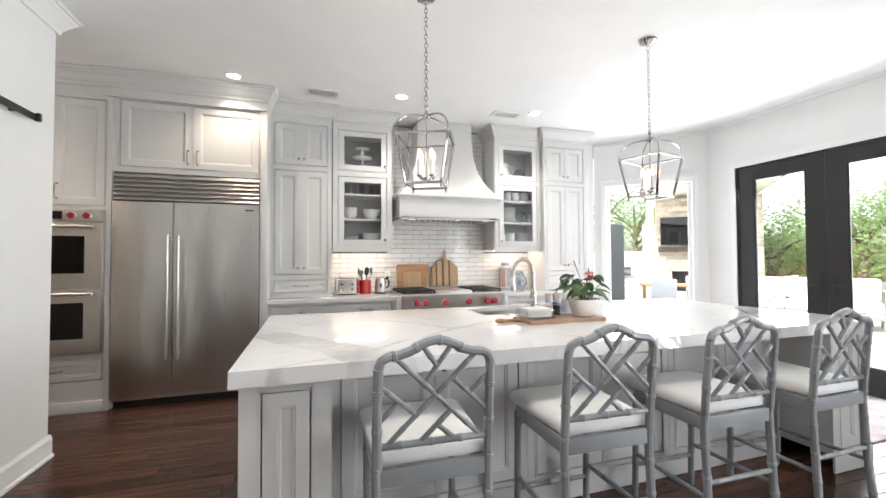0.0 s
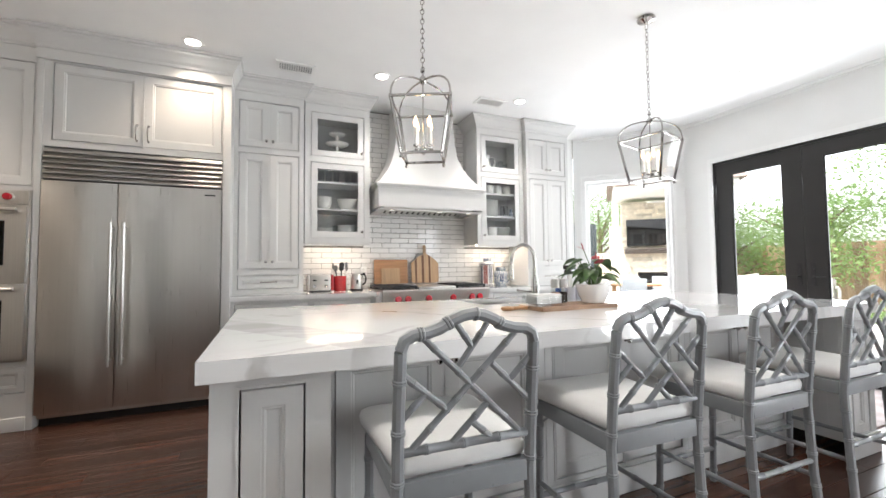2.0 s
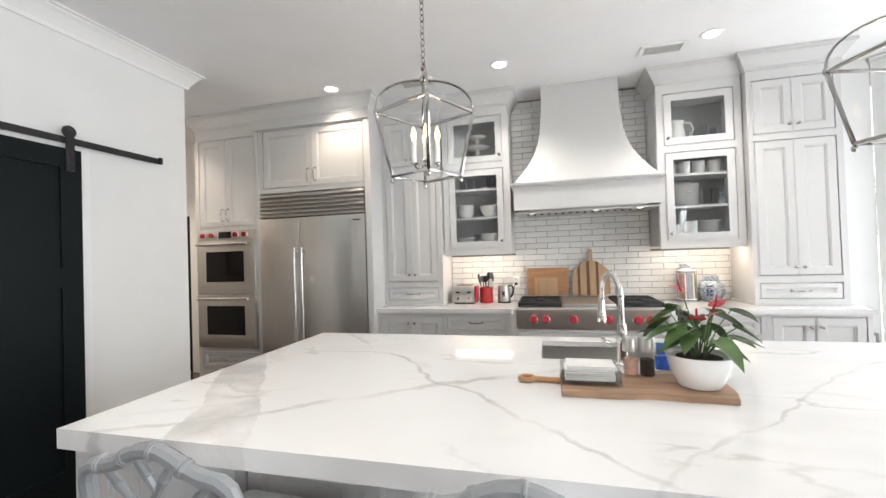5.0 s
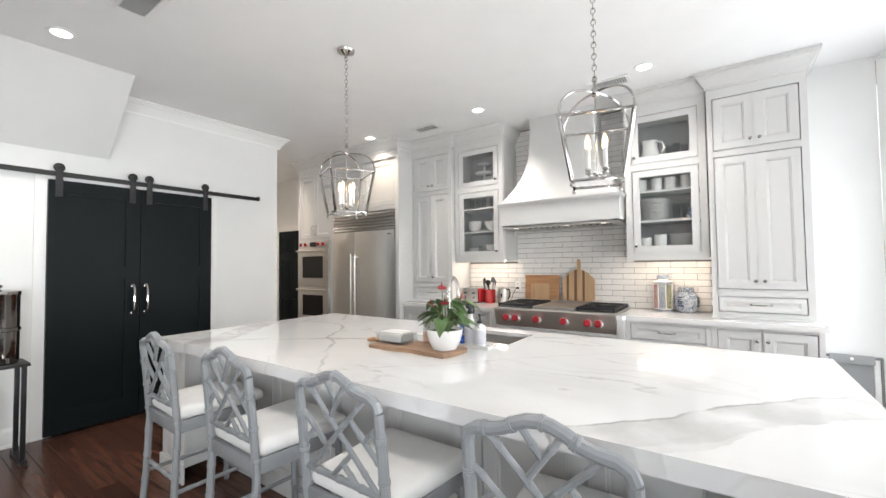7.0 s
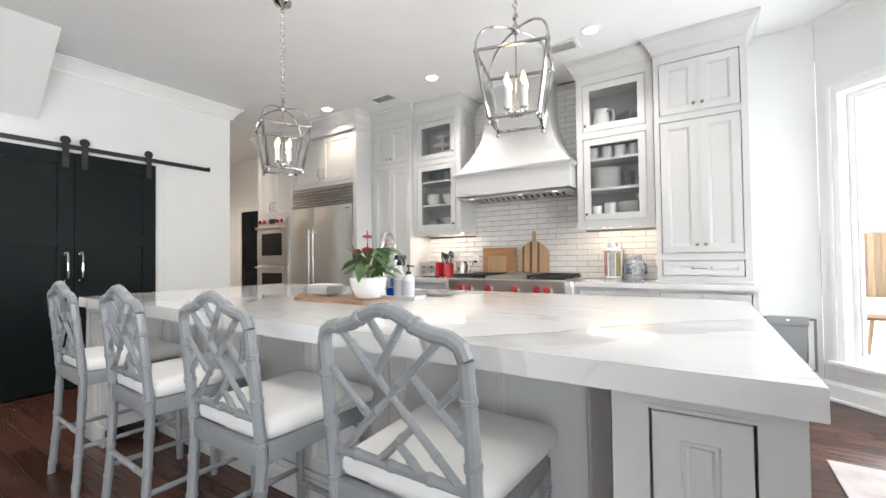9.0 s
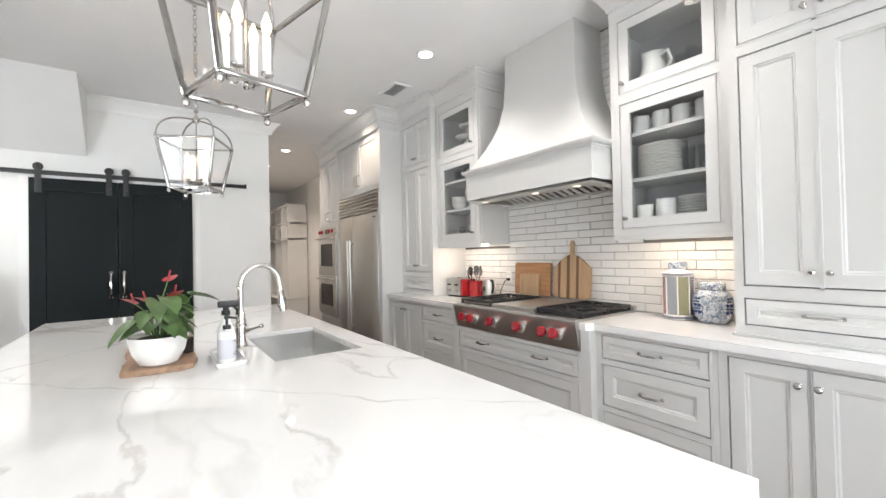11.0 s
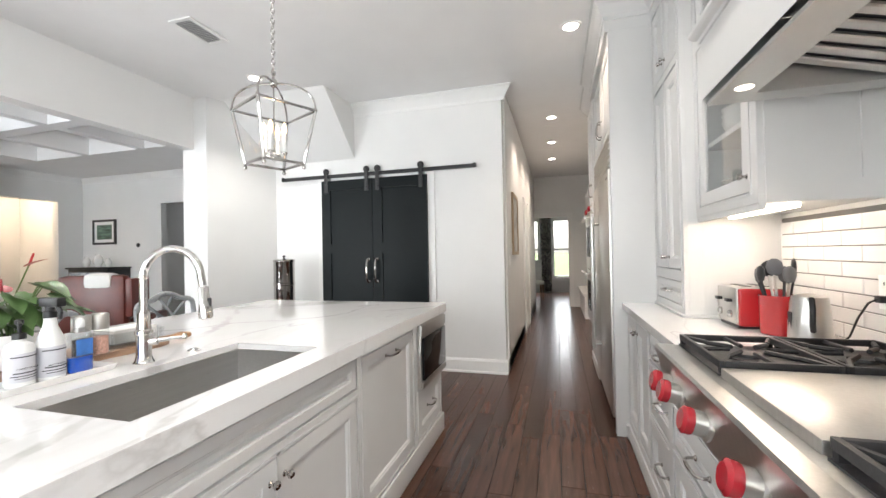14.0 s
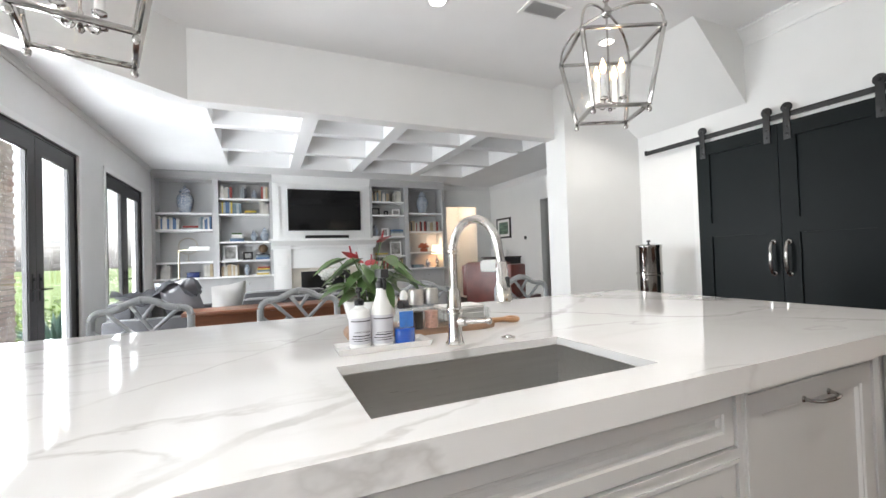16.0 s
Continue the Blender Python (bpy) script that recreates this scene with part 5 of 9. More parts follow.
# ---- glazed doors and windows ----
def glazed_door(name, y0, y1, x, top, stile, hand, swing_label):
    """Two glazed leaves in an opening of an x wall; the room lies towards -x."""
    t = tagged(new(name), "pair of dark bronze glazed patio doors, closed", "", "", "structure")
    t.matrix_basis = Matrix.Translation((x, (y0 + y1) / 2, 0))
    part("door_frame", slab_with_holes(bm_new(), y0 + 0.001, y1 - 0.001, 0.001, top - 0.001, [(y0 + 0.03, y1 - 0.03, 0, top - 0.03)], x - 0.01, x + 0.07, "x"), FDPAINT, t, smooth=None)
    m = (y0 + y1) / 2
    for a, b, hy, k in ((y0 + 0.033, m - 0.002, m - 0.06, 1), (m + 0.002, y1 - 0.033, m + 0.06, -1)):
        h = [(a + stile, b - stile, 0.26, top - 0.175)]
        d = part("door_leaf", slab_with_holes(bm_new(), a, b, 0.012, top - 0.033, h, x, x + 0.045, "x"), FDPAINT, t, smooth=None)
        p = part("pane", box(x + 0.02, x + 0.025, h[0][0] - 0.004, h[0][1] + 0.004, h[0][2] - 0.004, h[0][3] + 0.004), GLASS, d, "clear glass pane", smooth=None)
        p.visible_shadow = False
        part("glazing_bead", slab_with_holes(bm_new(), h[0][0] - 0.001, h[0][1] + 0.001, h[0][2] - 0.001, h[0][3] + 0.001, [(h[0][0] + 0.012, h[0][1] - 0.012, h[0][2] + 0.012, h[0][3] - 0.012)], x + 0.008, x + 0.02, "x"), FDPAINT, d, smooth=None)
        bm = box(x - 0.006, x - 0.0005, hy - 0.022, hy + 0.022, 0.93, 1.17, bevel=0.002)
        rod(bm, (x - 0.006, hy, 1.03), (x - 0.045, hy, 1.03), 0.009)
        rod(bm, (x - 0.042, hy, 1.03), (x - 0.042, hy - k * 0.11, 1.03), 0.008, 0.006)
        rod(bm, (x - 0.006, hy, 1.12), (x - 0.016, hy, 1.12), 0.016)
        part("door_handle", bm, BLACKMETAL, d, "black lever handle")
        hy2 = y0 + 0.03 if k == 1 else y1 - 0.03
        for z in (0.28, 0.95, 1.62, top - 0.24):
            part("hinge", rod(bm_new(), (x - 0.008, hy2, z - 0.05), (x - 0.008, hy2, z + 0.05), 0.009), BLACKMETAL, d)
    part("threshold", box(x - 0.02, x + 0.075, y0 + 0.001, y1 - 0.001, -0.003, 0.010), FDPAINT, t, smooth=None)
    return t


glazed_door("door_1", 1.67, 3.51, 4.872, 2.44, 0.178, 1, "")
glazed_door("door_2", -1.84, -0.19, 3.722, 2.40, 0.125, 1, "")
glazed_door("door_3", -4.28, -2.63, 3.722, 2.40, 0.125, 1, "")
for xx, y0, y1, tp in ((4.849, 1.67, 3.51, 2.44), (3.699, -1.84, -0.19, 2.40), (3.699, -4.28, -2.63, 2.40)):
    structure("trim_door_casing", slab_with_holes(bm_new(), y0 - 0.055, y1 + 0.055, 0.001, tp + 0.055, [(y0 + 0.004, y1 - 0.004, 0, tp - 0.004)], xx - 0.012, xx - 0.0005, "x"), TRIM, "white casing round the patio doors")

wt = tagged(new("window_1"), "tall fixed white-framed breakfast window with deep sill", "", "", "structure")
def W1(bm):
    return along(bm, NOOK_A, NOOK_B)
part("casing", W1(slab_with_holes(bm_new(), 0.105, 1.300, 0.305, 2.455, [(0.160, 1.255, 0.315, 2.385)], -0.020, -0.0005)), TRIM, wt, smooth=None)
part("casing", W1(slab_with_holes(bm_new(), 0.09, 1.315, 0.30, 2.47, [(0.115, 1.29, 0.29, 2.445)], -0.034, -0.0205)), TRIM, wt, "raised outer edge of the casing", smooth=None)
part("window_frame", W1(slab_with_holes(bm_new(), 0.166, 1.249, 0.321, 2.379, [(0.195, 1.222, 0.365, 2.352)], 0.07, 0.12)), TRIM, wt, smooth=None)
part("window_frame", W1(slab_with_holes(bm_new(), 0.194, 1.223, 0.364, 2.353, [(0.212, 1.205, 0.385, 2.335)], 0.085, 0.115)), TRIM, wt, smooth=None)
wp = part("pane", W1(box(0.208, 1.209, 0.098, 0.103, 0.38, 2.34)), GLASS, wt, "clear glass pane", smooth=None)
wp.visible_shadow = False
part("window_sill", W1(box(0.07, 1.335, -0.075, 0.068, 0.290, 0.3195, bevel=0.006)), TRIM, wt)
part("apron", W1(box(0.10, 1.305, -0.022, -0.001, 0.20, 0.2895, bevel=0.004)), TRIM, wt)

# pet door in the wall beside the hutch
pt = thing("pet_door", (3.62, N, 0.275), "grey framed pet door set in the wall", "pet door")
GREYPL = mat("grey_plastic", (0.195, 0.2, 0.205), 0.425, vary=0.05)
part("frame", slab_with_holes(bm_new(), 3.44, 3.80, 0.2, 0.625, [(3.457, 3.783, 0.217, 0.608)], N - 0.016, N + 0.011), GREYPL, pt, smooth=None)
part("surround", slab_with_holes(bm_new(), 3.4575, 3.7825, 0.2175, 0.6075, [(3.492, 3.748, 0.252, 0.585)], N - 0.009, N + 0.010), TRIM, pt, "white inner surround", smooth=None)
part("flap", box(3.495, 3.745, N - 0.004, N + 0.009, 0.258, 0.584, bevel=0.004), mat("grey_flap", (0.275, 0.28, 0.285), 0.375), pt, "grey flap")
part("top_cover", box(3.487, 3.753, N - 0.028, N - 0.0165, 0.565, 0.637, bevel=0.006), mat("grey_cover", (0.305, 0.31, 0.315), 0.375), pt, "grey cover with a turn knob")
part("turn_knob", lathe(bm_new(), (3.62, N - 0.0275, 0.605), [(0.012, 0), (0.011, 0.008), (0.005, 0.010)], 14, ax=(0, -1, 0)), TRIM, pt)

# ---- microwave drawer ----
mt = thing("microwave_drawer", (-0.17, 3.0, 0.4), "stainless steel drawer microwave with black glass", "microwave")
part("body", box(-0.445, 0.085, 2.9895, 3.012, 0.455, 0.845, bevel=0.003), STEELH, mt)
part("control_strip", box(-0.44, 0.08, 3.0125, 3.022, 0.775, 0.84, bevel=0.002), STEELH, mt)
part("glass_front", box(-0.42, 0.06, 3.0125, 3.026, 0.505, 0.76, bevel=0.002), BLACKGLASS, mt, "black glass front")
part("lower_trim", box(-0.44, 0.08, 3.0125, 3.024, 0.46, 0.495, bevel=0.002), STEELH, mt)


# ---- faucet ----
FAUCETM = mat("bright_polished_nickel", (0.74, 0.72, 0.69), 0.08, 1.0, vary=0.02)
fx, fy = 1.352, 2.447
ft = thing("faucet", (fx, fy, CT), "polished nickel bridge-style pull-down kitchen faucet", "faucet")
part("base", lathe(bm_new(), (fx, fy, CT + 0.0005), [(0.030, 0), (0.032, 0.006), (0.026, 0.014), (0.023, 0.03), (0.023, 0.10), (0.027, 0.105), (0.027, 0.115), (0.022, 0.12), (0.020, 0.17), (0.017, 0.18)], 24), FAUCETM, ft)
R = 0.10
ux_, uy_ = -0.27, 0.963
def reach(d):
    return fx + ux_ * d, fy + uy_ * d
sp = [(fx, fy, CT + 0.175), (fx, fy, CT + 0.295)] + [(*reach(R - R * math.cos(radians(a))), CT + 0.295 + R * math.sin(radians(a))) for a in range(15, 181, 15)]
part("spout", tube(bm_new(), [*sp, (*reach(2 * R + 0.006), CT + 0.265)], 0.0125, 16), FAUCETM, ft)
part("spray_head", lathe(bm_new(), (*reach(2 * R + 0.007), CT + 0.263), [(0.014, 0.0), (0.0165, -0.004), (0.0165, -0.05), (0.019, -0.055), (0.023, -0.095), (0.023, -0.108), (0.018, -0.112)], 20, ax=(-0.08 * ux_, -0.08 * uy_, 1)), FAUCETM, ft)
part("spout_ring", lathe(bm_new(), (fx, fy, CT + 0.292), [(0.013, 0), (0.0165, 0.004), (0.0165, 0.012), (0.013, 0.016)], 20), FAUCETM, ft)
bb = box(-0.006, 0.006, 0.016, 0.025, -0.075, -0.04, bevel=0.002)
bb.transform(Matrix.Translation((*reach(2 * R + 0.008), CT + 0.263)) @ Matrix.Rotation(math.atan2(-ux_, uy_), 4, "Z"))
part("spray_button", bb, BLACKPLASTIC, ft)
bm = rod(bm_new(), (fx, fy, CT + 0.075), (fx - 0.022, fy + 0.035, CT + 0.078), 0.015, seg=14)
rod(bm, (fx - 0.022, fy + 0.035, CT + 0.078), (fx - 0.062, fy + 0.10, CT + 0.085), 0.008, 0.006)
lathe(bm, (fx - 0.062, fy + 0.10, CT + 0.085), [(0.006, -0.004), (0.011, 0.002), (0.011, 0.010), (0.005, 0.014)], 12, ax=(-0.5, 0.85, 0.1))
part("lever", bm, FAUCETM, ft)
solid("air_switch", lathe(bm_new(), (1.157, 2.452, CT + 0.0003), [(0.024, 0), (0.024, 0.004), (0.014, 0.006), (0.013, 0.010), (0.006, 0.011)], 20), FAUCETM, "round nickel air switch button on the worktop", "switch", at=(1.157, 2.452, CT))

# ---- things on the island ----
LIVE = mat("live_edge_wood", (0.33, 0.205, 0.13), 0.5, vary=0.3, scale=5, stretch=(1, 7, 7), bump=0.1)
bt = thing("serving_board", (1.275, 2.13, CT), "rustic wooden serving board with a handle", "serving board")
bm = bm_new()
rng = random.Random(4)
edge = [(1.08 + 0.54 * i / 12, 2.010 + rng.uniform(-0.012, 0.012)) for i in range(13)] + [(1.64, 2.07), (1.645, 2.19)] + [(1.62 - 0.54 * i / 12, 2.245 + rng.uniform(-0.012, 0.012)) for i in range(13)]
prism(bm, edge, CT + 0.0004, CT + 0.022)
bmesh.ops.bevel(bm, geom=[e for e in bm.edges if abs(e.verts[0].co.z - e.verts[1].co.z) < 1e-5], offset=0.003, segments=1, affect="EDGES")
part("plank", bm, LIVE, bt)
hb2 = tube(bm_new(), [(1.079, 2.15, CT + 0.0115), (1.03, 2.155, CT + 0.0115), (0.985, 2.16, CT + 0.0115)], [0.012, 0.0105, 0.0105], 10)
hb2 = tube(hb2, [(0.955 + 0.026 * math.cos(a), 2.163 + 0.026 * math.sin(a), CT + 0.0115) for a in (2 * math.pi * i / 14 for i in range(14))], 0.0105, 8, closed=True)
part("handle", hb2, WOODMID, bt, "turned wooden ring handle")
PB = CT + 0.0225
# planter and plant
pl = thing("potted_anthurium", (1.545, 2.122, PB), "red-flowered green anthurium in a white ceramic bowl", "potted plant")
px, py = 1.545, 2.122
part("pot", lathe(bm_new(), (px, py, PB), [(0.058, 0), (0.066, 0.004), (0.090, 0.05), (0.102, 0.105), (0.104, 0.112), (0.098, 0.112), (0.094, 0.10)], 36), WHITECHINA, pl, "white ceramic bowl")
part("soil", lathe(bm_new(), (px, py, PB + 0.096), [(0.0935, 0), (0.06, 0.006), (0.01, 0.008)], 24), DIRT, pl)
STEM = mat("plant_stem", (0.10, 0.16, 0.05), 0.5, vary=0.2)
SPATHE = mat("red_spathe", (0.34, 0.022, 0.030), 0.3, vary=0.25, scale=20)
rng = random.Random(11)


def heart(bm, tip_dir, base, size, tilt, fold=0.25, mi=0, wide=0.62):
    """A heart-shaped leaf blade growing from base along tip_dir."""
    out = [(-0.12, 0.10), (-0.18, 0.28), (-0.10, 0.46), (0.10, 0.54), (0.35, 0.50), (0.62, 0.34), (0.85, 0.14), (1.0, 0.0)]
    d = Vector(tip_dir).normalized()
    side = d.cross(Vector((0, 0, 1))).normalized()
    up = side.cross(d)
    m = Matrix((d, side, up)).transposed()
    spine = [bm.verts.new(Vector(base) + m @ Vector((u * size, 0, -0.16 * size * u * u))) for u in (0.0, 0.1, 0.35, 0.62, 0.85, 1.0)]
    idx = [0, 0, 0, 1, 2, 3, 4, 5]
    for s in (-1, 1):
        rim = [bm.verts.new(Vector(base) + m @ Vector((u * size, s * v * size * wide, (abs(v) * fold - 0.16 * u * u) * size))) for u, v in out[:-1]]
        seqs = [(rim[0], rim[1], spine[0]), (rim[1], rim[2], spine[0]), (rim[2], rim[3], spine[1], spine[0]), (rim[3], rim[4], spine[2], spine[1]), (rim[4], rim[5], spine[3], spine[2]), (rim[5], rim[6], spine[4], spine[3]), (rim[6], spine[5], spine[4])]
        for q in seqs:
            f = bm.faces.new(q)
            f.material_index = mi
    return bm


for i in range(26):
    a = rng.uniform(0, 2 * math.pi)
    reach, h = rng.uniform(0.04, 0.15), rng.uniform(0.015, 0.15)
    base = Vector((px + 0.02 * math.cos(a), py + 0.02 * math.sin(a), PB + 0.10))
    e = Vector((px + reach * math.cos(a) * 0.8, py + reach * math.sin(a) * 0.8, PB + 0.11 + h))
    part("stem", tube(bm_new(), [base, base.lerp(e, 0.5) + Vector((0, 0, 0.02)), e], 0.0022, 6), STEM, pl)
    part("leaf", heart(bm_new(), (math.cos(a), math.sin(a), rng.uniform(-0.75, -0.05)), e, rng.uniform(0.08, 0.125), 0), LEAF, pl, smooth=60)
for a, reach, h in ((2.4, 0.05, 0.215), (0.6, 0.09, 0.16), (4.4, 0.08, 0.13), (5.4, 0.05, 0.14)):
    e = Vector((px + reach * math.cos(a), py + reach * math.sin(a), PB + 0.11 + h))
    part("stem", tube(bm_new(), [(px, py, PB + 0.10), (px + 0.3 * reach * math.cos(a), py, PB + 0.10 + 0.5 * h), e], 0.0024, 6), STEM, pl)
    bloom = heart(bm_new(), (math.cos(a), math.sin(a), 0.6), e, 0.056, 0, 0.12, wide=0.9)
    part("flower", bloom, SPATHE, pl, "dark red flower", smooth=60)
    part("spadix", tube(bm_new(), [e, e + Vector((0.012 * math.cos(a), 0.012 * math.sin(a), 0.04))], [0.004, 0.003], 8), SPATHE, pl)
# napkin holder
nt_ = thing("napkin_holder", (1.182, 2.135, PB), "clear acrylic napkin holder full of white napkins", "napkin holder")
part("tray", slab_with_holes(bm_new(), 1.082, 1.287, 2.06, 2.21, [], PB, PB + 0.012, "z"), CABGLASS, nt_, smooth=None)
for a, b, c, d in ((1.082, 1.287, 2.06, 2.072), (1.082, 1.287, 2.198, 2.21), (1.082, 1.094, 2.073, 2.197), (1.275, 1.287, 2.073, 2.197)):
    part("side", box(a, b, c, d, PB + 0.0125, PB + 0.055, bevel=0.003), CABGLASS, nt_)
rng = random.Random(3)
for i in range(7):
    z = PB + 0.013 + i * 0.0075
    o = rng.uniform(-0.004, 0.004)
    part("napkin", box(1.1 + o, 1.269 + o, 2.078 + o, 2.192 + o, z, z + 0.0065, bevel=0.002), FABRIC, nt_, "folded white paper napkin").rotation_euler.z = rng.uniform(-0.02, 0.02)
# grinders
PEP = mat("peppercorns", (0.03, 0.022, 0.016), 0.7, vary=0.6, scale=220, bump=0.8, bump_scale=250)
SALT = mat("pink_salt", (0.62, 0.36, 0.28), 0.6, vary=0.35, scale=200, bump=0.8, bump_scale=250)
for x, y, fill, lab in ((1.402, 2.225, PEP, "glass pepper grinder with a steel cap"), (1.345, 2.228, SALT, "glass grinder of pink salt with a steel cap")):
    g = thing("grinder", (x, y, PB), lab, "grinder", "salt and pepper")
    gg = part("jar", lathe(bm_new(), (x, y, PB), [(0.026, 0), (0.027, 0.004), (0.027, 0.085), (0.024, 0.09)], 20), CABGLASS, g, "clear glass jar")
    gg.visible_shadow = False
    part("contents", lathe(bm_new(), (x, y, PB + 0.003), [(0.0245, 0), (0.0245, 0.06), (0.01, 0.063)], 18), fill, g)
    part("cap", lathe(bm_new(), (x, y, PB + 0.0905), [(0.027, 0), (0.028, 0.004), (0.028, 0.05), (0.024, 0.056)], 22), STEEL, g)
# soap tray
tr = thing("soap_tray", (1.562, 2.357, CT), "white ceramic tray holding cleaning bottles", "tray")
bm = bm_new()
def trl(i, z):
    return [bm.verts.new(p) for p in ((1.417 + i, 2.302 + i, z), (1.717 - i, 2.302 + i, z), (1.717 - i, 2.417 - i, z), (1.417 + i, 2.417 - i, z))]
skin(bm, [trl(0.008, CT + 0.0004), trl(0.0, CT + 0.02), trl(0.005, CT + 0.02), trl(0.014, CT + 0.008)])
part("dish", bm, WHITECHINA, tr)
BOTTLE = mat("white_bottle", (0.80, 0.80, 0.79), 0.3, vary=0.02)
LABEL = mat("pale_lilac_label", (0.60, 0.60, 0.64), 0.5, vary=0.03)
INK = mat("dark_label_ink", (0.05, 0.05, 0.06), 0.6)
BLUESOAP = mat("blue_soap", (0.01, 0.10, 0.55), 0.1, vary=0.1, coat=0.5)


def text_on(parent, body, at, size, turn, m, name="lettering"):
    """Raised lettering, upright, facing the heading turn (degrees)."""
    cu = bpy.data.curves.new(name, "FONT")
    cu.body, cu.size, cu.extrude, cu.align_x = body, size, 0.0002, "CENTER"
    ob = new(name, cu)
    cu.materials.append(m)
    ob.parent = parent
    ob.matrix_basis = root_of(parent).matrix_basis.inverted() @ Matrix.Translation(at) @ Matrix.Rotation(radians(turn), 4, "Z") @ Matrix.Rotation(radians(90), 4, "X")
    return ob


def label_wrap(parent, x, y, z0, z1, r):
    part("label", lathe(bm_new(), (x, y, z0), [(r, 0), (r + 0.0006, 0.0005), (r + 0.0006, z1 - z0 - 0.0005), (r, z1 - z0)], 28), LABEL, parent, "printed paper label")
    for k, (f0, f1, w) in enumerate(((0.86, 0.90, 60), (0.30, 0.34, 50), (0.20, 0.23, 60), (0.12, 0.145, 45))):
        bm = bm_new()
        zz0, zz1 = z0 + (z1 - z0) * f0, z0 + (z1 - z0) * f1
        pts = [radians(90 - w + 2 * w * i / 10) for i in range(11)]
        lo = [bm.verts.new((x + (r + 0.0012) * math.cos(a), y + (r + 0.0012) * math.sin(a), zz0)) for a in pts]
        hi = [bm.verts.new((x + (r + 0.0012) * math.cos(a), y + (r + 0.0012) * math.sin(a), zz1)) for a in pts]
        for i in range(10):
            bm.faces.new((lo[i], lo[i + 1], hi[i + 1], hi[i]))
        part("print_line", bm, INK, parent)


TZ = CT + 0.0085
b1 = thing("soap_pump_bottle", (1.637, 2.352, TZ), "white hand soap bottle with a black pump", "soap bottle")
part("bottle", lathe(bm_new(), (1.637, 2.352, TZ), [(0.030, 0), (0.033, 0.004), (0.033, 0.105), (0.028, 0.118), (0.014, 0.126), (0.014, 0.132)], 28), BOTTLE, b1)
label_wrap(b1, 1.637, 2.352, TZ + 0.015, TZ + 0.095, 0.0332)
text_on(b1, "HAND SOAP", (1.637, 2.3862, TZ + 0.05), 0.0085, 180, INK)
bm = lathe(bm_new(), (1.637, 2.352, TZ + 0.1325), [(0.0155, 0), (0.0155, 0.016), (0.005, 0.018), (0.005, 0.04), (0.010, 0.042), (0.010, 0.054), (0.004, 0.056)], 16)
rod(bm, (1.637, 2.352, TZ + 0.182), (1.652, 2.387, TZ + 0.176), 0.005, 0.004)
part("pump", bm, BLACKPLASTIC, b1, "black pump")
b2 = thing("spray_bottle", (1.567, 2.357, TZ), "white multi-surface spray bottle with a black trigger", "spray bottle")
part("bottle", lathe(bm_new(), (1.567, 2.357, TZ), [(0.031, 0), (0.034, 0.004), (0.034, 0.10), (0.030, 0.125), (0.018, 0.155), (0.015, 0.175), (0.015, 0.182)], 28), BOTTLE, b2)
label_wrap(b2, 1.567, 2.357, TZ + 0.012, TZ + 0.10, 0.0342)
text_on(b2, "MULTI-SURFACE", (1.567, 2.3922, TZ + 0.045), 0.007, 180, INK)
bm = lathe(bm_new(), (1.567, 2.357, TZ + 0.1825), [(0.017, 0), (0.017, 0.018), (0.012, 0.022), (0.011, 0.035)], 16)
bx(bm, 1.554, 1.58, 2.327, 2.407, TZ + 0.215, TZ + 0.243, bevel=0.006)
tube(bm, [(1.567, 2.39, TZ + 0.216), (1.567, 2.402, TZ + 0.20), (1.567, 2.399, TZ + 0.18)], [0.007, 0.006, 0.005], 8)
part("trigger", bm, BLACKPLASTIC, b2, "black spray trigger")
b3 = thing("dish_soap_bottle", (1.495, 2.367, TZ), "clear bottle half full of blue dish soap", "soap bottle")
for prof, m, nm in (([(0.028, 0), (0.031, 0.004), (0.031, 0.06), (0.026, 0.09), (0.030, 0.115), (0.016, 0.135), (0.011, 0.14)], CABGLASS, "bottle"), ([(0.0275, 0.003), (0.0295, 0.006), (0.0295, 0.05), (0.01, 0.051)], BLUESOAP, "liquid")):
    bm = lathe(bm_new(), (1.495, 2.367, TZ), prof, 24)
    bm.transform(Matrix.Translation((1.495, 2.367, 0)) @ Matrix.Diagonal((1.15, 0.72, 1, 1)) @ Matrix.Translation((-1.495, -2.367, 0)))
    o = part(nm, bm, m, b3, "blue soap" if nm == "liquid" else "clear plastic bottle")
    if nm == "bottle":
        o.visible_shadow = False
part("label", box(1.472, 1.518, 2.3865, 2.3885, TZ + 0.055, TZ + 0.105, bevel=0.0005), mat("blue_label", (0.05, 0.18, 0.52), 0.4, vary=0.2, scale=30), b3, "blue printed label")
part("cap", lathe(bm_new(), (1.495, 2.367, TZ + 0.1405), [(0.012, 0), (0.013, 0.003), (0.012, 0.018), (0.008, 0.028), (0.005, 0.03)], 16), BOTTLE, b3)

for x in (HC - 0.42, HC + 0.42):
    lamp("hood_lamp", "SPOT", 1.6, look((x, 4.41, 1.765), (x, 4.5, 0)), (1.0, 0.86, 0.70), radius=0.008, spot=110)

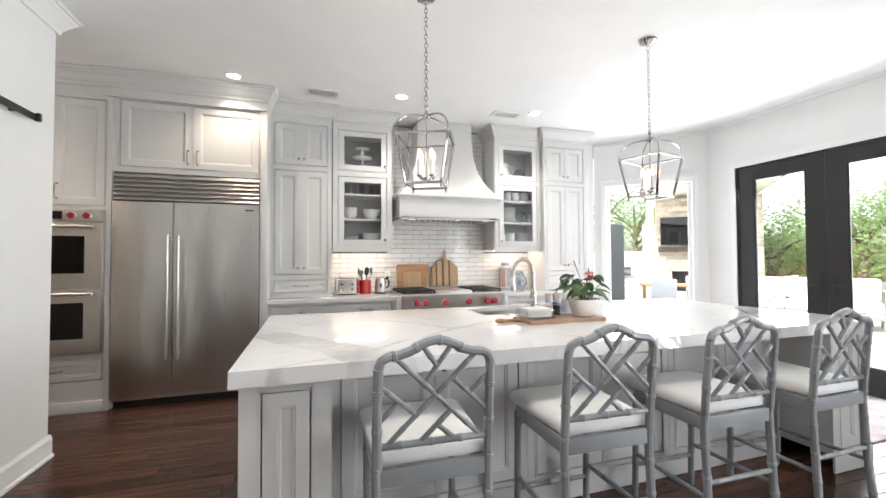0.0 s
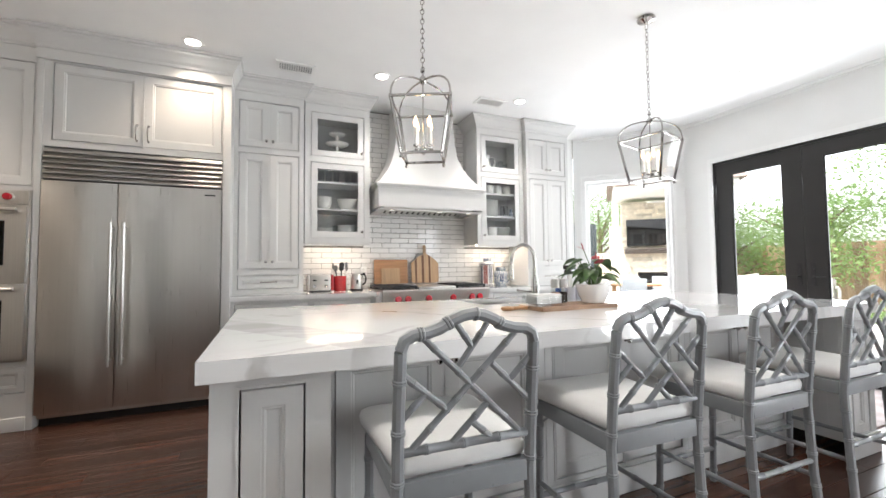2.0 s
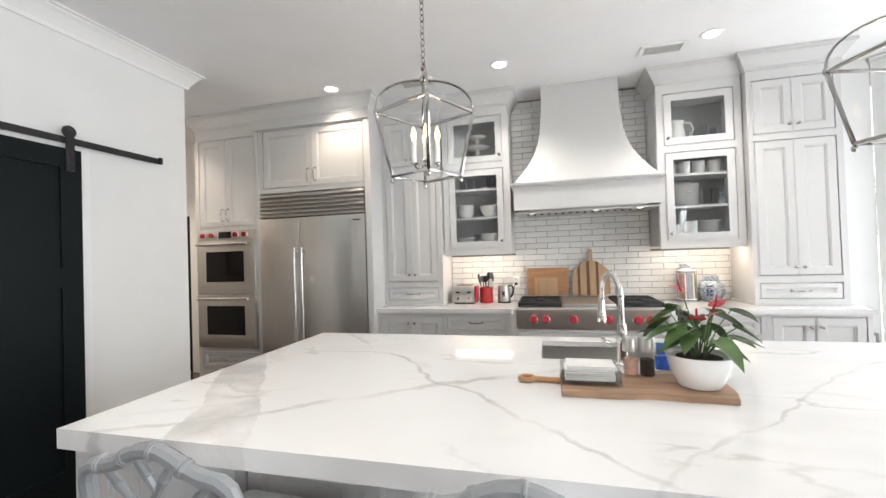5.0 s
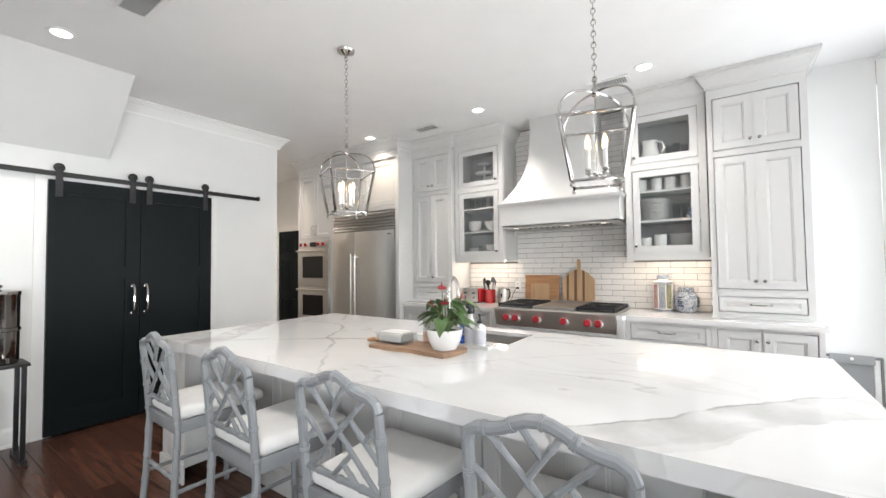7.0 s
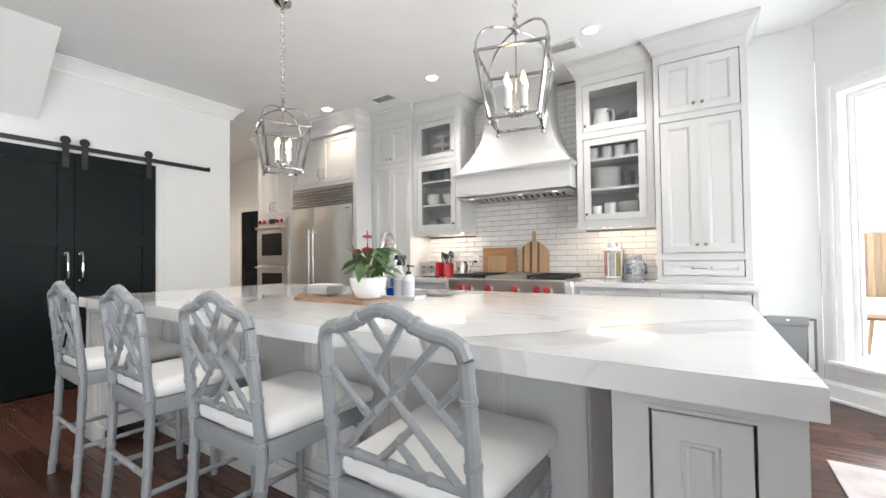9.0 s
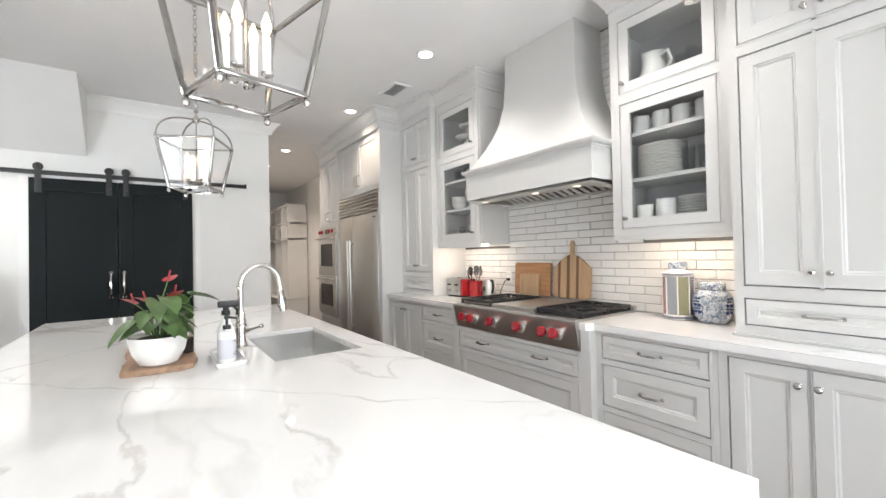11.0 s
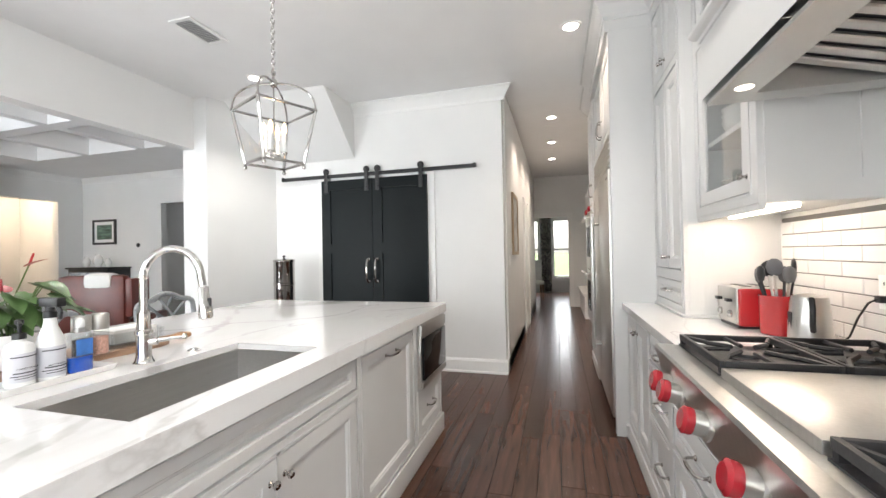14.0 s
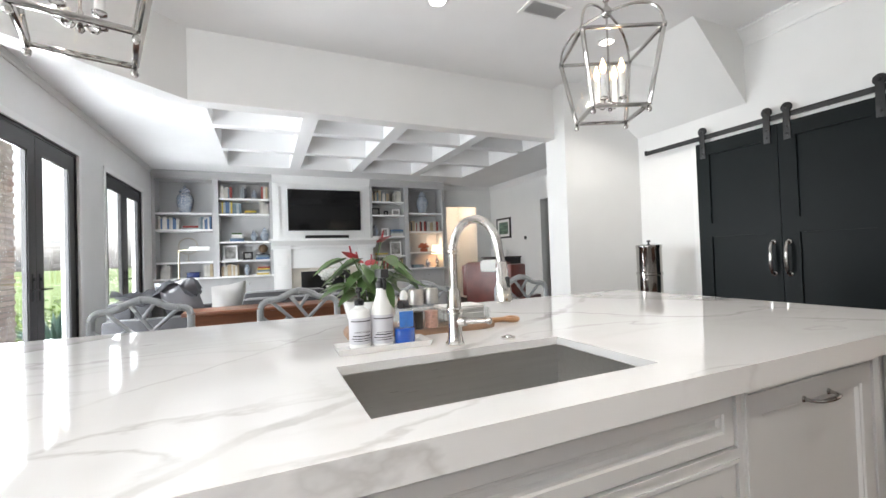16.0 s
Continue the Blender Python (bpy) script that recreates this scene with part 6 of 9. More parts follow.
# ---- things on the range wall ----
to = thing("toaster", (0.21, 4.675, CT), "chrome four-slice toaster with red ends", "toaster")
part("body", box(0.105, 0.315, 4.585, 4.77, CT + 0.012, CT + 0.185, bevel=0.022), STEELH, to)
part("end_panel", box(0.3155, 0.345, 4.59, 4.765, CT + 0.012, CT + 0.18, bevel=0.012), REDENAMEL, to, "red end panel")
part("end_panel", box(0.082, 0.1045, 4.59, 4.765, CT + 0.012, CT + 0.18, bevel=0.010), STEEL, to)
# openings are not cut: black strips stand for the shade inside them
for y in (4.63, 4.7):
    part("slot", box(0.13, 0.29, y, y + 0.028, CT + 0.1845, CT + 0.187), BLACKPLASTIC, to, "black strip for the shade in a bread opening")
for x in (0.15, 0.265):
    part("dial", lathe(bm_new(), (x, 4.5845, CT + 0.06), [(0.017, 0), (0.017, 0.008), (0.012, 0.014)], 16, ax=(0, -1, 0)), CHROME, to)
    part("lever", box(x - 0.018, x + 0.018, 4.563, 4.5845, CT + 0.115, CT + 0.13, bevel=0.003), BLACKPLASTIC, to)
part("base", box(0.11, 0.31, 4.595, 4.76, CT + 0.0005, CT + 0.0115), BLACKPLASTIC, to)
cr = thing("utensil_crock", (0.425, 4.70, CT), "red enamel crock full of black cooking utensils", "utensil crock")
part("crock", lathe(bm_new(), (0.425, 4.70, CT + 0.0005), [(0.060, 0), (0.066, 0.004), (0.068, 0.155), (0.071, 0.16), (0.066, 0.162), (0.064, 0.15), (0.062, 0.02)], 30), REDENAMEL, cr)
rng = random.Random(8)
for i in range(7):
    a = i * 0.9 + 0.3
    b0 = Vector((0.425 + 0.02 * math.cos(a), 4.70 + 0.02 * math.sin(a), CT + 0.06))
    tp = b0 + Vector((0.055 * math.cos(a), 0.035 * math.sin(a) - 0.01, rng.uniform(0.15, 0.19)))
    u = part("utensil", tube(bm_new(), [b0, tp], [0.005, 0.006], 8), STEEL if i % 3 == 0 else BLACKPLASTIC, cr, "cooking utensil handle")
    bm = bm_new()
    lathe(bm, tp + Vector((0, 0, -0.005)), [(0.006, 0), (0.022, 0.012), (0.029, 0.035), (0.024, 0.058), (0.008, 0.07)], 12)
    bm.transform(Matrix.Translation(tp) @ Matrix.Rotation(a, 4, "Z") @ Matrix.Diagonal((0.35, 1, 1, 1)) @ Matrix.Translation(-tp))
    part("head", bm, BLACKPLASTIC if i % 2 else mat("grey_silicone", (0.12, 0.12, 0.125), 0.5), u)
ke = thing("electric_kettle", (0.605, 4.715, CT), "brushed steel electric kettle with black handle", "kettle")
part("body", lathe(bm_new(), (0.605, 4.715, CT + 0.016), [(0.062, 0), (0.066, 0.004), (0.064, 0.06), (0.056, 0.14), (0.052, 0.16), (0.03, 0.168), (0.01, 0.171)], 28), STEEL, ke)
part("base", lathe(bm_new(), (0.605, 4.715, CT + 0.0005), [(0.068, 0), (0.070, 0.004), (0.066, 0.014)], 26), BLACKPLASTIC, ke)
part("handle", tube(bm_new(), [(0.65, 4.695, CT + 0.17), (0.69, 4.68, CT + 0.175), (0.705, 4.675, CT + 0.14), (0.7, 4.676, CT + 0.09), (0.675, 4.69, CT + 0.06)], 0.009, 10), BLACKPLASTIC, ke)
part("spout", prism(bm_new(), [(0.55, CT + 0.13), (0.527, CT + 0.172), (0.56, CT + 0.172)], 4.70, 4.73, "y"), STEEL, ke)
part("window", box(0.593, 0.617, 4.6515, 4.6545, CT + 0.04, CT + 0.12, bevel=0.001), BLACKPLASTIC, ke, "dark water window")
ot = thing("wall_outlet", (0.72, N, 1.12), "white double wall outlet on the tiles", "outlet")
part("plate", box(0.685, 0.755, N - 0.019, N - 0.0115, 1.065, 1.18, bevel=0.002), TRIM, ot)
for z in (1.085, 1.135):
    part("socket", box(0.70, 0.74, N - 0.021, N - 0.0195, z, z + 0.03, bevel=0.0006), BOTTLE, ot)
    # black sliver in place of the shaded pin hole
    part("slot", box(0.712, 0.716, N - 0.0218, N - 0.0212, z + 0.010, z + 0.022), BLACKPLASTIC, ot)
part("plug", box(0.705, 0.735, N - 0.045, N - 0.0215, 1.088, 1.112, bevel=0.004), BLACKPLASTIC, ot, "black plug")
part("cord", tube(bm_new(), [(0.72, N - 0.045, 1.10), (0.705, N - 0.06, 1.085), (0.68, N - 0.075, 1.03), (0.665, N - 0.09, 0.965), (0.645, N - 0.11, 0.928), (0.625, N - 0.13, 0.926)], 0.0035, 6), BLACKPLASTIC, ot, "black cord")


def leaning(name, bm, material, label, lean, y, z, category="cutting board", **more):
    """A board drawn upright over (x, z) and leant back against the wall."""
    bm.transform(Matrix.Translation((0, y, z)) @ Matrix.Rotation(radians(-lean), 4, "X"))
    return solid(name, bm, material, label, category, at=(1.2, y, z), **more)


def round_rect(x0, x1, z0, z1, r, n=4):
    out = []
    for cxx, czz, a0 in ((x1 - r, z0 + r, -90), (x1 - r, z1 - r, 0), (x0 + r, z1 - r, 90), (x0 + r, z0 + r, 180)):
        out += [(cxx + r * math.cos(radians(a0 + 90 * k / n)), czz + r * math.sin(radians(a0 + 90 * k / n))) for k in range(n + 1)]
    return out


leaning("cutting_board", prism(bm_new(), round_rect(0.835, 1.245, 0.0, 0.285, 0.015), -0.018, 0.0, "y"), WOODMID, "rectangular oak cutting board leaning on the tiles", 4, 4.842, 0.9755)
leaning("cutting_board", prism(bm_new(), round_rect(0.915, 1.14, 0.0, 0.185, 0.015), -0.016, 0.0, "y"), WOODLIGHT, "small maple cutting board leaning on another board", 5, 4.818, 0.9755)
pb = thing("paddle_board", (1.43, 4.81, 0.9665), "striped maple and walnut paddle board leaning on the tiles", "cutting board")
pb_m = Matrix.Translation((0.035, 4.835, 0.9755)) @ Matrix.Rotation(radians(-3.5), 4, "X")
strips = [(1.255, 1.30), (1.30, 1.325), (1.325, 1.385), (1.385, 1.415), (1.415, 1.475), (1.475, 1.50), (1.50, 1.56), (1.56, 1.605)]
def top_of(x):
    u = abs(x - 1.43) / 0.175
    return 0.355 - 0.115 * u ** 1.6 if u > 0.16 else 0.35
for i, (a, b) in enumerate(strips):
    pts = [(a, 0.02 if i == 0 else 0.0), (b, 0.02 if i == 7 else 0.0)] + [(b - (b - a) * k / 4, top_of(b - (b - a) * k / 4)) for k in range(5)]
    bm = prism(bm_new(), pts, -0.019, 0, "y")
    bm.transform(pb_m)
    part("strip", bm, WALNUT if i in (1, 3, 5) else WOODLIGHT, pb, "walnut strip" if i in (1, 3, 5) else "maple strip", smooth=None)
bm = prism(bm_new(), [(1.41, 0.345), (1.45, 0.345), (1.447, 0.385)] + [(1.43 + 0.017 * math.cos(radians(a)), 0.448 + 0.018 * math.sin(radians(a))) for a in range(0, 181, 30)] + [(1.413, 0.385)], -0.0185, -0.0005, "y")
bm.transform(pb_m)
part("handle", bm, WOODLIGHT, pb, smooth=None)


def patterned(name, base, ink, scale, kind):
    """Glazed porcelain with a painted pattern."""
    m = mat(name, base, 0.12, vary=0.03, coat=0.4)
    nt = m.node_tree
    b = nt.nodes["Principled BSDF"]
    co = nt.nodes.new("ShaderNodeTexCoord")
    fac = None
    if kind == "scroll":
        v = nt.nodes.new("ShaderNodeTexNoise"); v.inputs["Scale"].default_value, v.inputs["Detail"].default_value, v.inputs["Distortion"].default_value = scale, 3, 2.5
        nt.links.new(co.outputs["Object"], v.inputs[0])
        fac = v.outputs["Fac"]
        r = nt.nodes.new("ShaderNodeValToRGB")
        r.color_ramp.elements[0].position, r.color_ramp.elements[1].position = 0.47, 0.52
        nt.links.new(fac, r.inputs[0]); fac = r.outputs[0]
    else:
        acc = []
        for s in (1, -1):
            mp = nt.nodes.new("ShaderNodeMapping"); mp.inputs["Rotation"].default_value = (0, radians(45 * s), 0)
            w = nt.nodes.new("ShaderNodeTexWave"); w.inputs["Scale"].default_value = scale
            nt.links.new(co.outputs["Object"], mp.inputs[0]); nt.links.new(mp.outputs[0], w.inputs[0])
            r = nt.nodes.new("ShaderNodeValToRGB"); r.color_ramp.elements[0].position, r.color_ramp.elements[1].position = 0.66, 0.76
            nt.links.new(w.outputs["Fac"], r.inputs[0]); acc.append(r.outputs[0])
        mx = nt.nodes.new("ShaderNodeMath"); mx.operation = "MAXIMUM"
        nt.links.new(acc[0], mx.inputs[0]); nt.links.new(acc[1], mx.inputs[1]); fac = mx.outputs[0]
    mixn = nt.nodes.new("ShaderNodeMixRGB")
    nt.links.new(fac, mixn.inputs[0])
    nt.links.new(b.inputs["Base Color"].links[0].from_socket, mixn.inputs[1])
    mixn.inputs[2].default_value = (*ink, 1)
    nt.links.new(mixn.outputs[0], b.inputs["Base Color"])
    return m


LATTICE = patterned("lattice_porcelain", (0.74, 0.74, 0.71), (0.05, 0.065, 0.12), 29, "lattice")
LATTICEY = patterned("yellow_lattice_porcelain", (0.60, 0.56, 0.27), (0.06, 0.07, 0.09), 29, "lattice")
LATTICER = patterned("red_lattice_porcelain", (0.66, 0.60, 0.57), (0.36, 0.05, 0.05), 29, "lattice")
BLUEWHITE = patterned("blue_white_porcelain", (0.62, 0.65, 0.67), (0.13, 0.18, 0.27), 55, "scroll")
BLUE = mat("cobalt_glaze", (0.02, 0.035, 0.13), 0.15, vary=0.2, coat=0.4)
jx, jy, jz = 2.300, 4.775, CT + 0.0005
jt = thing("lidded_jar", (jx, jy, jz), "tall octagonal porcelain jar with coloured lattice panels", "porcelain jar")
for i in range(8):
    a0, a1 = radians(22.5 + 45 * i), radians(67.5 + 45 * i)
    bm = bm_new()
    r = 0.086
    q = [(r * math.cos(a0), r * math.sin(a0)), (r * math.cos(a1), r * math.sin(a1)), (0.9 * r * math.cos(a1), 0.9 * r * math.sin(a1)), (0.9 * r * math.cos(a0), 0.9 * r * math.sin(a0))]
    prism(bm, [(jx + u, jy + v) for u, v in q], jz + 0.03, jz + 0.262)
    part("panel", bm, (LATTICER, LATTICE, LATTICEY, LATTICE)[i % 4], jt, "lattice painted panel", smooth=None)
for z, r in ((0.0, 0.089), (0.2622, 0.089)):
    part("band", lathe(bm_new(), (jx, jy, jz + z), [(r - 0.01, 0), (r, 0.004), (r, 0.024), (r - 0.012, 0.0295)], 8), WHITECHINA, jt, "white glazed band", smooth=None)
    for dz in (0.008, 0.015):
        part("line", lathe(bm_new(), (jx, jy, jz + z + dz), [(r - 0.004, 0), (r + 0.0008, 0.0005), (r + 0.0008, 0.0045), (r - 0.004, 0.005)], 8), BLUE, jt, "cobalt blue line", smooth=None)
for i in range(8):
    a0 = radians(22.5 + 45 * i)
    part("edge_rib", rod(bm_new(), (jx + 0.0855 * math.cos(a0), jy + 0.0855 * math.sin(a0), jz + 0.03), (jx + 0.0855 * math.cos(a0), jy + 0.0855 * math.sin(a0), jz + 0.262), 0.004, seg=8), WHITECHINA, jt)
part("neck", lathe(bm_new(), (jx, jy, jz + 0.2918), [(0.075, 0), (0.045, 0.012), (0.04, 0.02)], 24), WHITECHINA, jt)
part("lid", lathe(bm_new(), (jx, jy, jz + 0.312), [(0.048, 0), (0.052, 0.003), (0.052, 0.034), (0.046, 0.042), (0.01, 0.045)], 24), BLUEWHITE, jt)
gx, gy, gz = 2.495, 4.765, CT + 0.0005
gj = thing("ginger_jar", (gx, gy, gz), "round blue and white porcelain ginger jar with lid", "porcelain jar")
part("body", lathe(bm_new(), (gx, gy, gz), [(0.066, 0), (0.072, 0.006), (0.095, 0.05), (0.105, 0.10), (0.098, 0.15), (0.075, 0.182), (0.058, 0.19)], 36), BLUEWHITE, gj)
part("lid", lathe(bm_new(), (gx, gy, gz + 0.1905), [(0.062, 0), (0.065, 0.004), (0.065, 0.036), (0.058, 0.046), (0.02, 0.05)], 30), BLUEWHITE, gj)
for a in (-115, -20):
    ca, sa = math.cos(radians(a)), math.sin(radians(a))
    for u, z, w, h in ((0, 0.145, 0.05, 0.007), (0, 0.128, 0.036, 0.006), (-0.014, 0.108, 0.018, 0.016), (0.014, 0.108, 0.018, 0.016), (0, 0.088, 0.05, 0.006), (-0.014, 0.068, 0.018, 0.016), (0.014, 0.068, 0.018, 0.016)):
        rr = 0.1068 - 0.9 * (z - 0.105) ** 2
        bm = box(-0.002, 0.0015, u - w / 2, u + w / 2, z - h / 2, z + h / 2)
        bm.transform(Matrix.Translation((gx, gy, gz)) @ Matrix.Rotation(radians(a), 4, "Z") @ Matrix.Translation((rr - abs(u) * 0.08, 0, 0)))
        part("mark", bm, BLUE, gj, "dark blue painted mark", smooth=None)


# ---- dishes behind the glass ----
def bowl(x, y, z, r, h, name="bowl", n=1, label="white china bowl on a cabinet shelf"):
    for i in range(n):
        zz = z + i * h * 0.42
        solid(name, lathe(bm_new(), (x, y, zz), [(r * 0.45, 0.0005), (r * 0.5, 0.004), (r * 0.85, h * 0.5), (r, h), (r * 0.96, h), (r * 0.8, h * 0.52), (r * 0.42, 0.012)], 24), WHITECHINA, label, name, "dishes in the cabinets", at=(x, y, zz))


def plates(x, y, z, r, n, step=0.0125):
    for i in range(n):
        zz = z + i * step
        solid("plate", lathe(bm_new(), (x, y, zz), [(r * 0.6, 0.0005), (r * 0.64, 0.003), (r, 0.0105), (r, 0.0140), (r * 0.62, 0.007)], 28), WHITECHINA, "white china plate in a stack", "plate", "dishes in the cabinets", at=(x, y, zz))


def mug(x, y, z, r=0.05, h=0.115, a=0.5):
    t = thing("mug", (x, y, z), "white china mug on a cabinet shelf", "mug", "dishes in the cabinets")
    part("cup", lathe(bm_new(), (x, y, z), [(r * 0.8, 0.0005), (r * 0.9, 0.004), (r, h * 0.3), (r, h), (r * 0.92, h), (r * 0.9, 0.01)], 20), WHITECHINA, t)
    ca, sa = math.cos(a), math.sin(a)
    part("handle", tube(bm_new(), [(x + ca * (r - 0.003 + o), y + sa * (r - 0.003 + o), z + h * f) for o, f in ((0, 0.8), (0.022, 0.78), (0.03, 0.55), (0.022, 0.32), (0, 0.28))], 0.005, 8), WHITECHINA, t)


def tumbler(x, y, z, r=0.032, h=0.12):
    o = solid("glass_tumbler", lathe(bm_new(), (x, y, z), [(r * 0.8, 0.0005), (r * 0.85, 0.006), (r, h), (r * 0.94, h), (r * 0.8, 0.012)], 18), CABGLASS, "clear drinking glass on a cabinet shelf", "glass", "dishes in the cabinets", at=(x, y, z))
    o.visible_shadow = False


zs = (1.532, 1.798, 2.083, 2.326)
cake = thing("tiered_stand", (0.39, 4.67, zs[3]), "white three-tier scalloped cake stand", "cake stand")
part("column", lathe(bm_new(), (0.39, 4.67, zs[3]), [(0.05, 0.0005), (0.045, 0.008), (0.02, 0.03), (0.02, 0.30), (0.026, 0.31), (0.008, 0.33)], 16), WHITECHINA, cake)
for h, r in ((0.06, 0.15), (0.175, 0.125), (0.285, 0.09)):
    part("tier", lathe(bm_new(), (0.39, 4.67, zs[3] + h), [(0.015, 0), (r * 0.8, 0.006), (r, 0.022), (r * 0.98, 0.024), (r * 0.75, 0.012)], 28), WHITECHINA, cake)
for x in (0.22, 0.30, 0.38, 0.50, 0.57):
    tumbler(x, 4.66, zs[2])
bowl(0.25, 4.66, zs[1], 0.085, 0.07, n=3)
bowl(0.50, 4.68, zs[1], 0.11, 0.115)
bowl(0.50, 4.69, zs[0], 0.11, 0.07, n=2)
plates(0.25, 4.68, zs[0], 0.11, 5)
tumbler(0.36, 4.60, zs[0], 0.03, 0.09)
pit = thing("pitcher", (2.235, 4.69, zs[3]), "white china pitcher on a cabinet shelf", "pitcher")
part("body", lathe(bm_new(), (2.235, 4.69, zs[3]), [(0.065, 0.0005), (0.085, 0.02), (0.098, 0.085), (0.075, 0.17), (0.064, 0.21), (0.074, 0.255), (0.070, 0.255), (0.058, 0.21)], 26), WHITECHINA, pit)
part("handle", tube(bm_new(), [(2.288, 4.655, zs[3] + 0.23), (2.345, 4.635, zs[3] + 0.225), (2.365, 4.63, zs[3] + 0.16), (2.31, 4.645, zs[3] + 0.07)], 0.010, 10), WHITECHINA, pit)
for x, h in ((2.40, 0.18), (2.46, 0.2), (2.53, 0.17)):
    tumbler(x, 4.67, zs[3], 0.03, h)
for x, a in ((2.155, 3.6), (2.285, 3.0), (2.40, 0.2), (2.53, 0.2)):
    mug(x, 4.66, zs[2], a=a)
plates(2.265, 4.70, zs[1], 0.14, 13, 0.0155)
tumbler(2.45, 4.62, zs[1], 0.036, 0.14); tumbler(2.52, 4.66, zs[1], 0.034, 0.15)
solid("small_vase", lathe(bm_new(), (2.56, 4.60, zs[1]), [(0.02, 0.0005), (0.032, 0.03), (0.014, 0.07), (0.02, 0.10)], 20), BLUEWHITE, "small blue and white vase", "vase", at=(2.56, 4.60, zs[1]))
mug(2.185, 4.635, zs[0], 0.05, 0.10, 2.0); mug(2.31, 4.635, zs[0], 0.055, 0.125, 2.0)
plates(2.475, 4.69, zs[0], 0.11, 8, 0.0165)

# ---- living room ----
FRONT, WALLY = -4.83, -5.20


def bookcase(x0, x1, shelves, top, label):
    t = thing("bookcase", ((x0 + x1) / 2, -5.0, 0), label, "bookcase", "built-in bookcases")
    part("base", box(x0, x1, FRONT - 0.06, WALLY + 0.001, 0.001, 0.93), SHELFGREY, t, smooth=None)
    m = (x0 + x1) / 2
    for a, b, k in ((x0 + 0.04, m - 0.004, m - 0.05), (m + 0.004, x1 - 0.04, m + 0.05)):
        bm = panel_front(-b, -a, 0.14, 0.87, 0.0, 0.06)
        bm.transform(Matrix.Translation((0, FRONT - 0.0585, 0)) @ Matrix.Rotation(math.pi, 4, "Z"))
        d = part("door", bm, SHELFGREY, t)
        part("knob", lathe(bm_new(), (k, FRONT - 0.0575, 0.80), [(0.008, 0), (0.006, 0.012), (0.013, 0.018), (0.008, 0.026)], 12, ax=(0, 1, 0)), CHROME, d)
    part("counter", box(x0 - 0.001, x1 + 0.001, WALLY + 0.001, FRONT + 0.03, 0.9305, 0.965, bevel=0.004), TRIM, t)
    part("back", box(x0, x1, WALLY + 0.001, WALLY + 0.014, 0.9655, top), SHELFGREY, t, smooth=None)
    for a in (x0, x1 - 0.05):
        part("side", box(a, a + 0.05, WALLY + 0.0145, FRONT, 0.9655, top), SHELFGREY, t, smooth=None)
    for z in shelves:
        part("shelf", box(x0 + 0.0505, x1 - 0.0505, WALLY + 0.0145, FRONT - 0.015, z - 0.035, z), TRIM, t, smooth=None)
    part("head", box(x0, x1, WALLY + 0.001, FRONT, top + 0.0005, LZ - 0.001), SHELFGREY, t, smooth=None)
    part("crown", prism(bm_new(), [(FRONT + 0.0005, LZ - 0.11), (FRONT + 0.012, LZ - 0.11), (FRONT + 0.03, LZ - 0.07), (FRONT + 0.07, LZ - 0.02), (FRONT + 0.075, LZ - 0.002), (FRONT + 0.0005, LZ - 0.002)], x0, x1, "x"), SHELFGREY, t, smooth=None)
    return t


bookcase(2.72, 3.695, (1.256, 1.84, 2.14), 2.74, "grey painted built-in bookcase with jar and books")
bookcase(1.755, 2.718, (1.26, 1.61, 2.13, 2.42), 2.74, "grey painted built-in bookcase full of books")
bookcase(-0.97, -0.155, (1.26, 1.68, 2.14, 2.43), 2.74, "grey painted built-in bookcase with books and frames")
bookcase(-1.87, -0.972, (1.32, 1.78, 2.19), 2.74, "grey painted built-in bookcase with jar and coral")
BOOKC = [mat("book_cloth", c, 0.7, vary=0.12, scale=12, bump=0.1, bump_scale=200) for c in ((0.55, 0.53, 0.48), (0.10, 0.17, 0.30), (0.30, 0.06, 0.05), (0.62, 0.60, 0.56), (0.16, 0.22, 0.26), (0.45, 0.36, 0.24), (0.07, 0.07, 0.08), (0.60, 0.45, 0.08), (0.36, 0.40, 0.42))]
PAGES = mat("paper_pages", (0.70, 0.66, 0.58), 0.9, vary=0.1, scale=60, stretch=(1, 1, 30))
rng = random.Random(31)


def book_row(x0, x1, z, tones=range(9)):
    """Upright books from x0 to x1, spines towards the room."""
    x = x0
    while x < x1 - 0.02:
        w, h, d = rng.uniform(0.022, 0.045), rng.uniform(0.17, 0.245), rng.uniform(0.14, 0.19)
        w = min(w, x1 - x)
        m = BOOKC[rng.choice(list(tones))]
        t = thing("book", (x, -4.95, z), "upright cloth-bound book on a shelf", "book", "books on the shelves")
        f = FRONT - 0.05 - rng.uniform(0, 0.03)
        bm = bx(bx(box(x, x + 0.003, f - d, f, z + 0.0005, z + h), x + w - 0.0045, x + w - 0.0015, f - d, f, z + 0.0005, z + h), x + 0.003, x + w - 0.0045, f - 0.004, f, z + 0.0005, z + h)
        part("cover", bm, m, t, smooth=None)
        part("pages", box(x + 0.0032, x + w - 0.0047, f - d + 0.004, f - 0.0045, z + 0.004, z + h - 0.005), PAGES, t, smooth=None)
        x += w


def book_pile(x, z, n, w=0.24):
    zz = z + 0.0005
    for i in range(n):
        h = rng.uniform(0.022, 0.04)
        o = rng.uniform(-0.012, 0.012)
        solid("book", box(x - w / 2 + o, x + w / 2 + o, FRONT - 0.23, FRONT - 0.06 + o, zz, zz + h, bevel=0.003), BOOKC[rng.randrange(9)], "closed book lying in a pile", "book", "books on the shelves", at=(x, -4.95, zz))
        zz += h + 0.0006
    return zz


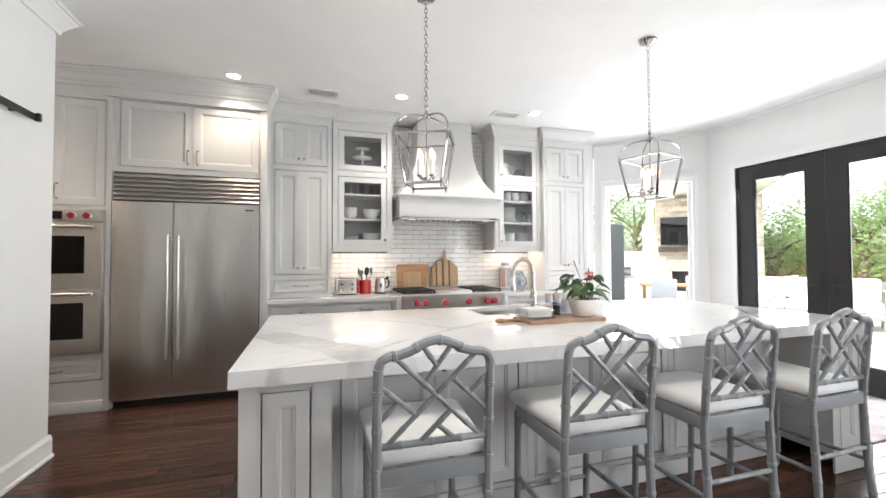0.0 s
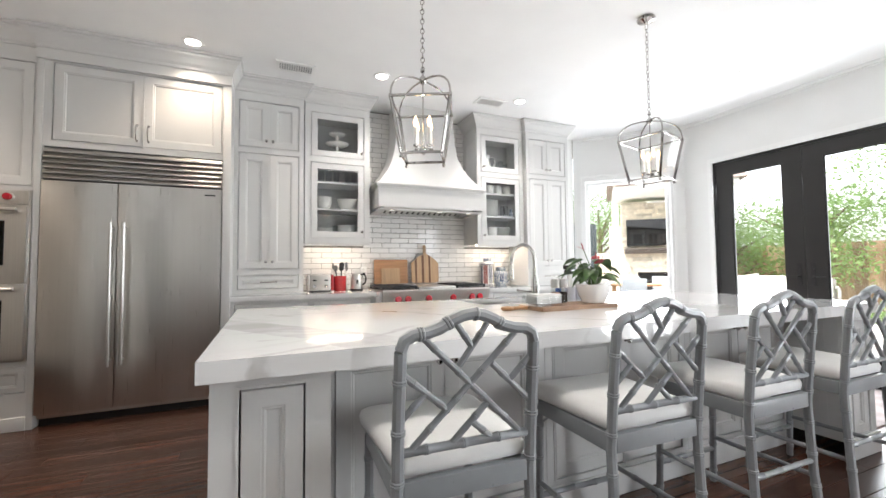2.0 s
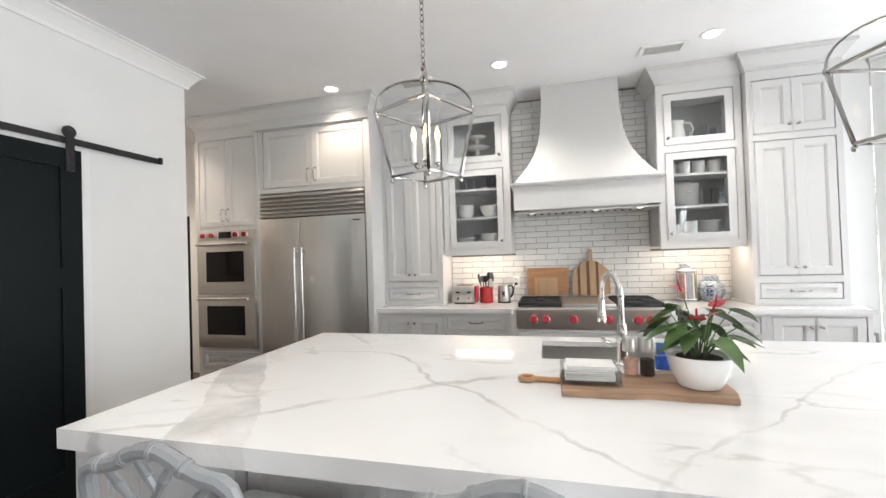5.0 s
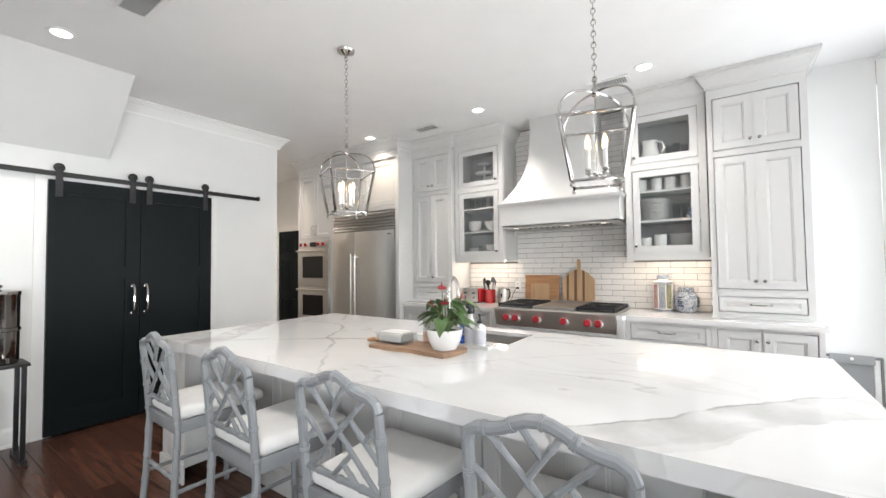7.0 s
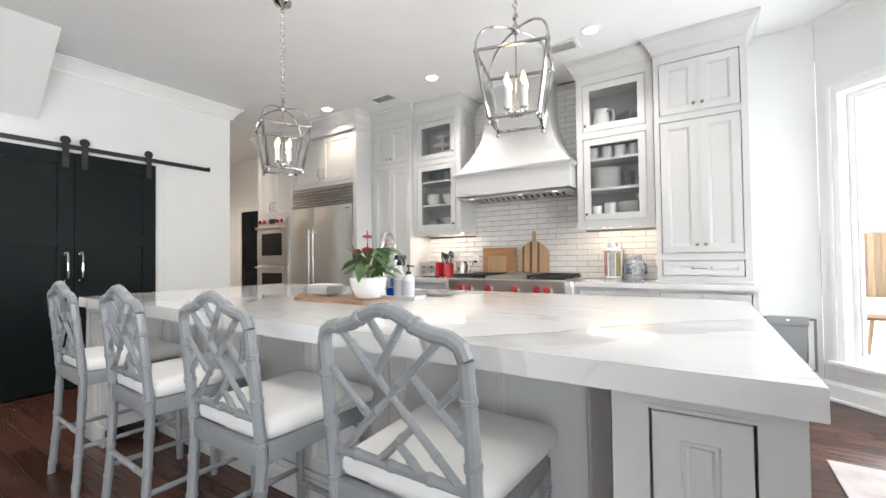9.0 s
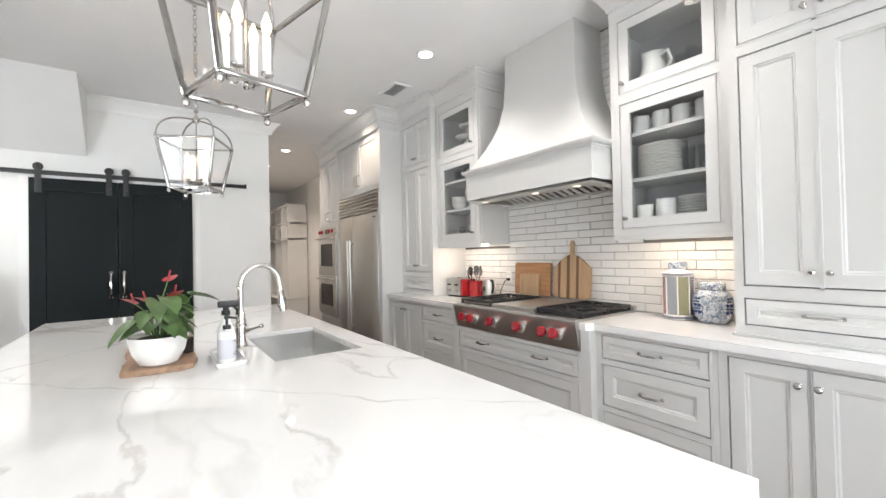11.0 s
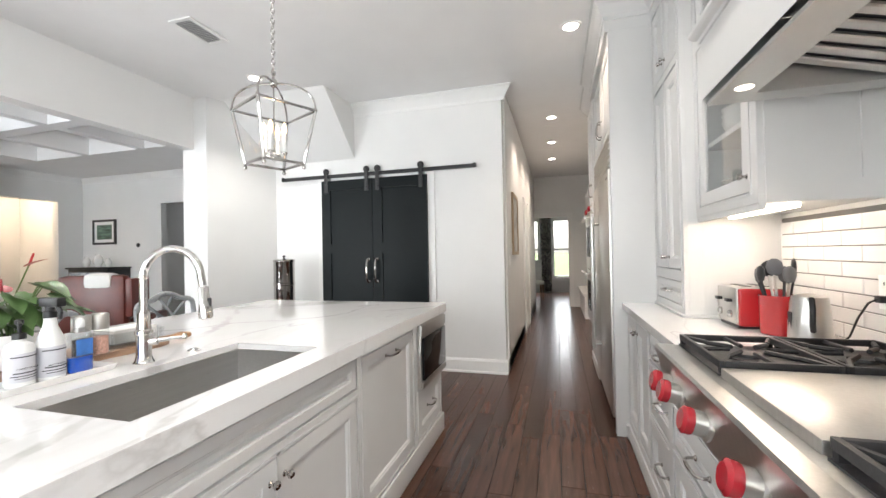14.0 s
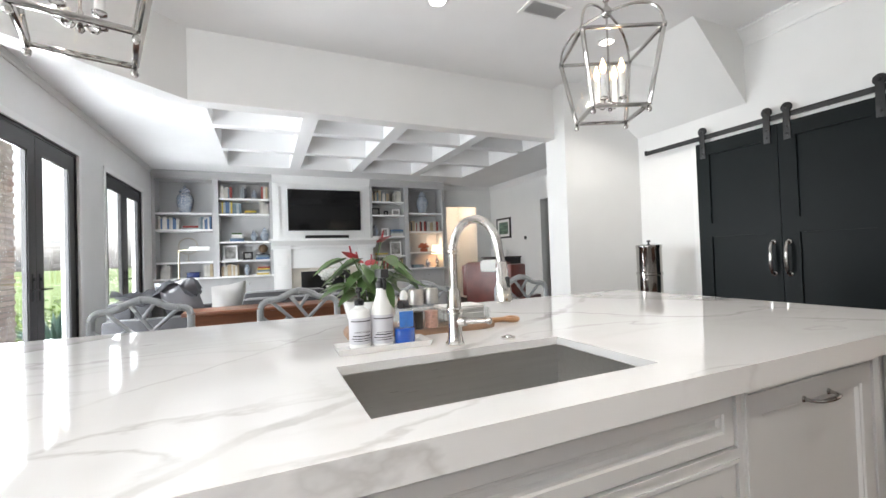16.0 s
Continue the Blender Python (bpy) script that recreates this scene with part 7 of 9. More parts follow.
def jar(x, z, s, name="ginger_jar", lab="tall blue and white porcelain jar on a shelf"):
    y = FRONT - 0.19
    t = thing(name, (x, y, z), lab, "porcelain jar", "blue and white jars")
    part("body", lathe(bm_new(), (x, y, z + 0.0005), [(0.08 * s, 0), (0.085 * s, 0.01), (0.14 * s, 0.18 * s), (0.15 * s, 0.26 * s), (0.13 * s, 0.33 * s), (0.08 * s, 0.38 * s), (0.075 * s, 0.40 * s)], 26), BLUEWHITE, t)
    part("lid", lathe(bm_new(), (x, y, z + 0.401 * s), [(0.09 * s, 0), (0.10 * s, 0.01 * s), (0.07 * s, 0.07 * s), (0.02 * s, 0.10 * s), (0.022 * s, 0.12 * s), (0.006 * s, 0.15 * s)], 22), BLUEWHITE, t)
    return t


def frame_photo(x, z, w, h, m=None):
    t = thing("framed_photo", (x, FRONT - 0.2, z), "small standing picture frame on a shelf", "photo")
    y = FRONT - 0.16
    part("frame", slab_with_holes(bm_new(), x - w / 2, x + w / 2, z + 0.0005, z + h, [(x - w / 2 + 0.03, x + w / 2 - 0.03, z + 0.03, z + h - 0.03)], y - 0.02, y), m or TRIM, t, smooth=None)
    part("picture", box(x - w / 2 + 0.028, x + w / 2 - 0.028, y - 0.016, y - 0.01, z + 0.028, z + h - 0.028), mat("faded_print", (0.35, 0.34, 0.33), 0.5, vary=0.6, scale=9), t, smooth=None)
    part("stand", box(x - 0.02, x + 0.02, y - 0.08, y - 0.0205, z + 0.0005, z + 0.02), BLACKMETAL, t)


C0 = 0.9655
# bay by the patio doors
jar(3.22, 2.1405, 0.95)
book_row(3.30, 3.62, 1.8405, (0, 3, 4, 1)); book_pile(3.12, 1.8405, 2, 0.26); book_row(2.80, 3.0, 1.8405, (1, 3, 4, 8))
book_row(3.45, 3.60, C0, (3, 0)); book_row(2.79, 2.93, C0, (3, 0, 5))
t = thing("storage_box", (3.1, -4.95, C0), "low blue lidded box on the counter", "box")
part("box", box(3.0, 3.2, FRONT - 0.2, FRONT - 0.05, C0 + 0.0005, C0 + 0.08, bevel=0.004), BLUE, t)
part("lid", box(2.995, 3.205, FRONT - 0.205, FRONT - 0.045, C0 + 0.0805, C0 + 0.10, bevel=0.004), BLUE, t)
wreath = tube(bm_new(), [(3.2 + 0.15 * math.cos(a), FRONT - 0.30, 1.545 + 0.15 * math.sin(a)) for a in (2 * math.pi * i / 20 for i in range(20))], 0.012, 6, closed=True)
tube(wreath, [(3.2, FRONT - 0.30, 1.2605), (3.2, FRONT - 0.30, 1.385)], 0.008, 6)
lathe(wreath, (3.2, FRONT - 0.30, 1.2563), [(0.05, 0), (0.05, 0.008), (0.01, 0.012)], 16)
solid("ring_sculpture", wreath, mat("pale_twig", (0.45, 0.42, 0.36), 0.8, vary=0.3, bump=0.5), "pale woven ring sculpture on a stand", "sculpture", at=(3.2, -5.1, 1.26))
# second bay
book_row(2.45, 2.66, 2.4205, (2, 4, 0, 3)); book_row(2.20, 2.32, 2.4205, (6, 8)); book_row(1.83, 1.95, 2.4205, (2, 5, 3)); jar(2.07, 2.4205, 0.35, "small_jar", "small blue and white lidded jar")
book_row(2.30, 2.66, 2.1305, (1, 4, 7, 8)); book_row(1.82, 1.98, 2.1305, (3, 0)); book_pile(2.13, 2.1305, 2, 0.2)
zz = book_pile(2.38, 1.6105, 2); jar(2.09, 1.6105, 0.42, "small_jar", "small blue and white lidded jar"); jar(1.90, 1.6105, 0.5, "small_jar", "small blue and white lidded jar")
t = thing("planter", (2.38, -4.97, zz), "white trough planter with green succulents", "planter")
part("trough", box(2.29, 2.47, FRONT - 0.2, FRONT - 0.1, zz, zz + 0.07, bevel=0.006), WHITECHINA, t)
for i in range(7):
    part("succulent", lathe(bm_new(), (2.31 + i * 0.024, FRONT - 0.15 + 0.015 * (i % 2), zz + 0.0705), [(0.004, 0), (0.016, 0.01), (0.018, 0.02), (0.006, 0.032)], 8), LEAF, t)
frame_photo(2.50, 1.2605, 0.24, 0.28); frame_photo(2.20, 1.2605, 0.17, 0.15, BLACKMETAL)
zz = book_pile(1.93, 1.2605, 3)
t = thing("globe", (1.93, -4.97, zz), "small brown globe on a stack of books", "globe")
part("sphere", lathe(bm_new(), (1.93, FRONT - 0.15, zz + 0.02), [(0.085 * math.sin(math.pi * k / 12), 0.085 - 0.085 * math.cos(math.pi * k / 12)) for k in range(13)], 22), mat("globe_brown", (0.14, 0.09, 0.05), 0.4, vary=0.5, scale=14), t)
part("foot", lathe(bm_new(), (1.93, FRONT - 0.15, zz), [(0.05, 0), (0.045, 0.01), (0.012, 0.019)], 16), BLACKMETAL, t)
book_row(2.36, 2.66, C0, (2, 0, 4, 3, 5)); jar(2.22, C0, 0.4, "small_jar", "small blue and white lidded jar"); book_pile(1.93, C0, 5, 0.22)
# bays on the other side of the chimney
book_row(-0.60, -0.22, 2.4305, (4, 3, 5, 6)); book_row(-0.88, -0.72, 2.4305, (3, 0))
frame_photo(-0.32, 2.1405, 0.18, 0.16, BLACKMETAL); frame_photo(-0.55, 2.1405, 0.10, 0.10, BLACKMETAL); frame_photo(-0.78, 2.1405, 0.18, 0.14)
jar(-0.30, 1.6805, 0.5, "small_jar", "small blue and white bottle jar"); frame_photo(-0.52, 1.6805, 0.15, 0.18); book_pile(-0.78, 1.6805, 5)
book_pile(-0.42, 1.2605, 2); frame_photo(-0.75, 1.2605, 0.26, 0.30)
book_row(-0.50, -0.22, C0, (3, 2, 6, 0)); book_row(-0.88, -0.52, C0, (3, 2, 6, 0, 5))
jar(-1.42, 2.1905, 0.95)
book_row(-1.78, -1.05, 1.7805, (3, 2, 0, 6, 5))
coral = bm_new()
for i in range(16):
    a, b = rng.uniform(0, 6.28), rng.uniform(0.2, 1.3)
    p = Vector((-1.42, FRONT - 0.17, 1.40))
    q = p + Vector((0.13 * math.cos(a) * math.cos(b) * 1.2, 0.06 * math.sin(a), 0.13 * math.sin(b)))
    tube(coral, [p, p.lerp(q, 0.5) + Vector((0, 0, 0.02)), q], [0.022, 0.028, 0.012], 7)
bx(coral, -1.49, -1.35, FRONT - 0.22, FRONT - 0.12, 1.3205, 1.395)
solid("coral_sculpture", coral, mat("red_coral", (0.36, 0.10, 0.05), 0.7, vary=0.3, bump=0.4), "branching red coral on a block", "sculpture", at=(-1.42, -5.0, 1.32))
book_pile(-1.25, C0, 2); jar(-1.52, C0, 0.4, "small_jar", "small blue and white lidded jar")


def table_lamp(x, y, z, h):
    t = thing("table_lamp", (x, y, z), "lit table lamp with a cream drum shade", "table lamp")
    part("base", lathe(bm_new(), (x, y, z + 0.0005), [(0.06, 0), (0.055, 0.012), (0.016, 0.03), (0.04, 0.09), (0.045, 0.14), (0.012, 0.2), (0.008, h - 0.16)], 20), CHROME, t)
    part("shade", lathe(bm_new(), (x, y, z + h - 0.2), [(0.13, 0), (0.095, 0.2), (0.093, 0.2), (0.128, 0.0)], 28), glow("lamp_shade", (1.0, 0.78, 0.55), 1.6), t, "glowing cream drum shade")
    lamp("table_lamp_light", "POINT", 0.7, Matrix.Translation((x, y, z + h + 0.05)), (1.0, 0.75, 0.5), radius=0.06)


table_lamp(-1.72, FRONT - 0.13, C0, 0.50)
# chimney breast, mantel and television
ch = thing("fireplace", (0.8, FRONT, 0), "white panelled fireplace with mantel and dark firebox", "fireplace")
part("breast", slab_with_holes(bm_new(), -0.153, 1.753, 0.001, LZ - 0.001, [(0.36, 1.20, 0, 0.93)], WALLY + 0.001, FRONT), TRIM, ch, smooth=None)
part("crown", prism(bm_new(), [(FRONT + 0.0005, LZ - 0.14), (FRONT + 0.015, LZ - 0.14), (FRONT + 0.08, LZ - 0.02), (FRONT + 0.08, LZ - 0.002), (FRONT + 0.0005, LZ - 0.002)], -0.153, 1.753, "x"), TRIM, ch, smooth=None)
part("overmantel_trim", slab_with_holes(bm_new(), -0.06, 1.66, 1.70, 2.72, [(-0.02, 1.62, 1.69, 2.68)], FRONT + 0.0005, FRONT + 0.02), TRIM, ch, smooth=None)
for a in (-0.20, 1.42):
    part("pilaster", box(a + 0.02, a + 0.32, FRONT + 0.0005, FRONT + 0.10, 0.001, 1.44, bevel=0.004), TRIM, ch)
    part("pilaster_panel", box(a + 0.07, a + 0.27, FRONT + 0.1005, FRONT + 0.112, 0.2, 1.02, bevel=0.004), TRIM, ch)
    part("pilaster_cap", box(a + 0.08, a + 0.26, FRONT + 0.1005, FRONT + 0.112, 1.12, 1.36, bevel=0.004), TRIM, ch)
part("frieze", box(0.122, 1.438, FRONT + 0.0005, FRONT + 0.06, 1.06, 1.44, bevel=0.003), TRIM, ch)
part("mantel_moulding", prism(bm_new(), [(FRONT + 0.0005, 1.4405), (FRONT + 0.11, 1.4405), (FRONT + 0.12, 1.50), (FRONT + 0.17, 1.55), (FRONT + 0.20, 1.585), (FRONT + 0.0005, 1.585)], -0.23, 1.79, "x"), TRIM, ch, smooth=None)
part("mantel_shelf", box(-0.27, 1.83, FRONT + 0.0005, FRONT + 0.24, 1.5855, 1.635, bevel=0.006), TRIM, ch)
part("firebox", slab_with_holes(bm_new(), 0.30, 1.26, 0.002, 0.99, [(0.40, 1.16, 0, 0.89)], FRONT + 0.0005, FRONT + 0.03), BLACKMETAL, ch, "black metal firebox surround", smooth=None)
part("firebox_back", box(0.362, 1.198, WALLY + 0.0015, WALLY + 0.02, 0.002, 0.928), CASTIRON, ch, smooth=None)
part("slip", slab_with_holes(bm_new(), 0.1225, 1.4375, 0.002, 1.0595, [(0.302, 1.258, 0, 0.988)], FRONT + 0.0005, FRONT + 0.02), mat("cream_stone", (0.62, 0.58, 0.51), 0.4, vary=0.08), ch, "cream stone surround", smooth=None)
part("hearth", box(-0.2, 1.76, FRONT + 0.115, FRONT + 0.55, 0.001, 0.03, bevel=0.005), mat("hearth_stone", (0.5, 0.47, 0.42), 0.4, vary=0.1), ch)
tv = thing("television", (0.765, FRONT, 1.8), "large black flat-screen television over the mantel", "television")
part("case", box(0.055, 1.475, FRONT + 0.012, FRONT + 0.05, 1.80, 2.62, bevel=0.005), BLACKPLASTIC, tv)
part("screen", box(0.068, 1.462, FRONT + 0.0505, FRONT + 0.054, 1.818, 2.608), BLACKGLASS, tv, "glossy black screen")
part("mount", box(0.5, 1.0, FRONT + 0.0005, FRONT + 0.0115, 2.0, 2.4), BLACKMETAL, tv)
solid("soundbar", box(0.33, 1.17, FRONT + 0.08, FRONT + 0.17, 1.6355, 1.70, bevel=0.01), BLACKPLASTIC, "slim black soundbar on the mantel", "soundbar", at=(0.75, FRONT + 0.12, 1.636))


# sofas
SOFA = mat("charcoal_upholstery", (0.05, 0.05, 0.055), 0.9, vary=0.15, scale=8, bump=0.3, bump_scale=300, sheen=0.3)
THROW = mat("grey_throw", (0.11, 0.11, 0.12), 0.95, vary=0.3, scale=10, bump=0.5, bump_scale=90)


def puff(bm, x0, x1, y0, y1, z0, z1, r=0.05):
    bx(bm, x0, x1, y0, y1, z0, z1, bevel=min(r, (x1 - x0) / 2.5, (y1 - y0) / 2.5, (z1 - z0) / 2.5))
    return bm


def sofa(x, y, turn, w, label):
    t = thing("sofa", (0, 0, 0), label, "sofa")
    part("base", puff(bm_new(), -w / 2, w / 2, -0.45, 0.45, 0.10, 0.34, 0.03), SOFA, t)
    part("back", puff(bm_new(), -w / 2 + 0.16, w / 2 - 0.16, -0.45, -0.22, 0.3405, 0.82, 0.06), SOFA, t)
    for s in (-1, 1):
        part("arm", puff(bm_new(), min(s * w / 2, s * (w / 2 - 0.158)), max(s * w / 2, s * (w / 2 - 0.158)), -0.45, 0.45, 0.3405, 0.64, 0.05), SOFA, t)
    n = 2
    for i in range(n):
        a = -w / 2 + 0.165 + i * (w - 0.33) / n
        part("seat_cushion", puff(bm_new(), a + 0.003, a + (w - 0.33) / n - 0.003, -0.215, 0.46, 0.3405, 0.50, 0.05), SOFA, t)
        part("back_cushion", puff(bm_new(), a + 0.003, a + (w - 0.33) / n - 0.003, -0.215, -0.03, 0.505, 0.88, 0.07), SOFA, t)
    for a in (-1, 1):
        for b in (-1, 1):
            part("leg", rod(bm_new(), (a * (w / 2 - 0.08), b * 0.38, 0.0005), (a * (w / 2 - 0.08), b * 0.38, 0.0995), 0.02, 0.028), BLACKMETAL, t)
    t.matrix_basis = pose(x, y, 0, 0, 0, turn)
    return t


sofa(1.25, -1.55, 180, 2.1, "charcoal grey upholstered sofa facing the fireplace")
sofa(3.02, -2.35, 90, 1.5, "charcoal grey sofa beside the patio doors with a throw")
bm = bm_new()
rng = random.Random(5)
g = [[bm.verts.new((2.60 + 0.75 * i / 12 + rng.uniform(-0.02, 0.02), -2.05 + 0.55 * j / 8, 0.90 + 0.09 * math.sin(i * 0.9 + j) * math.cos(j * 1.3) + 0.06 * math.sin(i * 0.5) + rng.uniform(-0.015, 0.015))) for j in range(9)] for i in range(13)]
for i in range(12):
    for j in range(8):
        bm.faces.new((g[i][j], g[i + 1][j], g[i + 1][j + 1], g[i][j + 1]))
bmesh.ops.solidify(bm, geom=bm.faces[:], thickness=0.03)
solid("throw_blanket", bm, THROW, "rumpled grey throw over the sofa back", "blanket", at=(2.95, -1.8, 0.88), smooth=70)


def pillow(x, y, z, turn, m, label, s=0.24):
    bm = bm_new()
    n = 8
    for sgn in (-1, 1):
        gr = [[bm.verts.new((s * u, sgn * 0.075 * max(0, (1 - abs(u) ** 2.5) * (1 - abs(v) ** 2.5)) ** 0.6, s * v * (1 - 0.08 * (1 - abs(u))))) for v in (-1 + 2 * j / n for j in range(n + 1))] for u in (-1 + 2 * i / n for i in range(n + 1))]
        for i in range(n):
            for j in range(n):
                bm.faces.new((gr[i][j], gr[i + 1][j], gr[i + 1][j + 1], gr[i][j + 1]))
    bmesh.ops.remove_doubles(bm, verts=bm.verts[:], dist=0.0005)
    o = solid("pillow", bm, m, label, "pillow", "sofa pillows", smooth=80)
    o.matrix_basis = pose(x, y, z, -25, 8, turn)
    return o


pillow(2.30, -1.80, 0.80, 20, FABRIC, "plump white square pillow on the sofa", 0.19)
pillow(2.78, -1.68, 0.86, -15, patterned("grey_white_weave", (0.20, 0.20, 0.21), (0.10, 0.10, 0.11), 60, "lattice"), "grey patterned pillow on the sofa", 0.20)
# console table behind the sofa
REDWOOD = mat("cherry_wood", (0.20, 0.075, 0.035), 0.3, vary=0.25, scale=3, stretch=(1, 8, 8), coat=0.2)
ct_ = thing("console_table", (1.5, -0.82, 0), "long cherry wood console table behind the sofa", "console table")
part("top", box(0.55, 2.60, -1.03, -0.62, 0.735, 0.77, bevel=0.006), REDWOOD, ct_)
part("apron", slab_with_holes(bm_new(), 0.62, 2.53, -0.98, -0.67, [(0.645, 2.505, -0.955, -0.695)], 0.63, 0.7345, "z"), REDWOOD, ct_, smooth=None)
for a in (0.60, 2.49):
    for b in (-1.0, -0.71):
        part("leg", box(a, a + 0.06, b, b + 0.06, 0.0005, 0.6295, bevel=0.004), REDWOOD, ct_)
# coffee table with white flowers
cf = thing("coffee_table", (0.95, -3.2, 0), "dark wood coffee table by the fireplace", "coffee table")
part("top", box(0.4, 1.5, -3.55, -2.85, 0.42, 0.46, bevel=0.006), WALNUT, cf)
for a in (0.45, 1.39):
    for b in (-3.5, -2.96):
        part("leg", box(a, a + 0.06, b, b + 0.06, 0.0005, 0.4195), WALNUT, cf)
fl = thing("flower_vase", (0.95, -3.2, 0.46), "white hydrangeas in a white vase", "flowers")
part("vase", lathe(bm_new(), (0.95, -3.2, 0.4605), [(0.06, 0), (0.08, 0.06), (0.06, 0.2), (0.05, 0.30), (0.06, 0.33)], 20), WHITECHINA, fl)
PETAL = mat("white_petals", (0.80, 0.80, 0.78), 0.7, vary=0.05)
rng = random.Random(9)
for i in range(7):
    a, r, h = i * 0.9, 0.13 if i else 0.0, rng.uniform(0.42, 0.66)
    c = Vector((0.95 + r * math.cos(a), -3.2 + r * math.sin(a), 0.46 + h))
    part("stem", tube(bm_new(), [(0.95, -3.2, 0.77), c - Vector((0, 0, 0.05))], 0.005, 5), STEM, fl)
    bm = bm_new()
    for k in range(70):
        d = Vector((rng.gauss(0, 1), rng.gauss(0, 1), rng.gauss(0, 1))).normalized()
        p = c + d * rng.uniform(0.06, 0.085)
        u = d.orthogonal().normalized() * 0.02
        v = d.cross(u)
        bm.faces.new([bm.verts.new(p + q) for q in (u, v, -u, -v)])
    part("bloom", bm, PETAL, fl, "white flower head", smooth=None)
# leather wing chair
LEATHER = mat("red_brown_leather", (0.10, 0.020, 0.014), 0.35, vary=0.25, scale=7, bump=0.15, bump_scale=120)
wc = thing("wing_chair", (0, 0, 0), "red-brown leather wing chair with a white throw", "armchair")
part("seat", puff(bm_new(), -0.30, 0.30, -0.30, 0.36, 0.30, 0.50, 0.05), LEATHER, wc)
part("back", puff(bm_new(), -0.32, 0.32, -0.42, -0.28, 0.30, 1.12, 0.06), LEATHER, wc)
for s in (-1, 1):
    part("wing", puff(bm_new(), min(s * 0.31, s * 0.39), max(s * 0.31, s * 0.39), -0.40, -0.05, 0.66, 1.08, 0.035), LEATHER, wc)
    part("arm", puff(bm_new(), min(s * 0.305, s * 0.40), max(s * 0.305, s * 0.40), -0.30, 0.34, 0.30, 0.655, 0.04), LEATHER, wc)
    for b in (-0.34, 0.28):
        part("leg", rod(bm_new(), (s * 0.30, b, 0.0005), (s * 0.29, b, 0.299), 0.018, 0.03), WALNUT, wc)
wc.matrix_basis = pose(-1.05, -1.10, 0, 0, 0, 115)
bm = puff(bm_new(), -0.06, 0.20, -0.445, -0.255, 0.98, 1.14, 0.05)
o = solid("throw_blanket", bm, FABRIC, "white throw folded over the chair back", "blanket")
o.matrix_basis = pose(-1.05, -1.10, 0, 0, 0, 115)
# reading lamp
fl2 = thing("floor_lamp", (3.1, -3.6, 0), "slim brass pharmacy floor lamp with a glass shade", "floor lamp")
BRASS = mat("pale_brass", (0.60, 0.52, 0.36), 0.25, 1.0, vary=0.05)
part("foot", lathe(bm_new(), (3.1, -3.6, 0.0005), [(0.13, 0), (0.13, 0.012), (0.02, 0.025)], 24), BRASS, fl2)
part("pole", rod(bm_new(), (3.1, -3.6, 0.02), (3.1, -3.6, 1.42), 0.009), BRASS, fl2)
part("arm", rod(bm_new(), (3.1, -3.6, 1.42), (2.88, -3.5, 1.43), 0.007), BRASS, fl2)
part("shade", box(2.68, 2.95, -3.56, -3.46, 1.41, 1.475, bevel=0.02), BOTTLE, fl2, "white glass shade")
# corner cabinet and painting
cc = thing("display_cabinet", (-3.1, -4.4, 0), "black cabinet with blue and white painted doors", "cabinet")
part("body", box(-3.32, -2.92, -4.95, -3.95, 0.08, 1.12, bevel=0.004), BLACKMETAL, cc)
part("top", box(-3.325, -2.89, -4.98, -3.92, 1.1205, 1.15, bevel=0.005), BLACKMETAL, cc)
for a in (-4.90, -4.43):
    part("door", box(-2.9195, -2.905, a, a + 0.43, 0.16, 1.06, bevel=0.003), BLUEWHITE, cc, "blue and white painted door")
for a in (-4.93, -4.0):
    for b in (-3.30, -2.97):
        part("foot", box(b, b + 0.04, a, a + 0.04, 0.0005, 0.0795), BLACKMETAL, cc)
for yy, s in ((-4.75, 0.5), (-4.45, 0.6), (-4.2, 0.42)):
    t = thing("small_jar", (-3.1, yy, 1.151), "pale porcelain jar on the dark cabinet", "porcelain jar", "jars on the cabinet")
    part("body", lathe(bm_new(), (-3.1, yy, 1.1505), [(0.06 * s, 0), (0.13 * s, 0.15 * s), (0.12 * s, 0.28 * s), (0.06 * s, 0.36 * s), (0.07 * s, 0.40 * s)], 20), WHITECHINA, t)
pa = thing("painting", (-3.32, -4.6, 1.6), "small landscape painting in a black frame", "painting")
part("frame", slab_with_holes(bm_new(), -4.90, -4.30, 1.58, 2.06, [(-4.86, -4.34, 1.62, 2.02)], -3.3295, -3.30, "x"), BLACKMETAL, pa, smooth=None)
part("mat_board", slab_with_holes(bm_new(), -4.862, -4.338, 1.618, 2.022, [(-4.80, -4.40, 1.68, 1.96)], -3.3285, -3.312, "x"), TRIM, pa, smooth=None)
part("canvas", box(-3.3282, -3.316, -4.802, -4.398, 1.678, 1.962), mat("landscape", (0.10, 0.16, 0.12), 0.6, vary=0.8, scale=5, stretch=(1, 1, 4)), pa, smooth=None)
solid("thermostat", lathe(bm_new(), (-3.3295, -3.75, 1.55), [(0.04, 0), (0.04, 0.015), (0.03, 0.02)], 20, ax=(1, 0, 0)), BLACKPLASTIC, "small round black wall thermostat", "thermostat", at=(-3.32, -3.75, 1.55))
lamp("passage_lamp", "POINT", 14, Matrix.Translation((-2.5, -6.2, 2.6)), (1.0, 0.78, 0.58), radius=0.1)
solid("ceiling_lamp", lathe(bm_new(), (-2.5, -6.2, 2.899), [(0.12, 0), (0.14, -0.03), (0.10, -0.08), (0.02, -0.10)], 24), glow("ceiling_lamp_glass", (1.0, 0.82, 0.62), 4), "lit round ceiling lamp in the passage", "ceiling lamp", at=(-2.5, -6.2, 2.9))

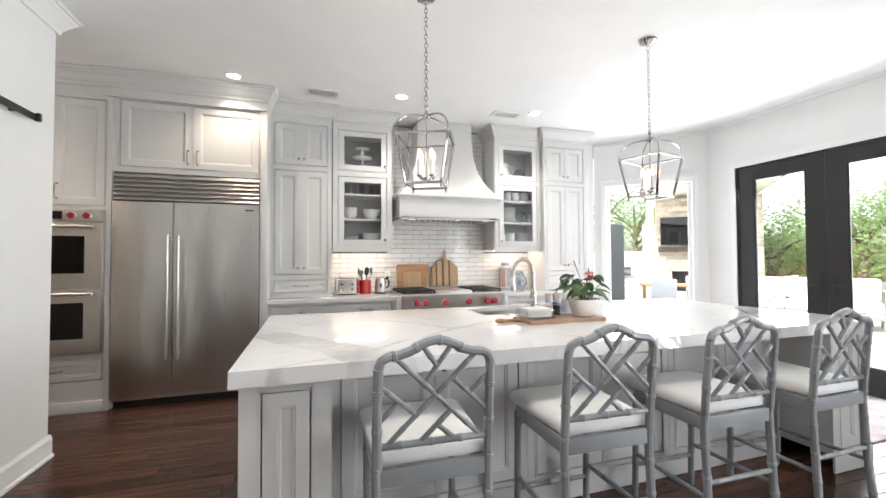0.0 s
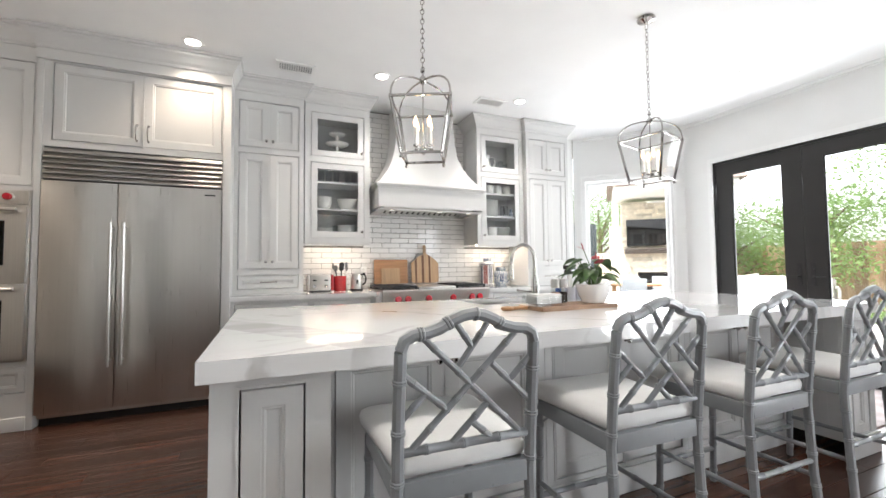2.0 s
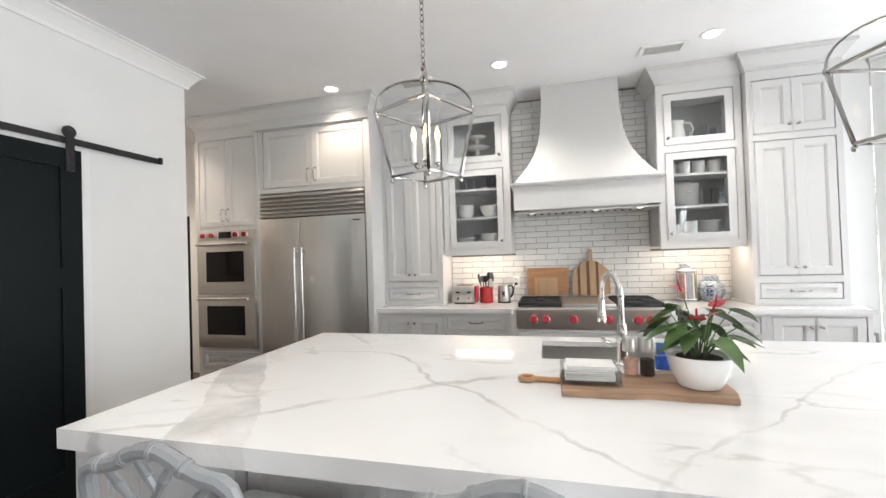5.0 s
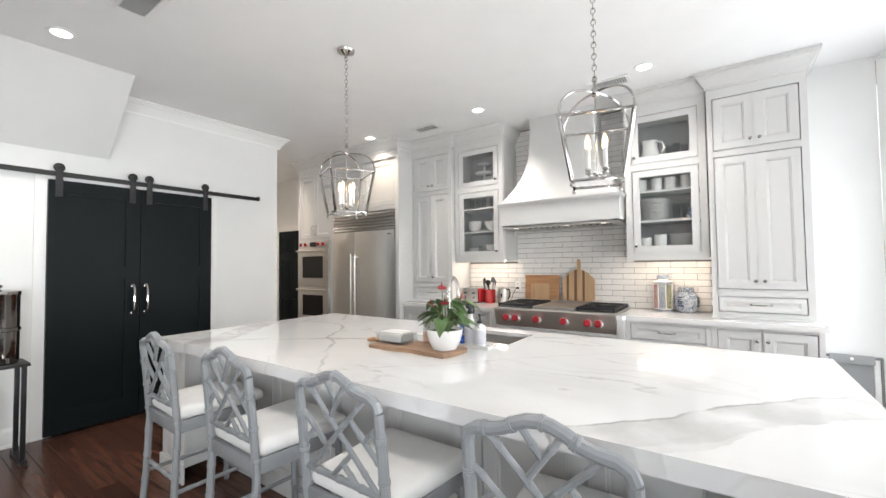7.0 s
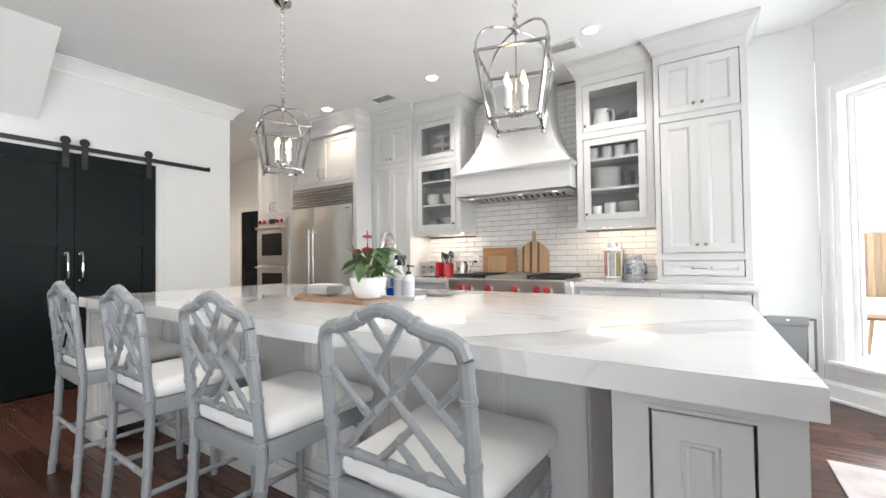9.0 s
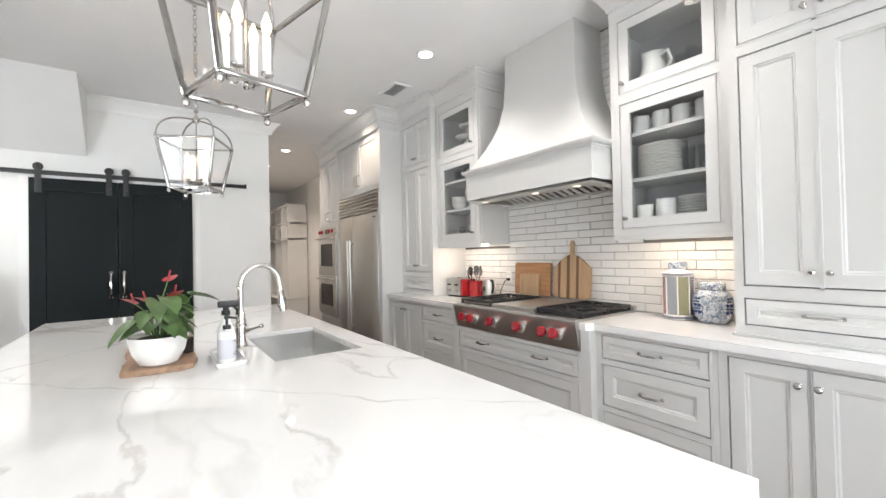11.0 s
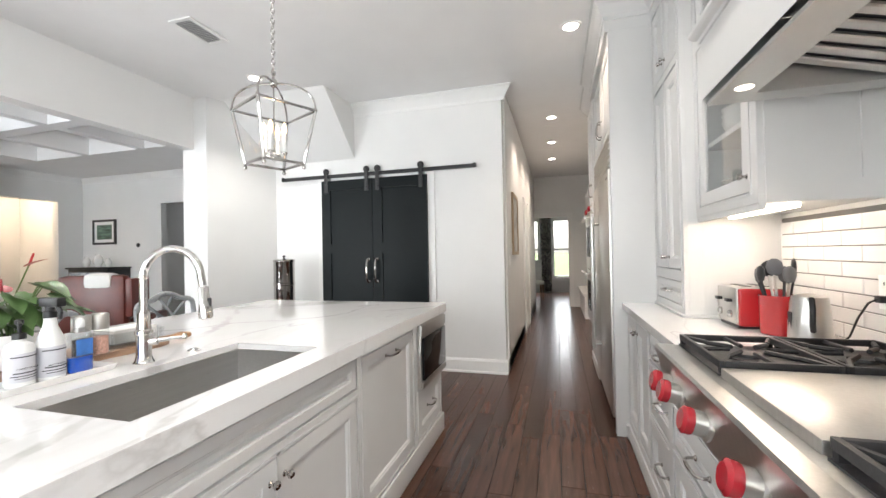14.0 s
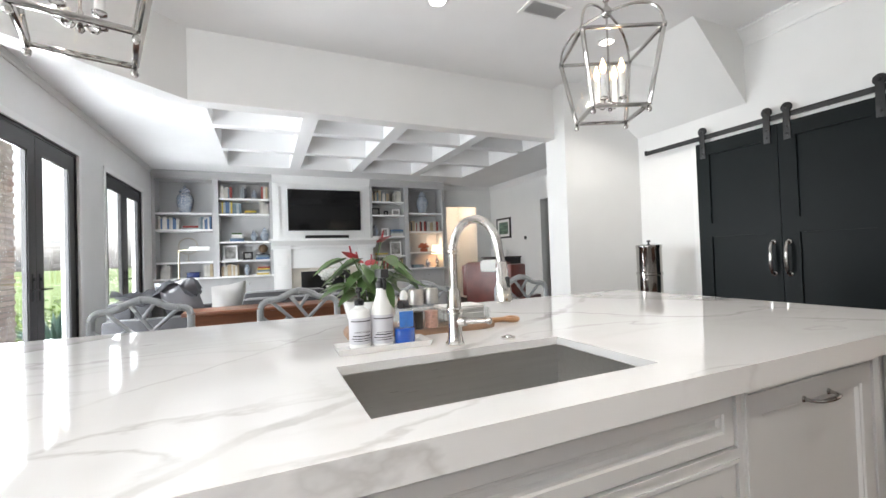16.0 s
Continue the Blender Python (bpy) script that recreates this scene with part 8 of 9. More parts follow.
# ---- hall and dining room ----
dd = thing("panel_door", (-3.9, N, 0), "black six-panel interior door, closed", "door")
part("leaf", box(-4.28, -3.50, N - 0.02, N + 0.011, 0.002, 2.05, bevel=0.002), BLACKDOOR, dd)
for a, b in ((-4.19, -3.93), (-3.85, -3.59)):
    for c, d in ((0.18, 0.78), (0.90, 1.52), (1.62, 1.94)):
        part("panel", panel_front(a, b, c, d, N - 0.028, 0.02, 0.0075, 0.004), BLACKDOOR, dd)
part("knob", lathe(bm_new(), (-3.57, N - 0.021, 0.98), [(0.025, 0), (0.01, 0.01), (0.01, 0.03), (0.028, 0.045), (0.02, 0.065)], 16, ax=(0, -1, 0)), CHROME, dd)
structure("trim_hall_door", slab_with_holes(bm_new(), -4.40, -3.38, 0.001, 2.16, [(-4.285, -3.495, 0, 2.055)], N - 0.03, N + 0.0115), TRIM, "white casing round the hall door")
structure("trim_hall_end", slab_with_holes(bm_new(), 3.105, 4.16, 0.001, 2.18, [(3.20, 4.06, 0, 2.08)], -7.3995, -7.375, "x"), TRIM, "white casing round the dining room opening")
hp = thing("picture", (-2.75, 3.3, 1.6), "framed print in a pale wood frame on the hall wall", "picture")
part("frame", slab_with_holes(bm_new(), -3.05, -2.45, 1.25, 2.0, [(-3.01, -2.49, 1.29, 1.96)], 3.3005, 3.325), mat("pale_oak", (0.40, 0.30, 0.2), 0.5, vary=0.15), hp, smooth=None)
part("print", box(-3.012, -2.488, 3.3006, 3.312, 1.288, 1.962), mat("hall_print", (0.45, 0.44, 0.42), 0.5, vary=0.45, scale=4), hp, smooth=None)
sw = thing("light_switch", (-2.2, 3.3, 1.2), "white double light switch plate", "light switch")
part("plate", box(-2.26, -2.14, 3.3005, 3.308, 1.13, 1.25, bevel=0.002), TRIM, sw)
for x in (-2.23, -2.18):
    part("rocker", box(x - 0.015, x + 0.015, 3.3085, 3.312, 1.16, 1.22, bevel=0.001), BOTTLE, sw)
structure("trim_hall_casing", bx(box(-4.2, -4.08, 3.3005, 3.33, 0.001, 2.15), -5.1, -4.98, 3.3005, 3.33, 0.001, 2.15), TRIM, "white door casing on the hall wall")
structure("door_4", box(-4.975, -4.205, 3.3005, 3.315, 0.002, 2.1), TRIM, "white closed hall door")
hb2 = thing("hall_bench", (-6.5, 4.6, 0), "built-in white hall bench with cubbies above", "bench")
part("seat", box(-7.35, -5.6, 4.25, 4.871, 0.44, 0.48, bevel=0.006), TRIM, hb2)
part("base", box(-7.33, -5.62, 4.29, 4.871, 0.001, 0.4395), TRIM, hb2, smooth=None)
for x in (-7.33, -6.75, -6.17, -5.64):
    part("divider", box(x, x + 0.03, 4.45, 4.871, 0.4805, 2.5), TRIM, hb2, smooth=None)
for z in (1.75, 2.1, 2.5):
    part("shelf", box(-7.33, -5.61, 4.45, 4.871, z, z + 0.03), TRIM, hb2, smooth=None)


def dining_chair(x, y, turn):
    t = thing("dining_chair", (0, 0, 0), "cream upholstered dining chair with dark legs", "dining chair")
    part("seat", puff(bm_new(), -0.24, 0.24, -0.24, 0.25, 0.40, 0.50, 0.04), FABRIC, t)
    part("backrest", puff(bm_new(), -0.24, 0.24, -0.31, -0.235, 0.42, 1.05, 0.03), FABRIC, t)
    for a in (-0.2, 0.2):
        for b in (-0.24, 0.2):
            part("leg", rod(bm_new(), (a * 1.05, b * 1.1, 0.0005), (a, b, 0.41), 0.016, 0.024), WALNUT, t)
    t.matrix_basis = pose(x, y, 0, 0, 0, turn)
    return t


dining_chair(-8.9, 3.18, -80)
CURT = patterned("patterned_curtain", (0.55, 0.53, 0.50), (0.16, 0.155, 0.15), 9, "scroll")
for y0, y1 in ((3.28, 3.62),):
    bm = bm_new()
    pts = [(-10.70 + 0.03 * math.sin(k * 1.3), y0 + (y1 - y0) * k / 24) for k in range(25)]
    lo, hi = [bm.verts.new((*p, 0.03)) for p in pts], [bm.verts.new((*p, 2.45)) for p in pts]
    for i in range(24):
        bm.faces.new((lo[i], lo[i + 1], hi[i + 1], hi[i]))
    bmesh.ops.solidify(bm, geom=bm.faces[:], thickness=0.008)
    solid("curtain", bm, CURT, "grey patterned curtain hanging to the floor", "curtain", at=(-10.7, y0, 0.03), smooth=70)
for i, (y0, y1, z0) in enumerate(((2.75, 3.25, 0.55), (3.66, 4.2, 0.45))):
    w = tagged(new("window_%d" % (i + 2)), "tall white double-hung dining room window", "", "", "structure")
    part("window_frame", slab_with_holes(bm_new(), y0 + 0.001, y1 - 0.001, z0 + 0.001, 2.299, [(y0 + 0.05, y1 - 0.05, z0 + 0.06, 1.32), (y0 + 0.05, y1 - 0.05, 1.37, 2.24)], -10.88, -10.84, "x"), TRIM, w, smooth=None)
    p = part("pane", box(-10.862, -10.858, y0 + 0.045, y1 - 0.045, z0 + 0.055, 2.245), GLASS, w, "clear glass pane", smooth=None)
    p.visible_shadow = False
    part("casing", slab_with_holes(bm_new(), y0 - 0.09, y1 + 0.09, z0 - 0.09, 2.40, [(y0, y1, z0, 2.30)], -10.7995, -10.775, "x"), TRIM, w, smooth=None)
structure("trim_wainscot", box(-10.7995, -10.785, 3.30, 3.57, 0.16, 0.95), TRIM, "white panelled wainscot")
ds = thing("side_table", (-8.8, 2.6, 0), "dark wood dining table end", "table")
part("top", box(-9.6, -8.2, 2.05, 2.85, 0.72, 0.76, bevel=0.006), WALNUT, ds)
for a in (-9.5, -8.3):
    for b in (2.12, 2.75):
        part("leg", rod(bm_new(), (a, b, 0.0005), (a, b, 0.7195), 0.03, 0.04), WALNUT, ds)
# rug in the breakfast corner
RUG = mat("faded_rug", (0.50, 0.44, 0.43), 0.95, vary=0.22, scale=7, bump=0.4, bump_scale=300)
rb = box(-0.62, 0.62, -0.95, 0.95, 0.0005, 0.010, bevel=0.003)
rb.transform(pose(4.22, 2.62, 0, 0, 0, 0))
solid("rug", rb, RUG, "faded pale pink and grey woven rug", "rug", at=(4.22, 2.62, 0))

# ---- outdoors ----
CONC = mat("pale_concrete", (0.52, 0.50, 0.47), 0.85, vary=0.1, scale=2, bump=0.2, bump_scale=80)
GRASS = mat("lawn", (0.09, 0.14, 0.035), 0.95, vary=0.35, scale=5, bump=0.6, bump_scale=60)
FENCE = per_piece(mat("weathered_cedar", (0.30, 0.20, 0.13), 0.8, vary=0.25, scale=3, stretch=(9, 9, 0.6), bump=0.2), 0.75, 1.25)
STONE = per_piece(mat("ledge_stone", (0.56, 0.50, 0.41), 0.85, vary=0.2, scale=9, bump=0.5, bump_scale=40), 0.72, 1.25)
BARK = mat("bark", (0.14, 0.10, 0.07), 0.9, vary=0.3, scale=8, stretch=(4, 4, 0.8), bump=0.8, bump_scale=25)
FOL = per_piece(mat("tree_leaves", (0.12, 0.20, 0.07), 0.5, vary=0.3, scale=2), 0.6, 1.5)
_n = FOL.node_tree
_t, _m = _n.nodes.new("ShaderNodeBsdfTranslucent"), _n.nodes.new("ShaderNodeMixShader")   # light through the leaves
_t.inputs[0].default_value, _m.inputs[0].default_value = (0.30, 0.42, 0.14, 1), 0.5
_n.links.new(_n.nodes["Principled BSDF"].outputs[0], _m.inputs[1])
_n.links.new(_t.outputs[0], _m.inputs[2])
_n.links.new(_m.outputs[0], _n.nodes["Material Output"].inputs[0])
BRICK = per_piece(mat("painted_brick", (0.45, 0.36, 0.31), 0.85, vary=0.15, scale=9, bump=0.3), 0.8, 1.2)
ROOF = mat("brown_shingle", (0.20, 0.16, 0.14), 0.9, vary=0.25, scale=6, stretch=(1, 6, 6), bump=0.4)
OUTCUSH = mat("outdoor_cushion", (0.70, 0.70, 0.68), 0.9, vary=0.05, bump=0.2, bump_scale=200)
TEAK = mat("teak", (0.30, 0.16, 0.08), 0.6, vary=0.2, scale=4, stretch=(1, 7, 7))
WICK = mat("grey_wicker", (0.30, 0.33, 0.36), 0.7, vary=0.2, scale=40, bump=0.8, bump_scale=120)
gm = bm_new()
slab_with_holes(gm, -400, 400, -400, 400, [(-11.1, 5.01, -7.3, 6.45)], -0.5, -0.16, "z")
structure("ground", gm, GRASS, "green lawn reaching to the horizon")
structure("pavement_patio", slab_with_holes(bm_new(), -11.1, 13.0, -4.8, 16.0, [(-11.1, 5.01, -7.3, 6.45)], -0.159, -0.06, "z"), CONC, "pale concrete patio round the house")


def tree(x, y, h, r, seed, n=900, low=0.25):
    rr = random.Random(seed)
    t = thing("tree", (x, y, -0.16), "broad leafy green tree", "tree", "garden trees")
    bm = tube(bm_new(), [(x, y, -0.15), (x + 0.05, y + 0.03, h * 0.2), (x + 0.02, y - 0.05, h * 0.45), (x, y, h * 0.8)], [0.16, 0.12, 0.09, 0.03], 9)
    cl = []
    for i in range(9):
        a = i * 2.4
        z0 = h * rr.uniform(low * 0.7, 0.6)
        q = Vector((x + r * 0.75 * math.cos(a) * rr.uniform(0.6, 1), y + r * 0.75 * math.sin(a) * rr.uniform(0.6, 1), min(h * 0.92, z0 + h * rr.uniform(0.1, 0.35))))
        tube(bm, [(x, y, z0), Vector((x, y, z0)).lerp(q, 0.5) + Vector((0, 0, 0.08)), q], [0.05, 0.035, 0.015], 6)
        cl.append(q)
    part("trunk", bm, BARK, t)
    cl += [Vector((x, y, h * 0.85)), Vector((x + 0.3 * r, y, h * 0.7)), Vector((x - 0.3 * r, y + 0.2 * r, h * 0.65))]
    vs, fs = [], []
    for i in range(n):
        c = rr.choice(cl)
        d = Vector((rr.gauss(0, 1), rr.gauss(0, 1), rr.gauss(0, 0.75)))
        d = d.normalized() * r * 0.48 * rr.uniform(0.35, 1.0)
        p = c + d
        u = Vector((rr.gauss(0, 1), rr.gauss(0, 1), rr.gauss(0, 1))).normalized()
        v = u.orthogonal().normalized()
        s = rr.uniform(0.03, 0.07)
        k = len(vs)
        vs += [tuple(p - u * s), tuple(p + v * s * 0.55), tuple(p + u * s * 1.1), tuple(p - v * s * 0.55)]
        fs.append((k, k + 1, k + 2, k + 3))
    me = bpy.data.meshes.new("crown")
    me.from_pydata([tuple(Vector(q) - Vector((x, y, -0.16))) for q in vs], [], fs)
    me.materials.append(FOL)
    o = new("crown", me)
    o.parent = t
    return t


for i, (x, y, h, r) in enumerate(((12.2, 5.9, 2.9, 1.6), (12.6, 8.2, 2.7, 1.6), (12.0, 3.0, 5.4, 2.2), (12.8, 0.4, 5.6, 2.2), (11.8, -2.6, 4.6, 2.0), (13.6, 11.2, 5.0, 2.2), (16.6, 13.4, 5.6, 2.6), (16.8, 7.4, 3.3, 2.0), (17.0, 2.0, 7.0, 3.0), (8.6, -7.6, 3.4, 1.7), (12.0, 14.8, 5.2, 2.3), (9.6, 15.8, 4.6, 2.0), (10.6, -6.0, 5.0, 2.2), (12.4, 13.2, 4.4, 2.2))):
    tree(x, y, h, r, 40 + i, 9000 if i == 13 else 5200 if i < 5 else 3000, 0.12)


def bush(x, y, s, seed, name="shrub", lab="low rounded garden shrub"):
    rr = random.Random(seed)
    vs, fs = [], []
    for i in range(420):
        d = Vector((rr.gauss(0, 1), rr.gauss(0, 1), abs(rr.gauss(0, 0.8)))).normalized() * s * rr.uniform(0.5, 1.0)
        u = Vector((rr.gauss(0, 1), rr.gauss(0, 1), rr.gauss(0, 1))).normalized()
        v, w, k = u.orthogonal().normalized(), rr.uniform(0.035, 0.07), len(vs)
        vs += [tuple(d - u * w), tuple(d + v * w * 0.6), tuple(d + u * w), tuple(d - v * w * 0.6)]
        fs.append((k, k + 1, k + 2, k + 3))
    me = bpy.data.meshes.new(name)
    me.from_pydata(vs, [], fs)
    me.materials.append(FOL)
    o = new(name, me)
    o.location = (x, y, -0.12)
    return tagged(o, lab, "shrub", "garden shrubs")


for i, (x, y, s) in enumerate(((9.8, 1.6, 0.5), (10.6, 2.4, 0.6), (10.4, 0.6, 0.55), (6.6, -5.6, 0.8), (7.6, -5.0, 0.9), (6.9, -3.9, 0.6), (5.6, -6.6, 0.8), (8.9, -4.4, 1.0), (11.0, 4.0, 0.6))):
    bush(x, y, s, 90 + i)
AGV = mat("agave_leaf", (0.16, 0.30, 0.24), 0.5, vary=0.2)
for x, y in ((5.6, -3.3), (6.1, -4.6), (5.2, -5.4)):
    t = thing("agave", (x, y, -0.16), "blue-green spiky agave rosette in the garden", "plant", "agave plants")
    for k in range(16):
        a, e = k * 2.4, radians(25 + 50 * (k / 16))
        d = Vector((math.cos(a) * math.cos(e), math.sin(a) * math.cos(e), math.sin(e)))
        p = Vector((x, y, -0.13))
        part("leaf", tube(bm_new(), [p, p + d * 0.25, p + d * 0.5 + Vector((0, 0, 0.02)), p + d * 0.68], [0.03, 0.05, 0.035, 0.003], 5), AGV, t)

# fence boards
ft2 = thing("fence", (13.9, 3, -0.16), "weathered cedar board fence", "fence")
board = mesh_of(box(-0.012, 0.012, -0.068, 0.068, 0, 1.85), "board", FENCE)
for i in range(150):
    o = new("board", board)
    o.parent, o.location = ft2, (0.0, -8.5 + i * 0.142 - 3, 0.03)
for z in (0.4, 1.5):
    part("rail", box(13.92, 13.97, -8.5, 12.8, z - 0.16, z - 0.07), FENCE, ft2)
ft3 = thing("fence", (6, 17.2, -0.16), "weathered cedar board fence", "fence")
board2 = mesh_of(box(-0.068, 0.068, -0.012, 0.012, 0, 1.85), "board", FENCE)
for i in range(90):
    o = new("board", board2)
    o.parent, o.location = ft3, (-4.7 + i * 0.142, 0.0, 0.03)

# pavilion with outdoor fireplace
pv = thing("pavilion", (10.2, 10.0, -0.06), "white-ceilinged patio pavilion on pale posts", "pavilion")
FM = Matrix.Translation((9.92, 8.78, 0)) @ Matrix.Rotation(radians(-45), 4, "Z")
def PV(bm):
    bm.transform(FM)
    return bm
part("ceiling", PV(box(-0.9, 1.95, -1.5, 1.1, 3.15, 3.28)), TRIM, pv, smooth=None)
part("roof", PV(prism(bm_new(), [(-1.65, 3.2805), (1.25, 3.2805), (-0.3, 4.0)], -1.05, 2.1, "x")), ROOF, pv, smooth=None)
for x, y in ((-0.8, 0.95),):
    part("post", PV(box(x - 0.1, x + 0.1, y - 0.1, y + 0.1, -0.0595, 3.1495)), TRIM, pv, smooth=None)
fc = FM @ Vector((0.55, -0.9, 3.1495))
fn = thing("ceiling_fan", fc, "white three-blade ceiling fan at rest", "ceiling fan")
part("motor", lathe(bm_new(), fc, [(0.05, 0), (0.05, -0.03), (0.02, -0.05), (0.02, -0.20), (0.12, -0.23), (0.12, -0.31), (0.04, -0.35)], 20), STEEL, fn)
for k in range(3):
    bm = box(0.10, 0.60, -0.06, 0.06, -0.006, 0.006, bevel=0.003)
    bm.transform(Matrix.Translation(fc - Vector((0, 0, 0.27))) @ Matrix.Rotation(radians(120 * k + 20), 4, "Z") @ Matrix.Rotation(radians(10), 4, "X"))
    part("blade", bm, TRIM, fn)
of = thing("outdoor_fireplace", (9.92, 8.78, -0.06), "tall pale ledgestone outdoor fireplace", "outdoor fireplace")
core = slab_with_holes(bm_new(), -0.65, 1.9, -0.06, 3.049, [(-0.25, 0.85, 0.35, 0.95)], 0.05, 0.85)
core.transform(FM)
part("core", core, STONE, of, smooth=None)
back = box(-0.3, 0.9, 0.6, 0.62, 0.3, 1.0)
back.transform(FM)
part("firebox_back", back, CASTIRON, of)
rr = random.Random(77)
z = -0.05
while z < 3.0:
    hh = rr.choice((0.075, 0.10, 0.13))
    x = -0.65
    while x < 1.9:
        L = min(rr.uniform(0.18, 0.45), 1.9 - x)
        if L > 0.04 and not (x + L > -0.25 and x < 0.85 and z + hh > 0.35 and z < 0.95) and z + hh < 3.045:
            dd_ = rr.uniform(0.015, 0.045)
            bm = box(x + 0.004, x + L - 0.004, 0.05 - dd_, 0.0495, z + 0.004, z + hh - 0.004)
            bm.transform(FM)
            part("stone", bm, STONE, of, smooth=None)
        x += L
    z += hh
mt2 = box(-0.60, 1.50, -0.22, 0.003, 1.50, 1.64, bevel=0.006)
mt2.transform(FM)
part("mantel", mt2, mat("dark_timber", (0.06, 0.045, 0.035), 0.7, vary=0.3, bump=0.3), of, "dark timber mantel beam")
tv2 = thing("outdoor_television", (9.92, 8.78, 1.7), "black flat-screen television over the outdoor fireplace", "television")
bm = box(-0.53, 0.97, -0.10, 0.0, 1.72, 2.50, bevel=0.006)
bm.transform(FM)
part("screen", bm, BLACKGLASS, tv2)
pier = box(-1.0, -0.66, 0.1, 0.75, -0.06, 2.35)
pier.transform(FM)
solid("stone_pier", pier, STONE, "pale ledgestone pier beside the fireplace", "pier", at=(8.4, 10.2, -0.06), smooth=None)
gw = box(-4.2, -1.02, 0.9, 1.05, -0.06, 1.55)
gw.transform(FM)
structure("wall_garden", gw, mat("cream_stucco", (0.62, 0.55, 0.45), 0.9, vary=0.08, bump=0.3), "cream stucco garden wall")
GT = Matrix.Translation((6.95, 7.85, -0.06)) @ Matrix.Rotation(radians(-45), 4, "Z")
oc = thing("grill_counter", (6.95, 7.85, -0.06), "white outdoor kitchen counter on the patio", "counter")
for nm, dims, m in (("base", (-0.40, 0.40, -0.30, 0.30, 0.001, 0.84), TRIM), ("top", (-0.43, 0.43, -0.33, 0.33, 0.8405, 0.88), CONC)):
    bm = box(*dims, bevel=0.004)
    bm.transform(GT)
    part(nm, bm, m, oc)
gr = thing("barbecue_grill", (6.95, 7.85, 0.82), "black barbecue grill on a white counter", "grill")
bm = box(-0.36, 0.30, -0.24, 0.24, 0.8805, 0.98, bevel=0.006)
bm.transform(GT)
part("firebox", bm, STEELH, gr)
bm = prism(bm_new(), [(-0.24, 0.9805)] + [(-0.24 * math.cos(radians(a)), 0.9805 + 0.20 * math.sin(radians(a))) for a in range(15, 180, 15)] + [(0.24, 0.9805)], -0.34, 0.22, "x")
bm.transform(GT)
part("hood", bm, CASTIRON, gr)
# outdoor dining set
od = thing("outdoor_table", (8.25, 7.25, -0.06), "teak outdoor dining table", "table")
def OT(bm, x=8.25, y=7.25, a=-45):
    bm.transform(Matrix.Translation((x, y, -0.06)) @ Matrix.Rotation(radians(a), 4, "Z"))
    return bm
part("top", OT(box(-0.95, 0.95, -0.45, 0.45, 0.72, 0.76, bevel=0.004)), TEAK, od)
for a in (-0.85, 0.85):
    for b in (-0.38, 0.38):
        part("leg", OT(box(a - 0.04, a + 0.04, b - 0.04, b + 0.04, 0.0005, 0.7195)), TEAK, od)


def outdoor_chair(x, y, turn):
    t = thing("outdoor_chair", (0, 0, 0), "grey woven outdoor dining chair", "chair", "outdoor dining chairs")
    part("seat", box(-0.25, 0.25, -0.24, 0.24, 0.42, 0.46, bevel=0.012), WICK, t)
    bm = box(-0.25, 0.25, -0.02, 0.02, 0.0, 0.46, bevel=0.012)
    bm.transform(pose(0, -0.25, 0.465, 8))
    part("backrest", bm, WICK, t)
    for a in (-0.22, 0.22):
        for b in (-0.21, 0.21):
            part("leg", rod(bm_new(), (a, b, 0.0005), (a, b, 0.419), 0.016), WICK, t)
        part("arm", tube(bm_new(), [(a * 1.1, -0.22, 0.66), (a * 1.15, 0.18, 0.64), (a * 1.1, 0.22, 0.44)], 0.014, 8), WICK, t)
    t.matrix_basis = pose(x, y, -0.06, 0, 0, turn)
    return t


for u, v, a in ((-0.45, -0.72, 0), (0.35, -0.72, 0), (-0.45, 0.72, 180), (0.35, 0.72, 180)):
    q = Matrix.Rotation(radians(-45), 4, "Z") @ Vector((u, v, 0))
    outdoor_chair(8.25 + q.x, 7.25 + q.y, a - 45)
# outdoor sofa
os_ = thing("outdoor_sofa", (0, 0, 0), "dark-framed outdoor sofa with white cushions", "sofa")
DK = mat("grey_teak", (0.20, 0.19, 0.18), 0.7, vary=0.2)
part("frame", box(-1.1, 1.1, -0.40, 0.40, 0.22, 0.34, bevel=0.01), DK, os_)
part("back_frame", box(-1.1, 1.1, -0.42, -0.37, 0.345, 0.90, bevel=0.01), DK, os_)
for s in (-1, 1):
    part("arm", tube(bm_new(), [(s * 1.08, -0.38, 0.72), (s * 1.09, 0.0, 0.74), (s * 1.08, 0.32, 0.68), (s * 1.07, 0.38, 0.60), (s * 1.07, 0.38, 0.34)], 0.028, 8), DK, os_)
    for b in (-0.37, 0.37):
        part("leg", rod(bm_new(), (s * 1.05, b, 0.0005), (s * 1.05, b, 0.2195), 0.025), DK, os_)
for i in range(3):
    a = -1.04 + i * 0.695
    part("seat_cushion", puff(bm_new(), a, a + 0.685, -0.35, 0.41, 0.345, 0.52, 0.04), OUTCUSH, os_)
    part("back_cushion", puff(bm_new(), a, a + 0.685, -0.355, -0.17, 0.525, 0.96, 0.06), OUTCUSH, os_)
os_.matrix_basis = pose(9.5, 5.45, -0.06, 0, 0, 118)
pillow(9.28, 5.72, 0.72, 118, patterned("grey_print_cushion", (0.62, 0.62, 0.6), (0.3, 0.31, 0.32), 20, "scroll"), "grey printed pillow on the outdoor sofa")
